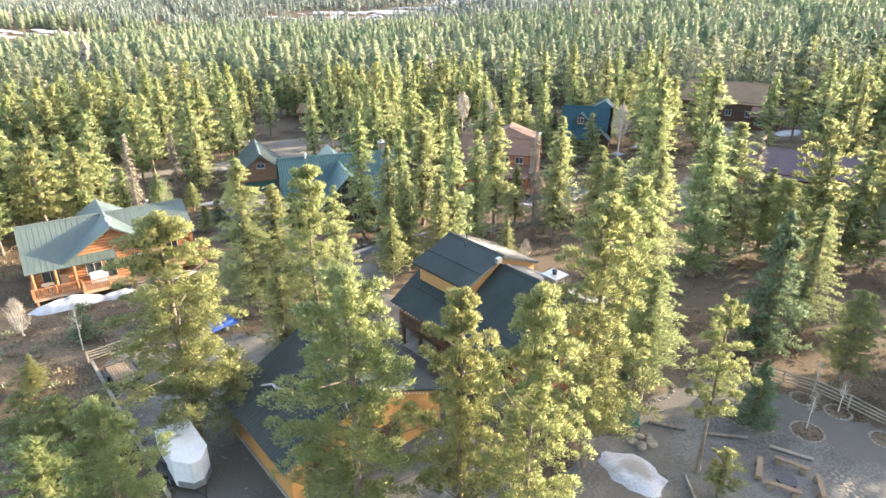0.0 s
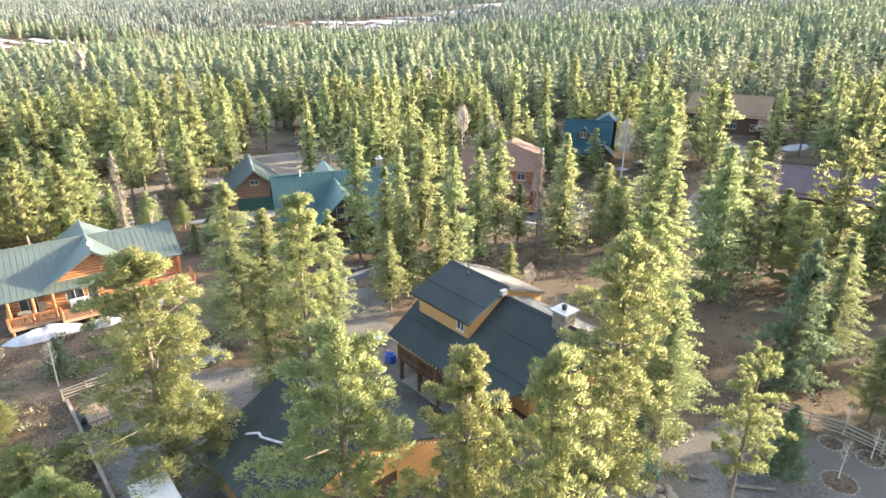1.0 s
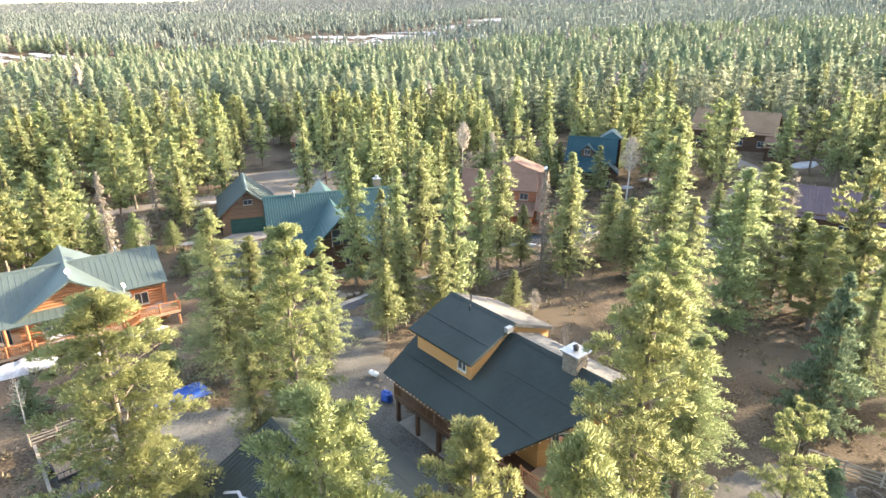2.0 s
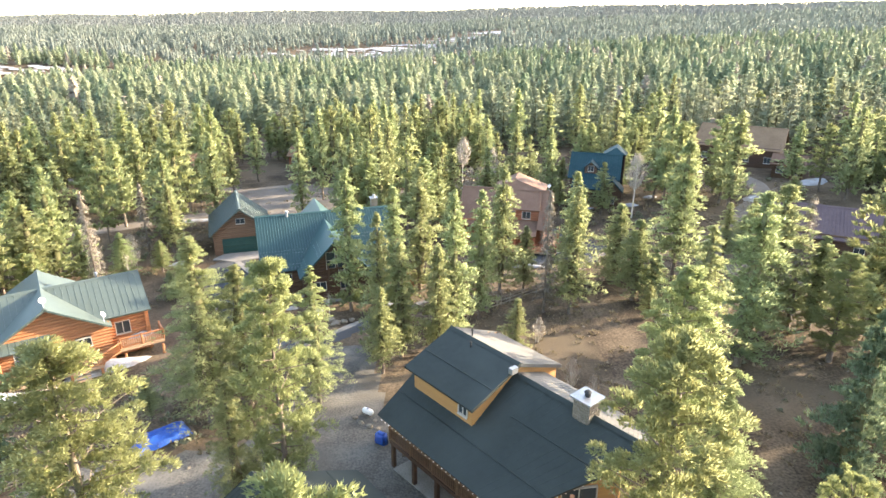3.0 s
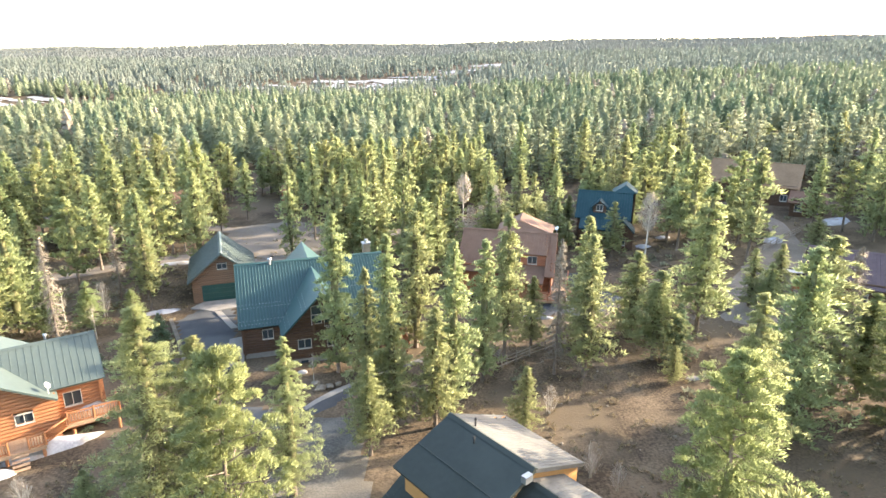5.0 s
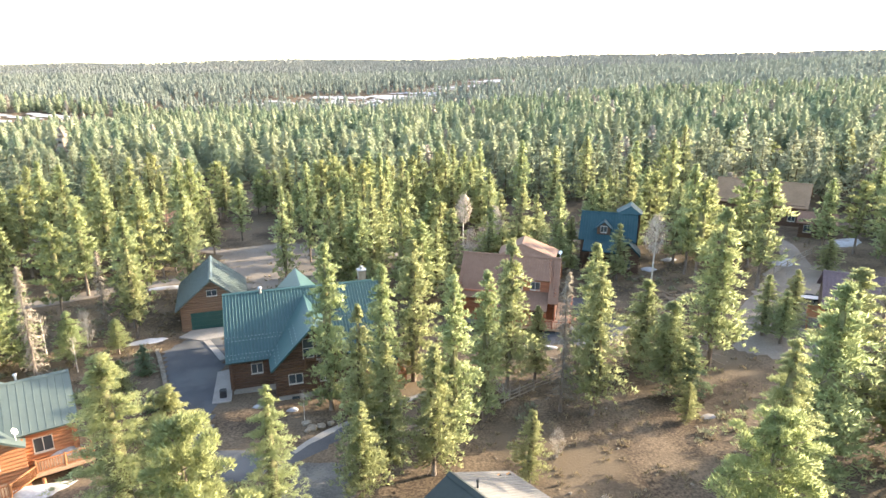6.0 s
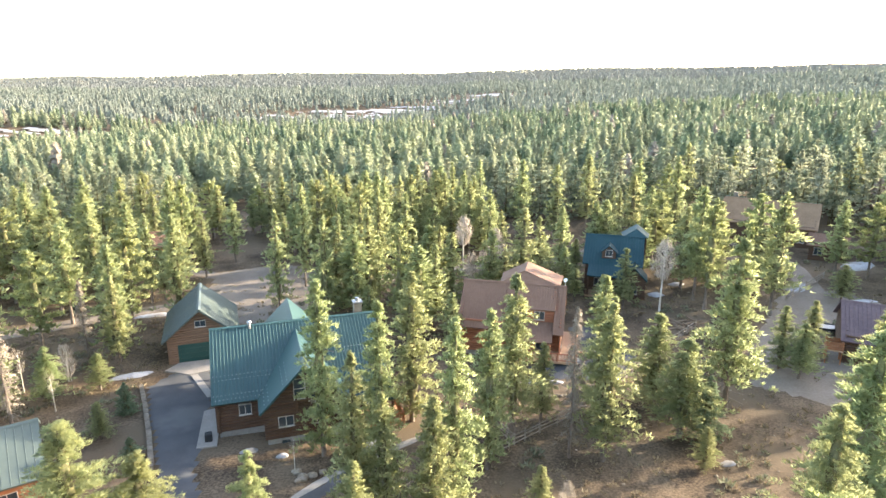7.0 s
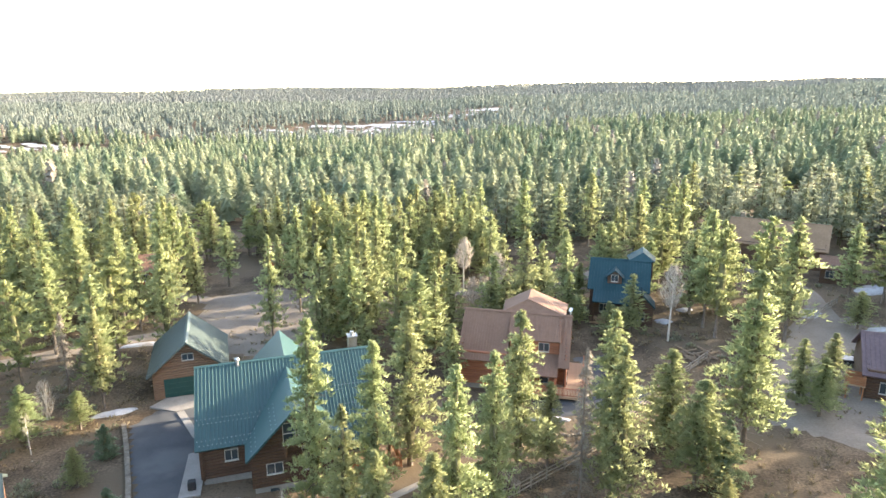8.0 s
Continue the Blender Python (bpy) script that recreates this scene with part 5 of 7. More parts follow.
def snow_pile(x, y, w, d, hgt, turn=0, label="patch of old melting snow on the ground", z=None, cat="snow patch"):
    """A low lump of snow with an uneven edge."""
    bm = bmesh.new()
    n, rings = 26, 6
    rows = []
    for i in range(rings + 1):
        f = i / rings
        row = []
        for k in range(n):
            a = k * math.tau / n
            e = 1 + 0.28 * noise.noise((math.cos(a) * 1.3 + x, math.sin(a) * 1.3 + y, 1)) + 0.15 * noise.noise((math.cos(a) * 4 + x, math.sin(a) * 4, y))
            px, py = w / 2 * f * e * math.cos(a), d / 2 * f * e * math.sin(a)
            q = Matrix.Rotation(radians(turn), 4, "Z") @ Vector((px, py, 0))
            g = ground_z(x + q.x, y + q.y) if z is None else z
            row.append(bm.verts.new((x + q.x, y + q.y, g + hgt * (1 - f ** 2.2) * (1 + 0.35 * noise.noise((q.x, q.y, 3))) - (0.05 if i == rings else -0.01))))
        rows.append(row)
    for r0, r1 in zip(rows, rows[1:]):
        for k in range(n):
            bm.faces.new((r0[k], r1[k], r1[(k + 1) % n], r0[(k + 1) % n]))
    bmesh.ops.remove_doubles(bm, verts=rows[0], dist=0.02)
    tagged(part("snow_patch", bm, SNOW, smooth=True), label, cat)


def log_house():
    """The log house with the green cross gable."""
    h = tagged(empty("log_house", -34.1, 57.6, 0, 34.8), "orange log house with green metal cross-gable roof and railed deck", "house")
    G = METAL_GREEN
    RZ = 6.0
    roof(h, ((-7.5, -5.3, 3.1), (0, -5.3, 3.1), (0, 0, RZ), (-7.5, 0, RZ)), G, label="green ribbed metal roof slope", rise=0.02, wide=0.02)
    roof(h, ((0, -4.1, 3.75), (7.6, -4.1, 3.75), (7.6, 0, RZ), (0, 0, RZ)), G, rise=0.02, wide=0.02)
    roof(h, ((7.6, 4.1, 3.75), (-7.5, 4.1, 3.75), (-7.5, 0, RZ), (7.6, 0, RZ)), G)
    # cross gable
    roof(h, ((-4.4, -5.0, 3.35), (-4.4, 5.0, 3.35), (0, 5.0, RZ + 0.06), (0, -5.0, RZ + 0.06)), G, ribs=False)
    roof(h, ((4.4, 5.0, 3.35), (4.4, -5.0, 3.35), (0, -5.0, RZ + 0.06), (0, 5.0, RZ + 0.06)), G, ribs=False)
    ridge_cap(h, (0, -5, RZ + 0.08), (0, 5, RZ + 0.08), G)
    ridge_cap(h, (-7.5, 0, RZ + 0.02), (7.6, 0, RZ + 0.02), G)
    W = LOG_ORANGE
    w, b = log_wall(h, (-4.0, -4.2), (4.0, -4.2), -0.4, 3.45, W, peak=(4.0, 5.75), out=0.25, holes=((1.3, 2.7, 1.55, 2.65), (3.0, 3.85, 0.7, 2.75), (5.6, 6.75, 1.75, 2.55)))
    window(h, b, 1.3, 2.7, 1.55, 2.65)
    window(h, b, 5.6, 6.75, 1.75, 2.55)
    window(h, b, 3.0, 3.85, 0.72, 2.75, 0)
    log_wall(h, (4.0, -4.2), (4.0, -3.0), -0.4, 3.4, W)
    w, b = log_wall(h, (4.0, -3.0), (7.2, -3.0), -0.4, 3.7, W, out=0.25, holes=((0.7, 1.9, 1.6, 2.8),))
    window(h, b, 0.7, 1.9, 1.6, 2.8)
    log_wall(h, (7.2, -3.0), (7.2, 3.6), -0.4, 3.8, W, peak=(3.3, 5.8), out=0.25)
    log_wall(h, (7.2, 3.6), (-7.1, 3.6), -0.4, 3.8, W)
    log_wall(h, (-7.1, 3.6), (-7.1, -3.2), -0.4, 3.8, W, peak=(3.3, 5.8), out=0.25)
    w, b = log_wall(h, (-7.1, -3.2), (-4.0, -3.2), -0.4, 4.0, W, holes=((0.8, 2.2, 0.75, 2.7),))
    window(h, b, 0.8, 2.2, 0.75, 2.7)
    # porch and deck
    Z = 0.7
    deck_floor(h, -7.3, -3.4, -5.6, -3.35, Z)
    deck_floor(h, -3.4, 3.2, -6.3, -4.35, Z)
    deck_floor(h, 4.6, 8.2, -4.9, -3.15, Z + 0.3)
    railing(h, (-7.3, -5.5), (-3.5, -5.5), Z, W)
    railing(h, (-7.2, -5.5), (-7.2, -3.4), Z, W)
    railing(h, (-3.3, -6.2), (1.0, -6.2), Z, W)
    railing(h, (-3.35, -5.6), (-3.35, -6.2), Z, W)
    railing(h, (2.2, -6.2), (3.2, -6.2), Z, W)
    railing(h, (3.15, -6.2), (4.7, -4.8), Z, W)
    railing(h, (4.7, -4.8), (8.15, -4.8), Z + 0.3, W)
    railing(h, (8.15, -4.8), (8.15, -3.2), Z + 0.3, W)
    posts(h, ((-7.0, -5.2), (-5.2, -5.2), (-3.7, -5.2)), Z, 3.05, W, 0.14)
    posts(h, ((-7.1, -5.4), (-5.2, -5.4), (-3.2, -6.1), (0.8, -6.1), (3.0, -6.1), (5.0, -4.7), (8.0, -4.7)), -0.5, 0.45, W, 0.12)
    bm = bmesh.new()
    for k in range(4):
        box(bm, 1.1, 2.1, -6.35 - 0.28 * (k + 1), -6.33 - 0.28 * k, Z - 0.18 * (k + 1) - 0.04, Z - 0.18 * (k + 1))
    part("steps", bm, DECK_WOOD, h)
    dish(h, 0, -4.6, RZ + 0.1, 20)
    dish(h, 3.9, -4.4, 3.75, 60)
    flue(h, 4.3, 0.6, 5.75, 0.5)
    return h


def teal_house():
    """The large log house with the teal roof, its garage beside it."""
    h = tagged(empty("log_house", -21.5, 76.9, 0, 18.3), "large dark log house with teal ribbed roof and steep gable", "house")
    T, W = METAL_TEAL, LOG_BROWN
    RZ = 6.5
    roof(h, ((0, -6.4, 2.0), (7.8, -6.4, 2.0), (7.8, 0, RZ), (0, 0, RZ)), T, rib=0.3, rise=0.055, wide=0.06, label="teal ribbed metal roof slope")
    roof(h, ((7.8, -5.6, 2.56), (15.6, -5.6, 2.56), (15.6, 0, RZ), (7.8, 0, RZ)), T, rib=0.3, rise=0.055, wide=0.06)
    roof(h, ((10.9, -8.6, 1.3), (15.6, -8.6, 1.3), (15.6, -5.5, 2.62), (10.9, -5.5, 2.62)), T, rib=0.3, rise=0.055, wide=0.06, label="lower porch roof of ribbed metal")
    roof(h, ((15.6, 6.4, 2.0), (0, 6.4, 2.0), (0, 0, RZ), (15.6, 0, RZ)), T, rib=0.3, rise=0.055, wide=0.06)
    ridge_cap(h, (0, 0, RZ + 0.03), (15.6, 0, RZ + 0.03), T)
    # steep cross gable, front and back
    GZ, gx = 5.95, 7.75
    roof(h, ((gx - 3.95, -9.2, 1.95), (gx - 3.95, -4.0, 1.95), (gx, -0.6, GZ), (gx, -9.2, GZ)), T, ribs=False)
    roof(h, ((gx + 3.95, -4.0, 1.95), (gx + 3.95, -9.2, 1.95), (gx, -9.2, GZ), (gx, -0.6, GZ)), T, ribs=False)
    roof(h, ((gx - 3.95, 3.0, 1.95), (gx - 3.95, 8.6, 1.95), (gx, 8.6, GZ), (gx, 0.6, GZ)), T, ribs=False)
    roof(h, ((gx + 3.95, 8.6, 1.95), (gx + 3.95, 3.0, 1.95), (gx, 0.6, GZ), (gx, 8.6, GZ)), T, ribs=False)
    # snow guards: two double rows
    bm = bmesh.new()
    for y in (-4.2, -4.55, -5.75, -6.1):
        for k in range(46):
            x = 0.2 + k * 0.33 + (0.16 if y in (-4.55, -6.1) else 0)
            z = RZ + y * 0.703
            if x < gx - 0.3 + y * 0.55 + 1.2:
                box(bm, x - 0.035, x + 0.035, y - 0.05, y + 0.05, z + 0.01, z + 0.07)
            elif x > gx + 0.3 - y * 0.62 and x < 15.5:
                box(bm, x - 0.035, x + 0.035, y + 1.15, y + 1.25, z + 0.82, z + 0.88)
    for y in (-5.0, -5.7, -6.4, -7.1, -7.8, -8.5):
        for dx in (-1.5, -1.85, -3.1, -3.45):
            z = GZ + dx * 1.013
            box(bm, gx + dx - 0.04, gx + dx + 0.04, y - 0.04, y + 0.04, z + 0.01, z + 0.07)
    part("snow_guards", bm, STEEL, h, "rows of small pale snow guards")["kind"] = "stuff"
    B = -1.0
    w, b = log_wall(h, (0.5, -5.7), (gx - 3.2, -5.7), B, 2.1, W, out=0.25, holes=((1.68, 2.75, 0.4, 1.42),))
    window(h, b, 1.68, 2.75, 0.4, 1.42)
    w, b = log_wall(h, (gx - 3.3, -8.3), (gx + 3.3, -8.3), B, 2.2, W, peak=(3.3, 5.4), out=0.25, holes=((0.9, 2.2, 0.1, 1.1), (2.3, 3.3, 2.5, 4.4), (3.7, 4.7, 0.0, 2.0), (3.5, 4.6, 2.2, 4.2)))
    window(h, b, 0.9, 2.2, 0.1, 1.1)
    window(h, b, 2.3, 3.3, 2.5, 4.4, 0, cross=1)
    window(h, b, 3.5, 4.6, 2.2, 4.2, 0, cross=1)
    window(h, b, 3.7, 4.7, 0.0, 2.0)
    log_wall(h, (gx - 3.3, -5.7), (gx - 3.3, -8.3), B, 2.1, W)
    log_wall(h, (gx + 3.3, -8.3), (gx + 3.3, -5.2), B, 2.2, W)
    w, b = log_wall(h, (gx + 3.3, -5.2), (15.1, -5.2), B, 2.6, W, holes=((0.8, 2.0, 0.0, 1.7), (2.6, 3.6, -0.8, 1.5)))
    window(h, b, 0.8, 2.0, 0.0, 1.7)
    window(h, b, 2.6, 3.6, -0.8, 1.5)
    log_wall(h, (15.1, -5.2), (15.1, 5.7), B, 2.4, W, peak=(5.2, 6.2), out=0.25)
    log_wall(h, (15.1, 5.7), (0.5, 5.7), B, 2.3, W)
    log_wall(h, (0.5, 5.7), (0.5, -5.7), B, 2.2, W, peak=(5.7, 6.2), out=0.25)
    log_wall(h, (gx + 3.3, 8.0), (gx - 3.3, 8.0), B, 2.2, W, peak=(3.3, 5.4))
    plinth(h, 0.45, gx - 3.2, -5.75, -5.3, -2.8, -1.0)
    plinth(h, gx - 3.35, gx + 3.35, -8.35, -5.8, -2.8, -1.0)
    plinth(h, gx + 3.36, 15.15, -5.25, 5.75, -2.8, -1.0)
    plinth(h, 0.45, gx + 3.3, -5.25, 5.75, -2.8, -1.0)
    bm = bmesh.new()
    box(bm, gx - 2.2, gx - 1.5, -8.42, -8.36, -1.9, -1.2)
    part("basement_window", bm, GLASS, h)
    # small balcony and right-hand porch
    deck_floor(h, gx - 0.9, gx + 2.4, -9.3, -8.45, 1.9, DARK_WOOD)
    railing(h, (gx - 0.9, -9.25), (gx + 2.4, -9.25), 1.9, W)
    railing(h, (gx - 0.85, -9.25), (gx - 0.85, -8.5), 1.9, W)
    deck_floor(h, 11.2, 16.4, -8.9, -5.35, -1.1, DECK_WOOD)
    railing(h, (11.2, -8.8), (16.3, -8.8), -1.1, LOG_ORANGE)
    railing(h, (16.3, -8.8), (16.3, -5.4), -1.1, LOG_ORANGE)
    posts(h, ((11.4, -8.4), (13.4, -8.4), (15.4, -8.4)), -1.1, 1.2, W, 0.13)
    posts(h, ((11.4, -8.6), (13.4, -8.6), (16.2, -8.6), (16.2, -5.6)), -2.6, -1.36, W, 0.12)
    flue(h, 3.6, -0.25, 6.3, 0.6, 0.13)
    bm = bmesh.new()
    box(bm, 13.7, 14.5, 0.5, 1.3, 5.2, 7.4)
    stack = part("chimney", bm, STONE, h, "pale stone chimney with metal cap")
    bm = bmesh.new()
    box(bm, 13.62, 14.58, 0.42, 1.38, 7.401, 7.5)
    tube(bm, (14.1, 0.9, 7.5), (14.1, 0.9, 7.85), 0.2, 0.2, 10)
    part("chimney_cap", bm, STEEL, stack)
    return h


def teal_garage():
    h = tagged(empty("garage", -27.4, 89.2, -2.35, 20), "brown log garage with green metal roof and green door", "garage")
    G, W = METAL_GREEN, LOG_TAN
    roof(h, ((-4.2, 9.6, 3.0), (-4.2, -0.9, 3.0), (0, -0.9, 6.5), (0, 9.6, 6.5)), G, rib=0.3, label="green ribbed metal roof slope")
    roof(h, ((4.2, -0.9, 3.0), (4.2, 9.6, 3.0), (0, 9.6, 6.5), (0, -0.9, 6.5)), G, rib=0.3)
    ridge_cap(h, (0, -0.9, 6.52), (0, 9.6, 6.52), G)
    w, b = log_wall(h, (-3.6, 0), (3.6, 0), 0, 3.3, W, peak=(3.6, 6.2), holes=((1.0, 6.0, 0, 2.3), (3.0, 4.2, 4.2, 4.95)))
    window(h, b, 3.0, 4.2, 4.2, 4.95)
    log_wall(h, (3.6, 0), (3.6, 9), 0, 3.3, W)
    log_wall(h, (3.6, 9), (-3.6, 9), 0, 3.3, W, peak=(3.6, 6.2))
    log_wall(h, (-3.6, 9), (-3.6, 0), 0, 3.3, W)
    bm = bmesh.new()
    for k in range(4):
        box(bm, -2.6, 2.4, -0.02, 0.04, 0.01 + k * 0.57, 0.56 + k * 0.57)
    part("garage_door", bm, GREEN_DOOR, h, "dark green sectional garage door")


def red_house():
    h = tagged(empty("house", 3.03, 95.8, -2.0, -13.5), "red-stained log house with tan metal roof, dormer and porch", "house")
    T, W = METAL_TAN, LOG_RED
    z0 = 2.0
    RZ = 5.5 + z0

    def rz(y):
        return RZ - abs(y) * 0.80
    roof(h, ((0, -5.2, rz(5.2)), (5.6, -5.2, rz(5.2)), (5.6, 0, RZ), (0, 0, RZ)), T, rib=0.3, label="tan ribbed metal roof slope")
    roof(h, ((11.2, -5.2, rz(5.2)), (12.4, -5.2, rz(5.2)), (12.4, 0, RZ), (11.2, 0, RZ)), T, rib=0.3)
    roof(h, ((12.4, 5.2, rz(5.2)), (0, 5.2, rz(5.2)), (0, 0, RZ), (12.4, 0, RZ)), T, rib=0.3)
    roof(h, ((5.5, -3.3, 3.5 + z0), (11.3, -3.3, 3.5 + z0), (11.3, 0.02, RZ + 0.04), (5.5, 0.02, RZ + 0.04)), T, rib=0.3)
    roof(h, ((5.4, -6.3, 0.75 + z0), (11.2, -6.3, 0.75 + z0), (11.2, -3.0, 1.95 + z0), (5.4, -3.0, 1.95 + z0)), T, rib=0.3, label="tan porch roof")
    ridge_cap(h, (0, 0, RZ + 0.06), (12.4, 0, RZ + 0.06), T)
    # tall hipped roof rising behind the ridge
    A, B = (7.2, 1.7, RZ + 1.15), (7.2, 5.9, RZ + 1.15)
    roof(h, ((4.4, 0.15, RZ - 0.1), (11.6, 0.15, RZ - 0.1), A, (7.18, 1.7, RZ + 1.15)), T, rib=0.4, rise=0.015)
    roof(h, ((4.0, 5.9, RZ - 0.55), (4.4, 0.15, RZ - 0.1), A, B), T, ribs=False)
    roof(h, ((11.6, 0.15, RZ - 0.1), (11.8, 5.9, RZ - 0.55), B, A), T, ribs=False)
    log_wall(h, (11.2, 5.5), (4.5, 5.5), 0.2, RZ - 0.7, W, peak=(4.0, RZ + 0.85))
    log_wall(h, (4.5, 5.5), (4.5, 0.6), 3.9, RZ - 0.5, W)
    log_wall(h, (11.2, 0.6), (11.2, 5.5), 3.9, RZ - 0.6, W)
    w, b = log_wall(h, (5.7, -2.9), (11.1, -2.9), 1.7 + z0, 3.6 + z0, W, holes=((1.1, 2.3, 2.15 + z0, 3.2 + z0), (3.2, 4.4, 2.15 + z0, 3.2 + z0)))
    window(h, b, 1.1, 2.3, 2.15 + z0, 3.2 + z0)
    window(h, b, 3.2, 4.4, 2.15 + z0, 3.2 + z0)
    log_wall(h, (11.1, -2.9), (11.1, 0), 1.7 + z0, 3.6 + z0, W, sloped=(3.6 + z0, RZ))
    log_wall(h, (0.4, -4.4), (5.6, -4.4), 0.2, 4.0, W)
    w, b = log_wall(h, (5.6, -3.6), (12.0, -3.6), 0.6, 1.7 + z0, W, holes=((1.0, 2.2, 1.3, 2.6), (3.6, 4.6, 0.7, 2.8)))
    window(h, b, 1.0, 2.2, 1.3, 2.6)
    window(h, b, 3.6, 4.6, 0.7, 2.8, 0)
    log_wall(h, (12.0, -4.4), (12.0, 4.4), 0.2, 4.0, W, peak=(4.4, RZ - 0.3), holes=((1.6, 2.8, 0.8, 2.8),))
    window(h, pose(12.0, -4.4, 0, 0, 0, 90), 1.6, 2.8, 0.8, 2.8)
    log_wall(h, (12.0, 4.4), (0.4, 4.4), 0.2, 4.0, W)
    log_wall(h, (0.4, 4.4), (0.4, -4.4), 0.2, 4.0, W, peak=(4.4, RZ - 0.3))
    plinth(h, 0.4, 12.0, -4.4, 4.4, -0.8, 0.2)
    deck_floor(h, 5.6, 14.0, -6.6, -3.75, 0.75)
    deck_floor(h, 12.2, 14.0, -3.7, 2.6, 0.75, along="y")
    railing(h, (5.6, -6.5), (14.0, -6.5), 0.75, W)
    railing(h, (13.95, -6.5), (13.95, -2.6), 0.75, W)
    railing(h, (13.95, -1.4), (13.95, 2.6), 0.75, W)
    posts(h, ((5.8, -6.1), (8.4, -6.1), (11.0, -6.1)), 0.76, 2.7, W, 0.13)
    posts(h, ((5.8, -6.4), (8.4, -6.4), (11.0, -6.4), (13.8, -6.4), (13.8, -2), (13.8, 2.4)), -0.6, 0.48, W, 0.12)
    bm = bmesh.new()
    for k in range(4):
        box(bm, 14.05 + 0.28 * k, 14.33 + 0.28 * k, -2.6, -1.4, 0.75 - 0.18 * (k + 1) - 0.04, 0.75 - 0.18 * (k + 1))
    part("steps", bm, W, h)
    dish(h, 12.2, 0.1, RZ + 0.15, -30)


def plain_house(name, x, y, z, angle, length, half, wall, rise, roof_mat, log_mat, label, dormer=False, cat="house", rib=0.4, chimney=None, hip=0.0):
    """A gabled log house seen from afar, its long side to -y."""
    h = tagged(empty(name, x, y, z, angle), label, cat)
    e, o = half + 0.6, 0.5
    pitch = rise / e
    roof(h, ((-o, -e, wall), (length + o, -e, wall), (length + o - hip, 0, wall + rise), (-o + hip, 0, wall + rise)), roof_mat, rib=rib)
    roof(h, ((length + o, e, wall), (-o, e, wall), (-o + hip, 0, wall + rise), (length + o - hip, 0, wall + rise)), roof_mat, rib=rib)
    ridge_cap(h, (-o + hip, 0, wall + rise + 0.02), (length + o - hip, 0, wall + rise + 0.02), roof_mat)
    if hip:
        roof(h, ((-o, e, wall), (-o, -e, wall), (-o + hip, -0.02, wall + rise), (-o + hip, 0.02, wall + rise)), roof_mat, rib=rib)
        roof(h, ((length + o, -e, wall), (length + o, e, wall), (length + o - hip, 0.02, wall + rise), (length + o - hip, -0.02, wall + rise)), roof_mat, rib=rib)
    n = max(2, int(length / 3.2))
    holes = tuple((length * (k + 0.5) / n - 0.6, length * (k + 0.5) / n + 0.6, 1.0, 2.2) for k in range(n))
    w, b = log_wall(h, (0, -half), (length, -half), -0.5, wall + 0.3, log_mat, holes=holes)
    for a, c, d, f in holes:
        window(h, b, a, c, d, f)
    log_wall(h, (length, -half), (length, half), -0.5, wall + 0.3, log_mat, peak=None if hip else (half, wall + rise - 0.3))
    log_wall(h, (length, half), (0, half), -0.5, wall + 0.3, log_mat)
    log_wall(h, (0, half), (0, -half), -0.5, wall + 0.3, log_mat, peak=None if hip else (half, wall + rise - 0.3))
    if dormer:
        for dx in dormer:
            zb, zt, yb = wall + 0.25 * rise, wall + 0.78 * rise, -e * 0.78
            roof(h, ((dx - 1.3, yb - 0.3, zt - 1.1), (dx - 1.3, -e * 0.45, zt - 1.1), (dx, -e * 0.2, zt), (dx, yb - 0.3, zt)), roof_mat, 0.1, ribs=False)
            roof(h, ((dx + 1.3, -e * 0.45, zt - 1.1), (dx + 1.3, yb - 0.3, zt - 1.1), (dx, yb - 0.3, zt), (dx, -e * 0.2, zt)), roof_mat, 0.1, ribs=False)
            w, b = log_wall(h, (dx - 1.0, yb), (dx + 1.0, yb), zb - 0.1, zt - 0.9, log_mat, peak=(1.0, zt - 0.15), course=0.2, holes=((0.5, 1.5, zb + 0.2, zt - 0.7),))
            window(h, b, 0.5, 1.5, zb + 0.2, zt - 0.7)
    if chimney:
        bm = bmesh.new()
        box(bm, chimney - 0.4, chimney + 0.4, 0.2, 1.0, wall + rise - 1.2, wall + rise + 0.9)
        part("chimney", bm, STONE, h)
    return h


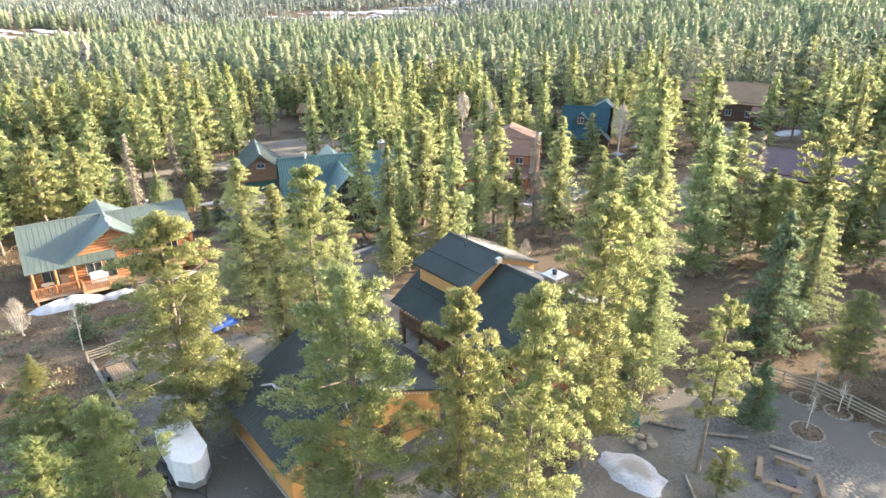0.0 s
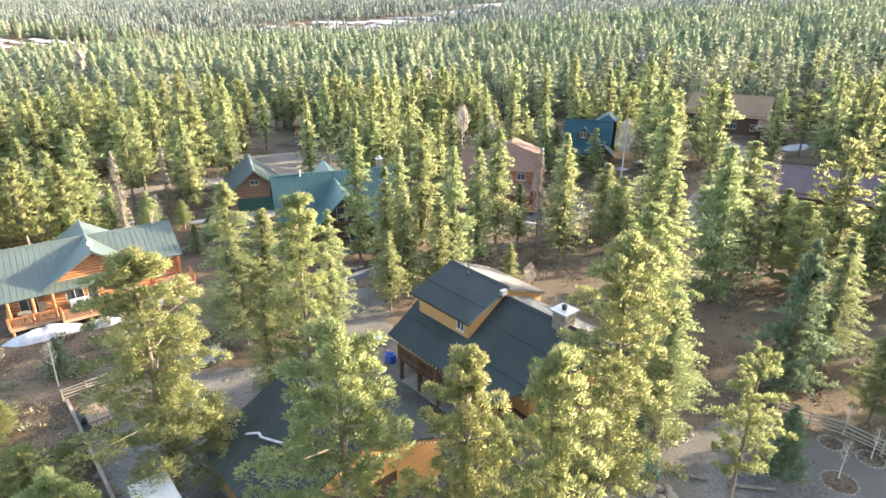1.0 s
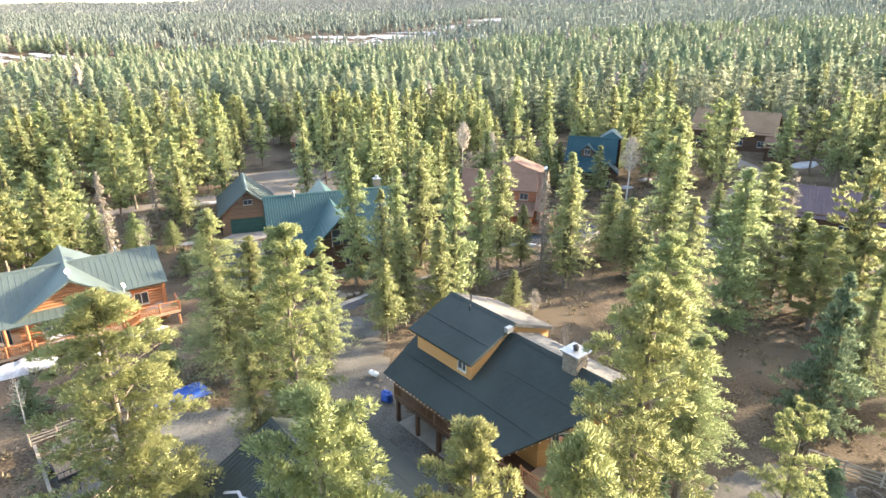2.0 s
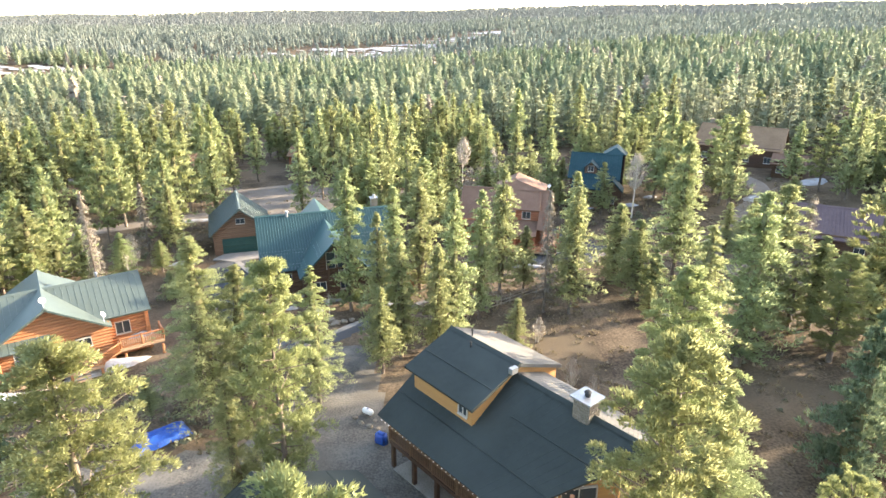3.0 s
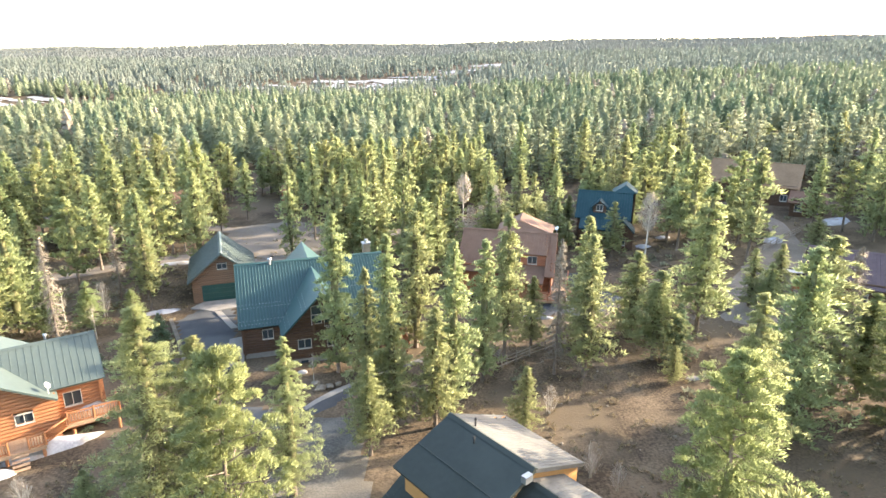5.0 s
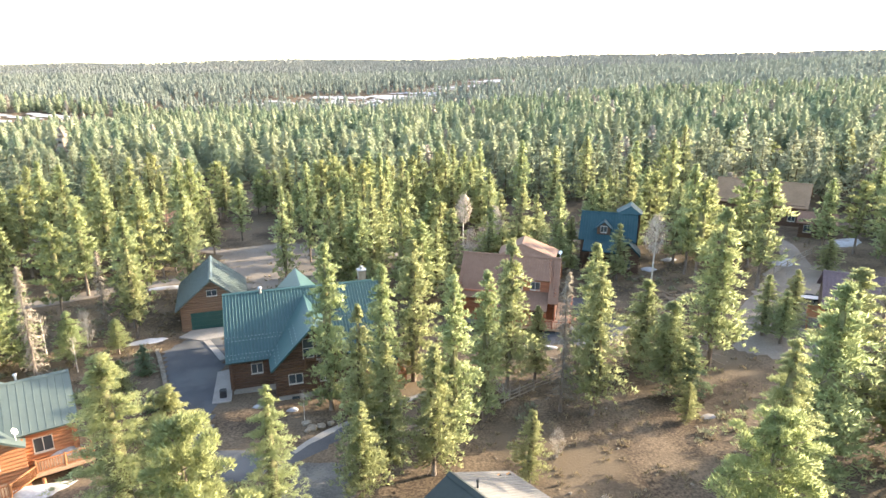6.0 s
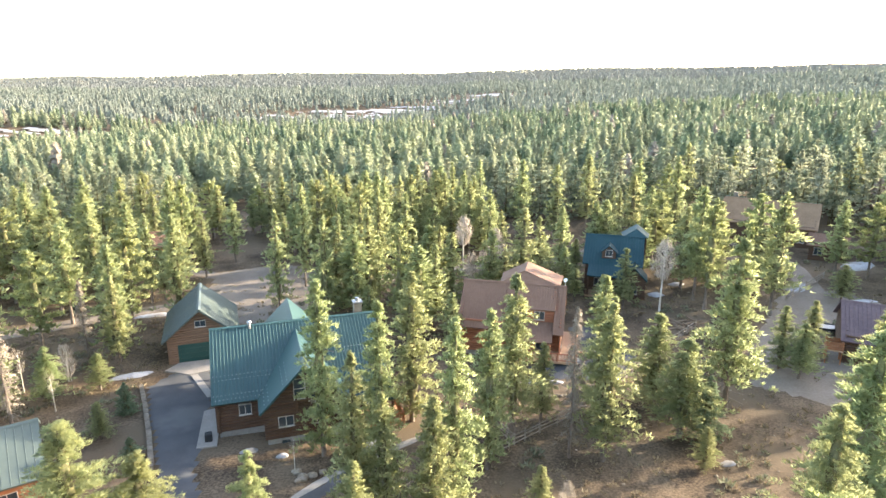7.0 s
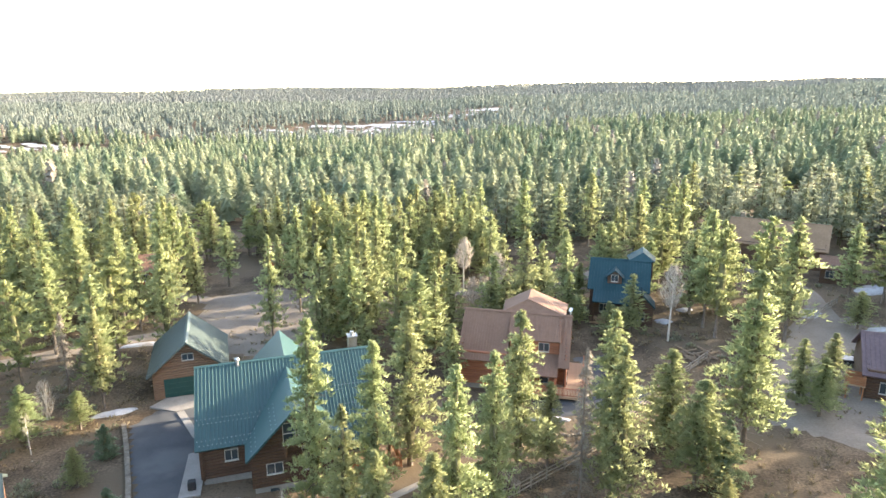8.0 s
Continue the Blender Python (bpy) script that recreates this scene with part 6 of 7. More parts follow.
dark_house()
dark_garage()
log_house()
teal_house()
teal_garage()
red_house()
def blue_house():
    h = plain_house("log_house", 22.9, 115.0, -1.2, -17.4, 7.6, 3.6, 4.4, 3.6, METAL_BLUE, LOG_BROWN, "dark log cabin with blue metal roof, gabled dormer and porch", dormer=(3.2,))
    K = METAL_BLUE
    # porch along the front, a small gable at its end
    roof(h, ((0.4, -6.6, 3.3), (5.4, -6.6, 3.3), (5.4, -4.1, 4.45), (0.4, -4.1, 4.45)), K, rib=0.4, label="blue porch roof")
    roof(h, ((5.0, -6.9, 3.2), (5.0, -3.6, 3.2), (6.9, -2.6, 5.1), (6.9, -6.9, 5.1)), K, ribs=False)
    roof(h, ((8.8, -3.6, 3.2), (8.8, -6.9, 3.2), (6.9, -6.9, 5.1), (6.9, -2.6, 5.1)), K, ribs=False)
    w, b = log_wall(h, (5.3, -6.2), (8.5, -6.2), -0.6, 3.3, LOG_BROWN, peak=(1.6, 4.8), holes=((1.0, 2.2, 1.0, 2.2),))
    window(h, b, 1.0, 2.2, 1.0, 2.2)
    log_wall(h, (8.5, -6.2), (8.5, -3.7), -0.6, 3.2, LOG_BROWN)
    log_wall(h, (5.3, -3.7), (5.3, -6.2), -0.6, 3.2, LOG_BROWN)
    deck_floor(h, 0.2, 5.15, -6.5, -3.75, 0.3)
    railing(h, (0.3, -6.4), (5.1, -6.4), 0.3, LOG_BROWN)
    posts(h, ((0.6, -6.3), (2.8, -6.3), (5.0, -6.3)), -0.6, 3.25, LOG_BROWN, 0.12)
    # tall hipped gable behind the ridge
    A, B = (6.9, 1.5, 8.9), (6.9, 5.4, 8.9)
    roof(h, ((5.0, 0.2, 7.9), (8.6, 0.2, 7.9), A, (6.88, 1.5, 8.9)), K, ribs=False)
    roof(h, ((4.6, 5.4, 7.4), (5.0, 0.2, 7.9), A, B), K, ribs=False)
    roof(h, ((8.6, 0.2, 7.9), (8.9, 5.4, 7.4), B, A), K, ribs=False)
    log_wall(h, (8.4, 5.0), (5.1, 5.0), -0.5, 7.3, LOG_BROWN, peak=(1.6, 8.6))
    log_wall(h, (5.1, 5.0), (5.1, 3.5), 4.4, 7.4, LOG_BROWN)
    log_wall(h, (8.4, 3.5), (8.4, 5.0), 4.4, 7.3, LOG_BROWN)


blue_house()
plain_house("house", 56.0, 141.5, 0.9, -33, 15.5, 6.0, 3.6, 3.6, METAL_BROWN, LOG_BROWN, "long house with brown metal roof among trees", chimney=1.5)
plain_house("cabin", -54.0, 132.5, -2.3, 20, 6.5, 3.2, 2.8, 2.2, METAL_TAN, LOG_RED, "small reddish log cabin half hidden by trees", cat="cabin")
plain_house("cabin", 5.5, 182.0, -2.2, -25, 9.0, 3.6, 2.8, 2.6, METAL_GREY, LOG_BROWN, "far cabin with grey metal roof among trees", cat="cabin")
plain_house("cabin", -33.5, 147.0, -2.3, -10, 5.0, 2.5, 2.4, 1.6, METAL_BROWN, LOG_RED, "small reddish cabin behind the trees", cat="cabin")
plain_house("cabin", -77.0, 170.0, -2.3, 10, 8.0, 3.5, 3.2, 2.6, METAL_BLUE, LOG_BROWN, "far cabin with slate-blue roof among trees", cat="cabin")
plain_house("shed", 62.8, 124.0, 0.8, -33, 5.0, 2.4, 2.6, 1.5, METAL_TAN, LOG_BROWN, "small outbuilding with tan metal roof", cat="shed")
plain_house("house", 45.4, 88.2, -0.4, -28, 14.0, 4.5, 2.9, 3.0, METAL_PURPLE, LOG_BROWN, "brown log house with plum metal roof")


# ---- yard things ----
def rounded(bm, x0, x1, y0, y1, z0, z1, r=0.05):
    """A box with softened edges."""
    part_bm = bmesh.new()
    box(part_bm, x0, x1, y0, y1, z0, z1)
    bmesh.ops.bevel(part_bm, geom=part_bm.edges[:], offset=r, segments=2, affect="EDGES")
    me = bpy.data.meshes.new("tmp")
    part_bm.to_mesh(me)
    part_bm.free()
    bm.from_mesh(me)
    bpy.data.meshes.remove(me)


def wheel(thing, x, y, r=0.33, w=0.22):
    bm = bmesh.new()
    tube(bm, (x, y - w / 2, r), (x, y + w / 2, r), r, r, 18)
    bmesh.ops.bevel(bm, geom=[e for e in bm.edges if len(e.link_faces) == 2 and e.calc_face_angle(0) > 1], offset=0.04, segments=2, affect="EDGES")
    tyre = part("wheel", bm, RUBBER, thing)
    bm = bmesh.new()
    tube(bm, (x, y - w / 2 - 0.012, r), (x, y + w / 2 + 0.012, r), r * 0.55, r * 0.55, 14)
    part("rim", bm, STEEL, tyre)


def cargo_trailer():
    t = tagged(empty("cargo_trailer", -15.2, 28.3, 0, -50), "white enclosed cargo trailer with pointed nose on gravel", "trailer")
    bm = bmesh.new()
    out = [(-1.9, -1.0), (1.35, -1.0), (2.25, -0.3), (2.25, 0.3), (1.35, 1.0), (-1.9, 1.0)]
    lo = [bm.verts.new((x, y, 0.55)) for x, y in out]
    hi = [bm.verts.new((x * 0.985, y * 0.97, 2.35)) for x, y in out]
    bm.faces.new(lo[::-1])
    bm.faces.new(hi)
    for k in range(6):
        j = (k + 1) % 6
        bm.faces.new((lo[k], lo[j], hi[j], hi[k]))
    bmesh.ops.bevel(bm, geom=bm.edges[:], offset=0.05, segments=2, affect="EDGES")
    body = part("body", bm, TRAILER_WHITE, t)
    bm = bmesh.new()
    slab(bm, [(x * 1.0, y * 0.99, 2.395) for x, y in out], 0.04)
    part("roof_sheet", bm, TRAILER_WHITE, body, "dull metal roof sheet")
    bm = bmesh.new()
    slab(bm, [(1.5, -0.95, 1.02), (2.31, -0.31, 1.02), (2.31, 0.31, 1.02), (1.5, 0.95, 1.02), (1.46, 0.93, 1.02), (2.27, 0.29, 1.02), (2.27, -0.29, 1.02), (1.46, -0.93, 1.02)], 0.42)
    part("stone_guard", bm, STEEL, body, "chequered metal guard on the nose")
    bm = bmesh.new()
    box(bm, -1.88, -0.2, -1.06, -1.005, 0.7, 1.1)
    box(bm, -0.9, 0.9, -1.22, -1.02, 0.78, 0.86)
    part("mudguard", bm, RUBBER, body)
    for x in (-0.4, 0.4):
        for y in (-1.05, 1.05):
            wheel(t, x, y, 0.32, 0.2)
    bm = bmesh.new()
    beam(bm, (2.1, -0.3, 0.5), (3.2, 0, 0.5), 0.08)
    beam(bm, (2.1, 0.3, 0.5), (3.2, 0, 0.5), 0.08)
    tube(bm, (3.0, 0, 0.02), (3.0, 0, 0.75), 0.04, 0.04, 8)
    part("drawbar", bm, RUBBER, t)


def flat_trailer(x, y, turn, label="low flatbed utility trailer with weathered plank bed", mat=None):
    t = tagged(empty("utility_trailer", x, y, ground_z(x, y), turn), label, "trailer")
    for k in range(9):
        bm = bmesh.new()
        box(bm, -1.5, 1.5, -0.9 + k * 0.2 + 0.008, -0.7 + k * 0.2 - 0.008, 0.52, 0.57)
        part("plank", bm, mat or BENCH_WOOD, t)
    bm = bmesh.new()
    for y0 in (-0.92, 0.86):
        box(bm, -1.55, 1.55, y0, y0 + 0.06, 0.40, 0.66)
    box(bm, -1.55, -1.5, -0.86, 0.86, 0.40, 0.62)
    box(bm, 1.5, 1.55, -0.86, 0.86, 0.40, 0.62)
    beam(bm, (1.5, -0.5, 0.45), (2.6, 0, 0.45), 0.08)
    beam(bm, (1.5, 0.5, 0.45), (2.6, 0, 0.45), 0.08)
    beam(bm, (2.55, 0, 0.45), (2.55, 0, 0.0), 0.06)
    part("frame", bm, RUBBER, t)
    bm = bmesh.new()
    for x0 in (1.5,):
        for k in range(6):
            beam(bm, (x0, -0.86 + k * 0.344, 0.62), (x0, -0.86 + k * 0.344, 1.0), 0.03)
        beam(bm, (x0, -0.86, 1.0), (x0, 0.86, 1.0), 0.04)
    part("front_rail", bm, RUBBER, t)
    for y0 in (-1.04, 1.04):
        wheel(t, -0.3, y0, 0.3, 0.18)
        bm = bmesh.new()
        box(bm, -0.72, 0.12, y0 - 0.12, y0 + 0.12, 0.64, 0.68)
        part("mudguard", bm, RUBBER, t)


def fence(line, label, rails=3, height=1.05, gap=2.4, mat=None, zigzag=0.0, r=0.055):
    """A rail fence: posts in the ground, with round rails between."""
    pts = []
    for (x0, y0), (x1, y1) in zip(line, line[1:]):
        n = max(1, round(math.hypot(x1 - x0, y1 - y0) / gap))
        pts += [(x0 + (x1 - x0) * k / n, y0 + (y1 - y0) * k / n) for k in range(n)]
    pts.append(line[-1])
    f = tagged(new("rail_fence"), label, "fence")
    rg = random.Random(int(line[0][0] * 10))
    for k, (x, y) in enumerate(pts):
        g = ground_z(x, y)
        bm = bmesh.new()
        tube(bm, (x, y, g - 0.3), (x + rg.uniform(-0.04, 0.04), y + rg.uniform(-0.04, 0.04), g + height + rg.uniform(-0.05, 0.1)), 0.075, 0.065, 7)
        part("post", bm, mat or GREY_WOOD, f)
    for (x0, y0), (x1, y1) in zip(pts, pts[1:]):
        for k in range(rails):
            h = height * (k + 0.7) / rails
            bm = bmesh.new()
            tube(bm, (x0, y0, ground_z(x0, y0) + h + rg.uniform(-0.06, 0.06)), (x1, y1, ground_z(x1, y1) + h + rg.uniform(-0.06, 0.06)), r, r * 0.85, 6)
            part("rail", bm, mat or GREY_WOOD, f)


def rock_mesh(seed):
    rg = random.Random(seed)
    bm = bmesh.new()
    bmesh.ops.create_icosphere(bm, subdivisions=2, radius=0.5)
    for v in bm.verts:
        n = noise.noise(v.co * 1.7 + Vector((seed * 3.1, 0, 0)))
        v.co *= 1 + 0.45 * n
        v.co.z *= 0.72
    me = bpy.data.meshes.new("rock")
    bm.to_mesh(me)
    bm.free()
    me.materials.append(STONE)
    return me


ROCKS = [rock_mesh(s) for s in range(5)]


def rock(x, y, d, label="rounded pale boulder on the gravel", z=None, parent=None, k=0):
    g = ground_z(x, y) if z is None else z
    m = Matrix.LocRotScale((x, y, g + 0.2 * d), Euler((0, 0, x * 5 + y)), (d, d * 0.85, d * 0.8))
    ob = link("stone" if parent else "boulder", ROCKS[(k + int(abs(x * 7 + y * 3))) % 5], parent, m=m)
    if not parent:
        tagged(ob, label, "rock")
    return ob


def stone_ring(x, y, r, n, label, d=0.24, squash=1.0):
    """Stones laid in a ring round a young tree."""
    bm = bmesh.new()
    g = ground_z(x, y)
    pts = [(x + r * 0.92 * math.cos(k * math.tau / 18), y + squash * r * 0.92 * math.sin(k * math.tau / 18), g + 0.1) for k in range(18)]
    slab(bm, pts, 0.14)
    ring = tagged(part("stone_ring", bm, EARTH), label, "stone ring")
    for k in range(n):
        a = k * math.tau / n
        rock(x + r * math.cos(a), y + squash * r * math.sin(a), d * (0.8 + 0.4 * ((k * 37) % 10) / 10), parent=ring, k=k)


def stone_row(line, d, label):
    row = None
    for (x0, y0), (x1, y1) in zip(line, line[1:]):
        n = int(math.hypot(x1 - x0, y1 - y0) / (d * 0.85))
        for k in range(n):
            x, y = x0 + (x1 - x0) * k / n, y0 + (y1 - y0) * k / n
            if row is None:
                row = tagged(rock(x, y, d), label, "stone edging")
                row.name = "stone_edging"
                base = row.matrix_basis.inverted()
            else:
                g = ground_z(x, y)
                dd = d * (0.75 + 0.5 * ((k * 37) % 10) / 10)
                m = Matrix.LocRotScale((x, y + 0.08 * math.sin(k * 2.3), g + 0.2 * dd), Euler((0, 0, x * 5)), (dd, dd * 0.85, dd * 0.8))
                link("stone", ROCKS[k % 5], row, m=base @ m)


def ground_log(x0, y0, x1, y1, r, label, mat=None):
    g0, g1 = ground_z(x0, y0), ground_z(x1, y1)
    bm = bmesh.new()
    tube(bm, (x0, y0, g0 + r + 0.05), (x1, y1, g1 + r + 0.05), r, r * 0.85, 10)
    tagged(part("timber", bm, mat or GREY_WOOD, smooth=False), label, "log")


def bench(x, y, turn, label="split-log bench beside the fire pit"):
    b = tagged(empty("log_bench", x, y, ground_z(x, y) + 0.05, turn), label, "bench", "benches round the fire pit")
    bm = bmesh.new()
    rounded(bm, -0.95, 0.95, -0.17, 0.17, 0.36, 0.46, 0.03)
    part("seat", bm, BENCH_WOOD, b)
    for sx in (-0.65, 0.65):
        bm = bmesh.new()
        tube(bm, (sx, -0.2, 0.18), (sx, 0.2, 0.18), 0.18, 0.18, 12)
        part("leg", bm, BENCH_WOOD, b)


def chair(x, y, turn, mat, label):
    """A slatted garden armchair."""
    c = tagged(empty("garden_chair", x, y, ground_z(x, y) + 0.05, turn), label, "chair")
    bm = bmesh.new()
    for k in range(5):
        beam(bm, (-0.26, -0.24 + k * 0.12, 0.36 - k * 0.025), (0.26, -0.24 + k * 0.12, 0.36 - k * 0.025), 0.1, 0.025)
    part("seat", bm, mat, c)
    bm = bmesh.new()
    for k in range(5):
        beam(bm, (-0.22 + k * 0.11, 0.28, 0.28), (-0.26 + k * 0.13, 0.5, 1.0), 0.09, 0.025)
    part("backrest", bm, mat, c)
    for sx in (-0.31, 0.31):
        bm = bmesh.new()
        beam(bm, (sx, -0.3, 0.55), (sx, 0.4, 0.53), 0.12, 0.03)
        part("armrest", bm, mat, c)
        for yy, zz in ((-0.27, 0.55), (0.3, 0.5)):
            bm = bmesh.new()
            beam(bm, (sx, yy, 0), (sx, yy, zz), 0.07, 0.07)
            part("leg", bm, mat, c)


TRAILER_WHITE = material("trailer_white", (0.50, 0.51, 0.52), (0.62, 0.63, 0.64), 0.4, 1.0, 8.0, 0.02)
BENCH_WOOD = material("bench_wood", (0.15, 0.10, 0.062), (0.25, 0.175, 0.11), 0.8, 1.5, 12.0, 0.2, stretch=(0.3, 1, 1))
GREEN_PAINT = material("green_paint", (0.03, 0.10, 0.06), (0.05, 0.14, 0.09), 0.6, 1.5, 12.0, 0.05)
CHAR = material("charred_metal", (0.02, 0.022, 0.026), (0.05, 0.055, 0.06), 0.6, 2.0, 10.0, 0.2)

cargo_trailer()
flat_trailer(-23.6, 37.9, -48)
# timber edge along the drive, fences
for k in range(6):
    f0, f1 = k / 6, (k + 0.985) / 6
    a, b = Vector((-27.0, 39.8)), Vector((-15.4, 26.2))
    p, q = a.lerp(b, f0), a.lerp(b, f1)
    bm = bmesh.new()
    beam(bm, (p.x, p.y, 0.14), (q.x, q.y, 0.14), 0.2, 0.34)
    tagged(part("edging_timber", bm, GREY_WOOD), "squared grey timber edging the gravel drive", "timber", "timbers along the drive")
fence([(-27.4, 40.0), (-25.0, 42.0), (-22.4, 44.0)], "weathered pole fence behind the trailer", 4, 1.0, 1.6)
fence([(23.2, 38.4), (26.5, 36.2), (27.9, 34.4), (29.2, 32.3), (33.0, 29.0)], "weathered split-rail fence at the edge of the court", 4, 1.1, 2.2)
fence([(-6.8, 58.8), (-2.2, 63.4), (2.6, 67.0), (5.9, 69.8), (8.9, 72.3)], "grey split-rail fence below the trees", 3, 1.1, 2.4)
fence([(8.9, 72.3), (14.3, 76.6), (24.0, 87.8), (32.0, 95.3)], "grey split-rail fence along the slope", 3, 1.1, 2.4)
fence([(47.6, 103.2), (53.0, 107.8), (58.1, 112.0)], "grey split-rail fence by the road", 3, 1.1, 2.4)
fence([(6.4, 70.3), (5.4, 72.6), (4.6, 74.8)], "dark pole fence running back from the corner", 4, 1.1, 1.6)

# fire-pit court
for x, y, r, n in ((23.7, 31.9, 1.0, 24), (25.3, 35.4, 0.75, 19), (26.9, 33.9, 0.8, 20), (28.2, 31.1, 0.8, 20)):
    stone_ring(x, y, r, n, "ring of pale stones round a young tree")
bench(18.8, 28.3, 62)
bench(20.9, 28.6, -35)
bench(19.4, 26.7, -30)
bench(21.6, 26.8, 70)
bm = bmesh.new()
for r0, r1, z0, z1 in ((0.52, 0.55, 0.05, 0.26), (0.42, 0.42, 0.06, 0.16)):
    tube(bm, (20.05, 27.45, z0), (20.05, 27.45, z1), r0, r1, 20)
pit = tagged(part("fire_pit", bm, CHAR), "low round dark metal fire pit on gravel", "fire pit")
ground_log(20.5, 30.4, 22.6, 29.2, 0.12, "grey timber lying on the gravel")
ground_log(13.6, 32.8, 15.8, 32.0, 0.12, "dark timber lying on the gravel", BARK)
ground_log(16.9, 31.6, 19.5, 31.2, 0.13, "dark timber lying on the gravel", BARK)
ground_log(14.3, 27.9, 14.2, 25.4, 0.08, "pale pole lying beside a pine")
for x, y, d in ((12.0, 30.9, 0.75), (12.5, 30.4, 0.8), (13.1, 30.7, 0.85), (12.7, 31.3, 0.6), (12.2, 31.6, 0.5), (13.2, 31.4, 0.55)):
    rock(x, y, d)
chair(11.4, 32.0, 30, GREEN_PAINT, "weathered green slatted garden chair on gravel")
chair(12.5, 32.2, -15, GREEN_PAINT, "weathered green slatted garden chair by boulders")
stone_row([(10.3, 33.0), (12.3, 34.2), (14.6, 35.0), (16.3, 35.8), (16.8, 37.2)], 0.3, "row of pale stones edging a planted bed")
stone_row([(18.4, 33.8), (19.2, 32.9), (20.4, 31.8), (21.6, 31.9), (22.2, 32.9)], 0.25, "row of pale stones edging the spruce bed")
patch("planted_bed", [(10.3, 33.0), (12.3, 34.1), (14.6, 34.9), (16.2, 35.7), (16.8, 37.4), (14, 40), (9.5, 37)], EARTH, "dark soil bed under the trees", 0.07, "planted bed", 0.6, 0.1)
for x, y, r in ((23.3, 27.6, 0.8), (23.4, 26.6, 0.8), (23.2, 25.6, 0.7)):
    for k in range(13):
        rock(x + r * math.cos(k * 2.4) * (k / 13) ** 0.5, y + r * math.sin(k * 2.4) * (k / 13) ** 0.5, 0.34, "flat tan stone of a stepping path", ground_z(x, y) - 0.06)
snow_pile(11.2, 28.3, 4.6, 3.0, 0.3, -50, "melting heap of dirty snow on the gravel")

# by the dark house
bm = bmesh.new()
bmesh.ops.create_uvsphere(bm, u_segments=18, v_segments=12, radius=0.36, matrix=Matrix.Rotation(math.pi / 2, 4, "Y"))
for v in bm.verts:
    v.co.x += 0.42 * (1 if v.co.x > 0.02 else -1 if v.co.x < -0.02 else 0)
tank = tagged(empty("propane_tank", -5.5, 48.3, ground_z(-5.5, 48.3), -35), "small white propane tank on short legs beside boulders", "tank")
tank.scale = (0.62, 0.62, 0.62)
part("vessel", bm, WHITE_PAINT, tank, m=Matrix.Translation((0, 0, 0.62)), smooth=True)
for sx in (-0.4, 0.4):
    bm = bmesh.new()
    box(bm, sx - 0.07, sx + 0.07, -0.2, 0.2, 0, 0.34)
    part("leg", bm, CONCRETE, tank)
bm = bmesh.new()
tube(bm, (0, 0, 0.96), (0, 0, 1.08), 0.12, 0.12, 12)
part("valve_cover", bm, STEEL, tank)
for x, y, d in ((-5.9, 47.3, 0.45), (-5.2, 46.9, 0.5), (-4.6, 46.6, 0.4), (-6.4, 47.9, 0.4), (-4.9, 47.6, 0.35)):
    rock(x, y, d, "tan boulder beside the tank")
bm = bmesh.new()
rounded(bm, -0.45, 0.45, -0.28, 0.28, 0.02, 0.98, 0.16)
bmesh.ops.subdivide_edges(bm, edges=bm.edges[:], cuts=3, use_grid_fill=True)
for v in bm.verts:
    f = 0.06 * noise.noise(v.co * 3.5)
    v.co.x *= 1.12 - 0.22 * v.co.z + f
    v.co.y *= 1.12 - 0.22 * v.co.z - f
g = tagged(part("covered_grill", bm, TARP, m=pose(-4.2, 45.0, ground_z(-4.2, 45.0), 0, 0, -30), smooth=True), "grill under a blue tarpaulin cover by the deck", "grill")


def tarp_heap(x, y, turn):
    """A blue tarpaulin thrown over a low stack, in folds."""
    t = tagged(empty("tarpaulin", x, y, ground_z(x, y), turn), "rumpled blue tarpaulin over a low woodpile", "tarpaulin")
    bm = bmesh.new()
    n, m = 26, 16
    grid = []
    for j in range(m + 1):
        row = []
        for i in range(n + 1):
            u, v = i / n * 2 - 1, j / m * 2 - 1
            e = max(0, 1 - max(abs(u), abs(v)) ** 5)
            z = 0.5 * e ** 0.6 + 0.12 * noise.noise((u * 4, v * 3, 1)) * (0.3 + e) + 0.05 * noise.noise((u * 11, v * 9, 4)) + 0.05
            row.append(bm.verts.new((u * (2.0 + 0.15 * noise.noise((v * 3, 0, 2))), v * (0.95 + 0.15 * noise.noise((u * 3, 5, 2))), max(0.03, z))))
        grid.append(row)
    for a, b in zip(grid, grid[1:]):
        for i in range(n):
            bm.faces.new((a[i], a[i + 1], b[i + 1], b[i]))
    part("sheet", bm, TARP, t, smooth=True)
    for k in range(7):
        bm = bmesh.new()
        tube(bm, (-2.1, -0.7 + k * 0.22, 0.12), (2.15, -0.7 + k * 0.22, 0.12), 0.1, 0.09, 8)
        part("log", bm, BARK, t)


tarp_heap(-19.6, 45.4, 42)

# by the orange log house
snow_pile(-34.2, 49.4, 7.0, 2.2, 0.75, 34, "bank of old snow below the deck")
snow_pile(-30.6, 51.4, 4.0, 1.6, 0.5, 34, "bank of old snow below the deck")
snow_pile(-28.4, 55.3, 6.6, 2.2, 0.6, 40, "bank of old snow below the deck")
snow_pile(-27.0, 58.9, 2.4, 1.1, 0.4, 34, "heap of snow on the deck", 1.0)
H1 = Matrix.Translation((-34.1, 57.6, 0)) @ Matrix.Rotation(radians(34.8), 4, "Z")


def at_log_house(x, y):
    return (H1 @ Vector((x, y, 0)))


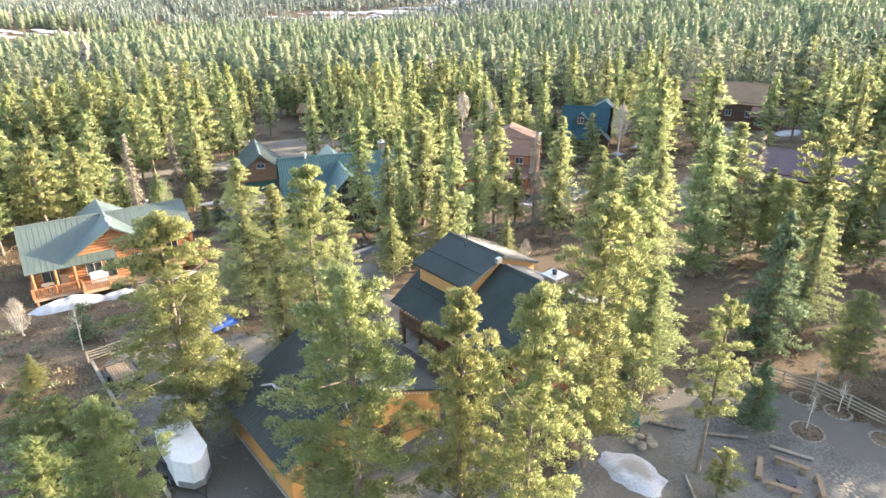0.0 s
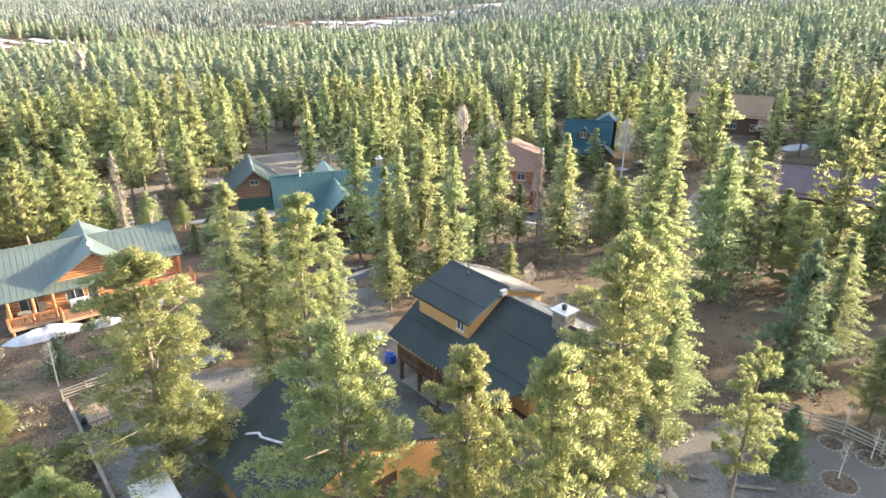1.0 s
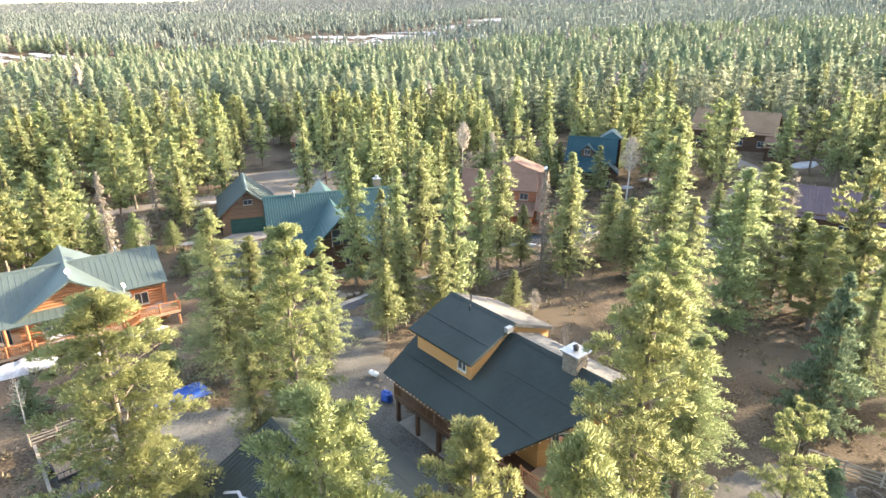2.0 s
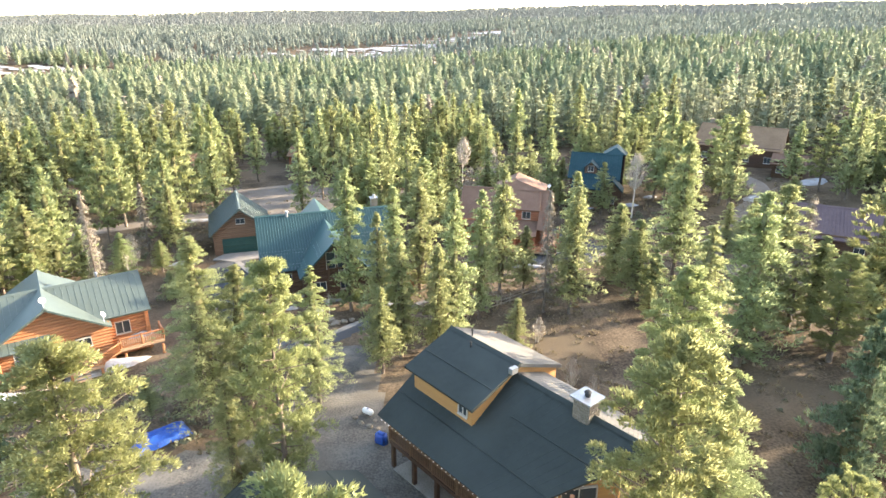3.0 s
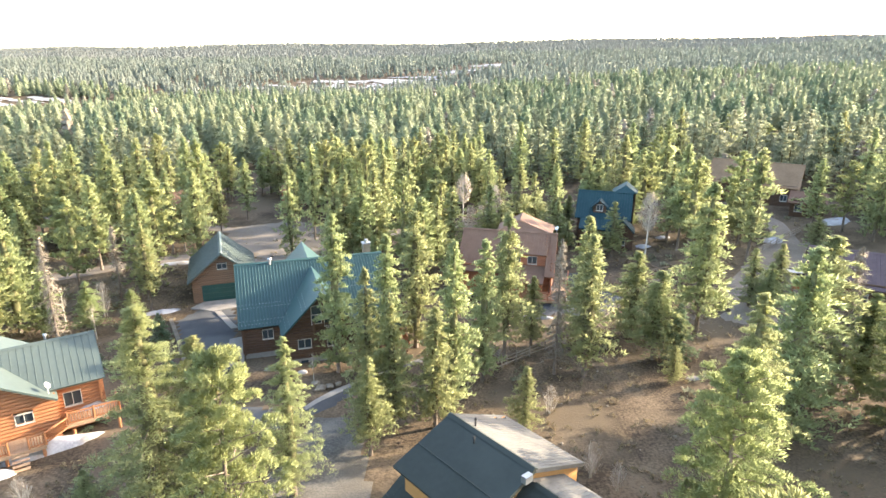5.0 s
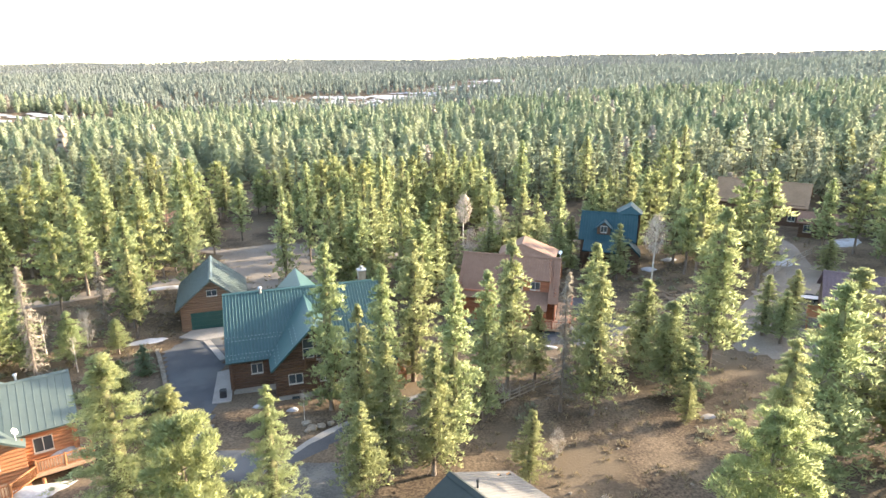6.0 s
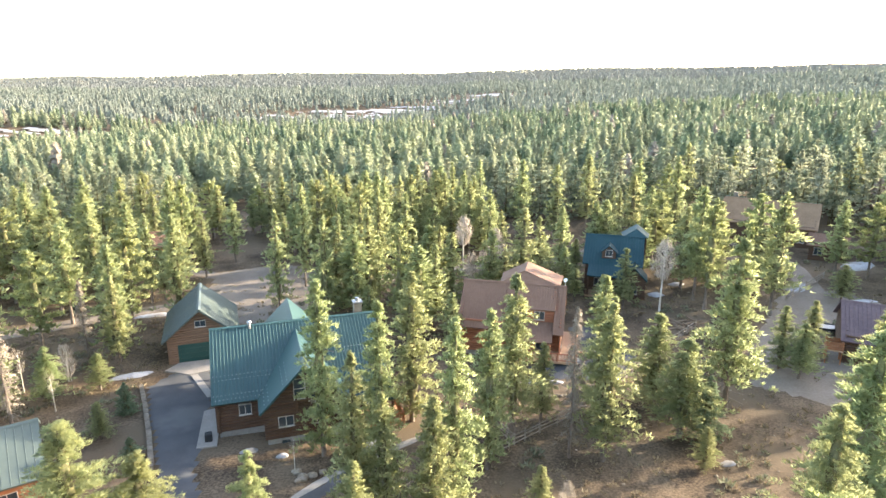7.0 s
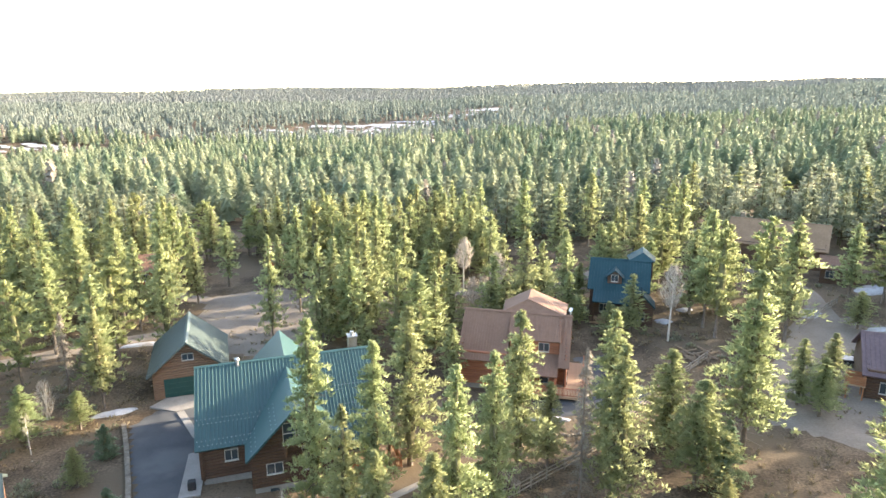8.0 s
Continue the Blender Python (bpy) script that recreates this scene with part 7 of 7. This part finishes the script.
p = at_log_house(-4.6, -4.2)
c = empty("porch_chair", p.x, p.y, 0.7, 20)
bm = bmesh.new()
rounded(bm, -0.35, 0.35, -0.35, 0.3, 0.25, 0.5, 0.06)
part("seat", bm, DECK_WOOD, c)
bm = bmesh.new()
rounded(bm, -0.38, 0.38, 0.25, 0.4, 0.4, 1.25, 0.06)
part("backrest", bm, DECK_WOOD, c)
for sx in (-0.3, 0.3):
    for sy in (-0.28, 0.3):
        bm = bmesh.new()
        box(bm, sx - 0.04, sx + 0.04, sy - 0.04, sy + 0.04, 0, 0.28)
        part("leg", bm, DECK_WOOD, c)
tagged(c, "high-backed tan wooden chair on the porch", "chair")
p = at_log_house(-6.0, -4.3)
c = tagged(empty("patio_table", p.x, p.y, 0.7, 34), "grey patio table on the porch", "table")
bm = bmesh.new()
tube(bm, (0, 0, 0.70), (0, 0, 0.74), 0.55, 0.55, 18)
part("tabletop", bm, GREY_WOOD, c)
bm = bmesh.new()
tube(bm, (0, 0, 0), (0, 0, 0.70), 0.25, 0.05, 10)
part("pedestal", bm, RUBBER, c)
p = at_log_house(-1.8, -4.75)
c = empty("leaning_panel", p.x, p.y, 0.72, 34.8)
bm = bmesh.new()
rounded(bm, -0.75, 0.75, -0.14, 0.04, 0.0, 1.15, 0.05)
part("panel", bm, WHITE_PAINT, c, m=pose(0, 0, 0, -8, 0, 0))
tagged(c, "pale upholstered panel leaning against the log wall", "panel")

# by the large log house
snow_pile(-16.0, 69.2, 1.5, 0.8, 0.3, 18, "heap of old snow against the foundation")
snow_pile(-13.0, 68.4, 1.1, 0.7, 0.25, 18, "heap of old snow against the foundation")
snow_pile(-33.8, 85.0, 4.6, 1.5, 0.3, 30, "bank of old snow beside the drive")
snow_pile(-5.5, 70.6, 3.0, 1.4, 0.35, 40, "patch of old snow by the footpath")
for x, y, d in ((-11.2, 65.7, 0.8), (-10.6, 65.0, 0.9), (-9.9, 65.3, 0.8), (-10.8, 64.6, 0.6), (-12.6, 60.8, 0.7), (-13.2, 60.2, 0.8), (-12.4, 59.8, 0.6), (-13.8, 60.9, 0.6), (-9.2, 65.9, 0.6)):
    rock(x, y, d, "pale landscaping boulder by the path")
bm = bmesh.new()
edge = [(-31.4, 82.4), (-28.6, 77.4), (-25.6, 71.8), (-22.9, 66.4)]
for k, ((x0, y0), (x1, y1)) in enumerate(zip(edge, edge[1:])):
    n = 14
    for i in range(n):
        f, g = i / n, (i + 0.96) / n
        xa, ya, xb, yb = x0 + (x1 - x0) * f, y0 + (y1 - y0) * f, x0 + (x1 - x0) * g, y0 + (y1 - y0) * g
        e = 0.05 * noise.noise((xa * 3, ya * 3, 1))
        beam(bm, (xa + e, ya, ground_z(xa, ya) + 0.12), (xb + e, yb, ground_z(xb, yb) + 0.12), 0.42 + e, 0.42 + 2 * e)
tagged(part("retaining_wall", bm, STONE), "low tan stone edging wall along the asphalt drive", "wall")
bm = bmesh.new()
rounded(bm, -0.3, 0.3, -0.3, 0.3, 0, 0.75, 0.05)
tagged(part("heat_pump", bm, RUBBER, m=pose(-20.0, 70.9, -1.35, 0, 0, 18)), "dark outdoor unit by the log corner", "outdoor unit")

# by the red house
snow_pile(10.4, 89.0, 3.6, 1.2, 0.5, -13, "old snow along the deck")
snow_pile(14.6, 88.2, 3.0, 1.2, 0.5, -13, "old snow along the deck")
snow_pile(11.0, 83.0, 5.0, 1.0, 0.3, -10, "strip of old snow on the bank")
for x, y, d in ((18.6, 89.2, 0.9), (19.0, 91.0, 0.8), (18.8, 87.4, 0.8), (19.4, 92.6, 0.7), (18.2, 86.2, 0.6)):
    rock(x, y, d, "pale boulder beside the asphalt drive")
stone_row([(8.0, 80.6), (10.4, 79.8), (13.0, 79.6), (15.4, 80.2)], 0.4, "low row of stones along the bank")
# log frame on the ground
rg = random.Random(5)
for k in range(13):
    x, y = 31.6 + rg.uniform(-2.2, 2.2), 96.4 + rg.uniform(-1.5, 1.5)
    a, l, lift = (0.3, 1.87)[k % 2] + rg.uniform(-0.08, 0.08), rg.uniform(1.6, 3.4), 0.1 + 0.13 * (k % 2)
    bm = bmesh.new()
    ends = [(x + e * l * math.cos(a) / 2, y + e * l * math.sin(a) / 2) for e in (-1, 1)]
    tube(bm, (*ends[0], ground_z(*ends[0]) + lift), (*ends[1], ground_z(*ends[1]) + lift), 0.13, 0.11, 8)
    tagged(part("felled_log", bm, BENCH_WOOD), "grey felled log lying in a clearing", "log", "felled logs in the clearing")
# snow in the shade
snow_pile(23.0, 66.6, 1.6, 0.9, 0.12, 10)
snow_pile(24.5, 108.0, 3.0, 1.4, 0.3)
snow_pile(31.5, 108.5, 2.6, 2.0, 0.3)
snow_pile(36.0, 112.5, 2.4, 1.6, 0.3)
snow_pile(52.0, 108.5, 5.0, 3.0, 0.4, 40)
snow_pile(66.5, 117.0, 7.0, 4.0, 0.4, 30)
snow_pile(57.0, 101.5, 4.5, 1.8, 0.3, 10)
snow_pile(-39.0, 103.5, 7.0, 1.4, 0.3, 20)
# by the plum-roofed house
flat_trailer(47.0, 92.4, -20, "pale flatbed trailer parked on gravel", STEEL)
tower = tagged(empty("play_tower", 42.4, 84.6, ground_z(42.4, 84.6), -28), "small wooden lookout platform on tall legs", "play tower")
for sx in (-0.7, 0.7):
    for sy in (-0.7, 0.7):
        bm = bmesh.new()
        box(bm, sx - 0.06, sx + 0.06, sy - 0.06, sy + 0.06, 0, 2.6)
        part("leg", bm, LOG_ORANGE, tower)
bm = bmesh.new()
box(bm, -0.85, 0.85, -0.85, 0.85, 1.5, 1.6)
part("platform", bm, DECK_WOOD, tower)
for a in range(4):
    for k in range(5):
        bm = bmesh.new()
        box(bm, -0.76, 0.76, -0.84, -0.8, 1.68 + k * 0.17, 1.82 + k * 0.17)
        part("board", bm, LOG_ORANGE, tower, m=Matrix.Rotation(a * math.pi / 2, 4, "Z"))


# ---- undergrowth ----
def tuft_mesh(seed, n, r, h, size):
    rg = np.random.default_rng(seed)
    a, f = rg.uniform(0, 6.28, n), rg.uniform(0, 1, n) ** 0.5
    c = np.stack([np.cos(a) * r * f, np.sin(a) * r * f, h * rg.uniform(0.25, 1, n) * (1 - 0.5 * f)], 1)
    d = np.stack([np.cos(a) * f, np.sin(a) * f, np.full(n, 0.9)], 1)
    return blades(rg, c, d, np.full(n, size), 0.3)


def undergrowth(name, spots, protos, mat, label, lo, hi, seed):
    """Small plants or litter spread over the ground, in one mesh."""
    rg, out = random.Random(seed), []
    for x, y in spots:
        v, k, a = rg.choice(protos), rg.uniform(lo, hi), rg.uniform(0, 6.28)
        c, s = math.cos(a) * k, math.sin(a) * k
        out.append(v @ np.array([[c, s, 0], [-s, c, 0], [0, 0, k]]) + np.array([x, y, ground_z(x, y)]))
    v = np.concatenate(out)
    tagged(new(name, mesh_of(name, v, faces_of(v), [mat])), label, "undergrowth", kind="stuff")


def paved(x, y):
    return (-16 < x < 8 and 14 < y < 60 and not (x < -13 and y > 46)) or (8 <= x < 34 and 14 < y < 36.5 - 0.0 * x) or any(near_line(x, y, l) < 2.8 for l in ROADS) or (-31 < x < -1 and 57 < y < 92) or (0 < x < 20 and 80 < y < 102) or (-43 < x < -26 and 50 < y < 64) or (-27 < x < -14 and 24 < y < 44 and x + y > 12)


rg = random.Random(12)
spots_u = [(x, y) for x, y in ((rg.uniform(-62, 62), rg.uniform(14, 120)) for _ in range(9000)) if not paved(x, y)]
undergrowth("sagebrush", [p for p in spots_u[:1800] if noise.noise((p[0] / 9, p[1] / 9, 2)) > (0.28 if -2 < p[0] < 36 and p[1] > 46 else -0.35 if p[0] < -12 and p[1] < 50 else 0.0)], [tuft_mesh(s, 26, 0.45, 0.5, 0.26) for s in range(4)], SAGE, "low grey-green brush on the forest floor", 0.5, 1.5, 3)
undergrowth("dry_grass", spots_u[1800:5600], [tuft_mesh(s + 10, 12, 0.4, 0.25, 0.22) for s in range(4)], DRY_GRASS, "dry tan grass and fallen twigs", 0.6, 1.5, 4)
bm = bmesh.new()
v0 = np.array([[1, 0, 0], [0.2, 0.9, 0], [-0.9, 0.4, 0.1], [-0.3, -0.9, 0], [0, 0, 0.7]], float)
vv, qq = [], []
for x, y in spots_u[5600:] + [(rg.uniform(-26, -10), rg.uniform(24, 46)) for _ in range(150)]:
    k, a = rg.uniform(0.06, 0.2), rg.uniform(0, 6.28)
    c, s = math.cos(a) * k, math.sin(a) * k
    n0 = len(vv)
    for p in v0:
        vv.append((x + c * p[0] - s * p[1], y + s * p[0] + c * p[1], ground_z(x, y) + 0.03 + k * p[2]))
    vv += [(vv[n0 + 4][0] + 0.01, vv[n0 + 4][1], vv[n0 + 4][2])]
    qq += [(n0, n0 + 1, n0 + 4, n0 + 5), (n0 + 1, n0 + 2, n0 + 4, n0 + 5), (n0 + 2, n0 + 3, n0 + 4, n0 + 5), (n0 + 3, n0, n0 + 4, n0 + 5)]
bm.free()
tagged(new("stones", mesh_of("stones", np.array(vv), np.array(qq), [STONE])), "small pale stones scattered on the ground", "stones", kind="stuff")
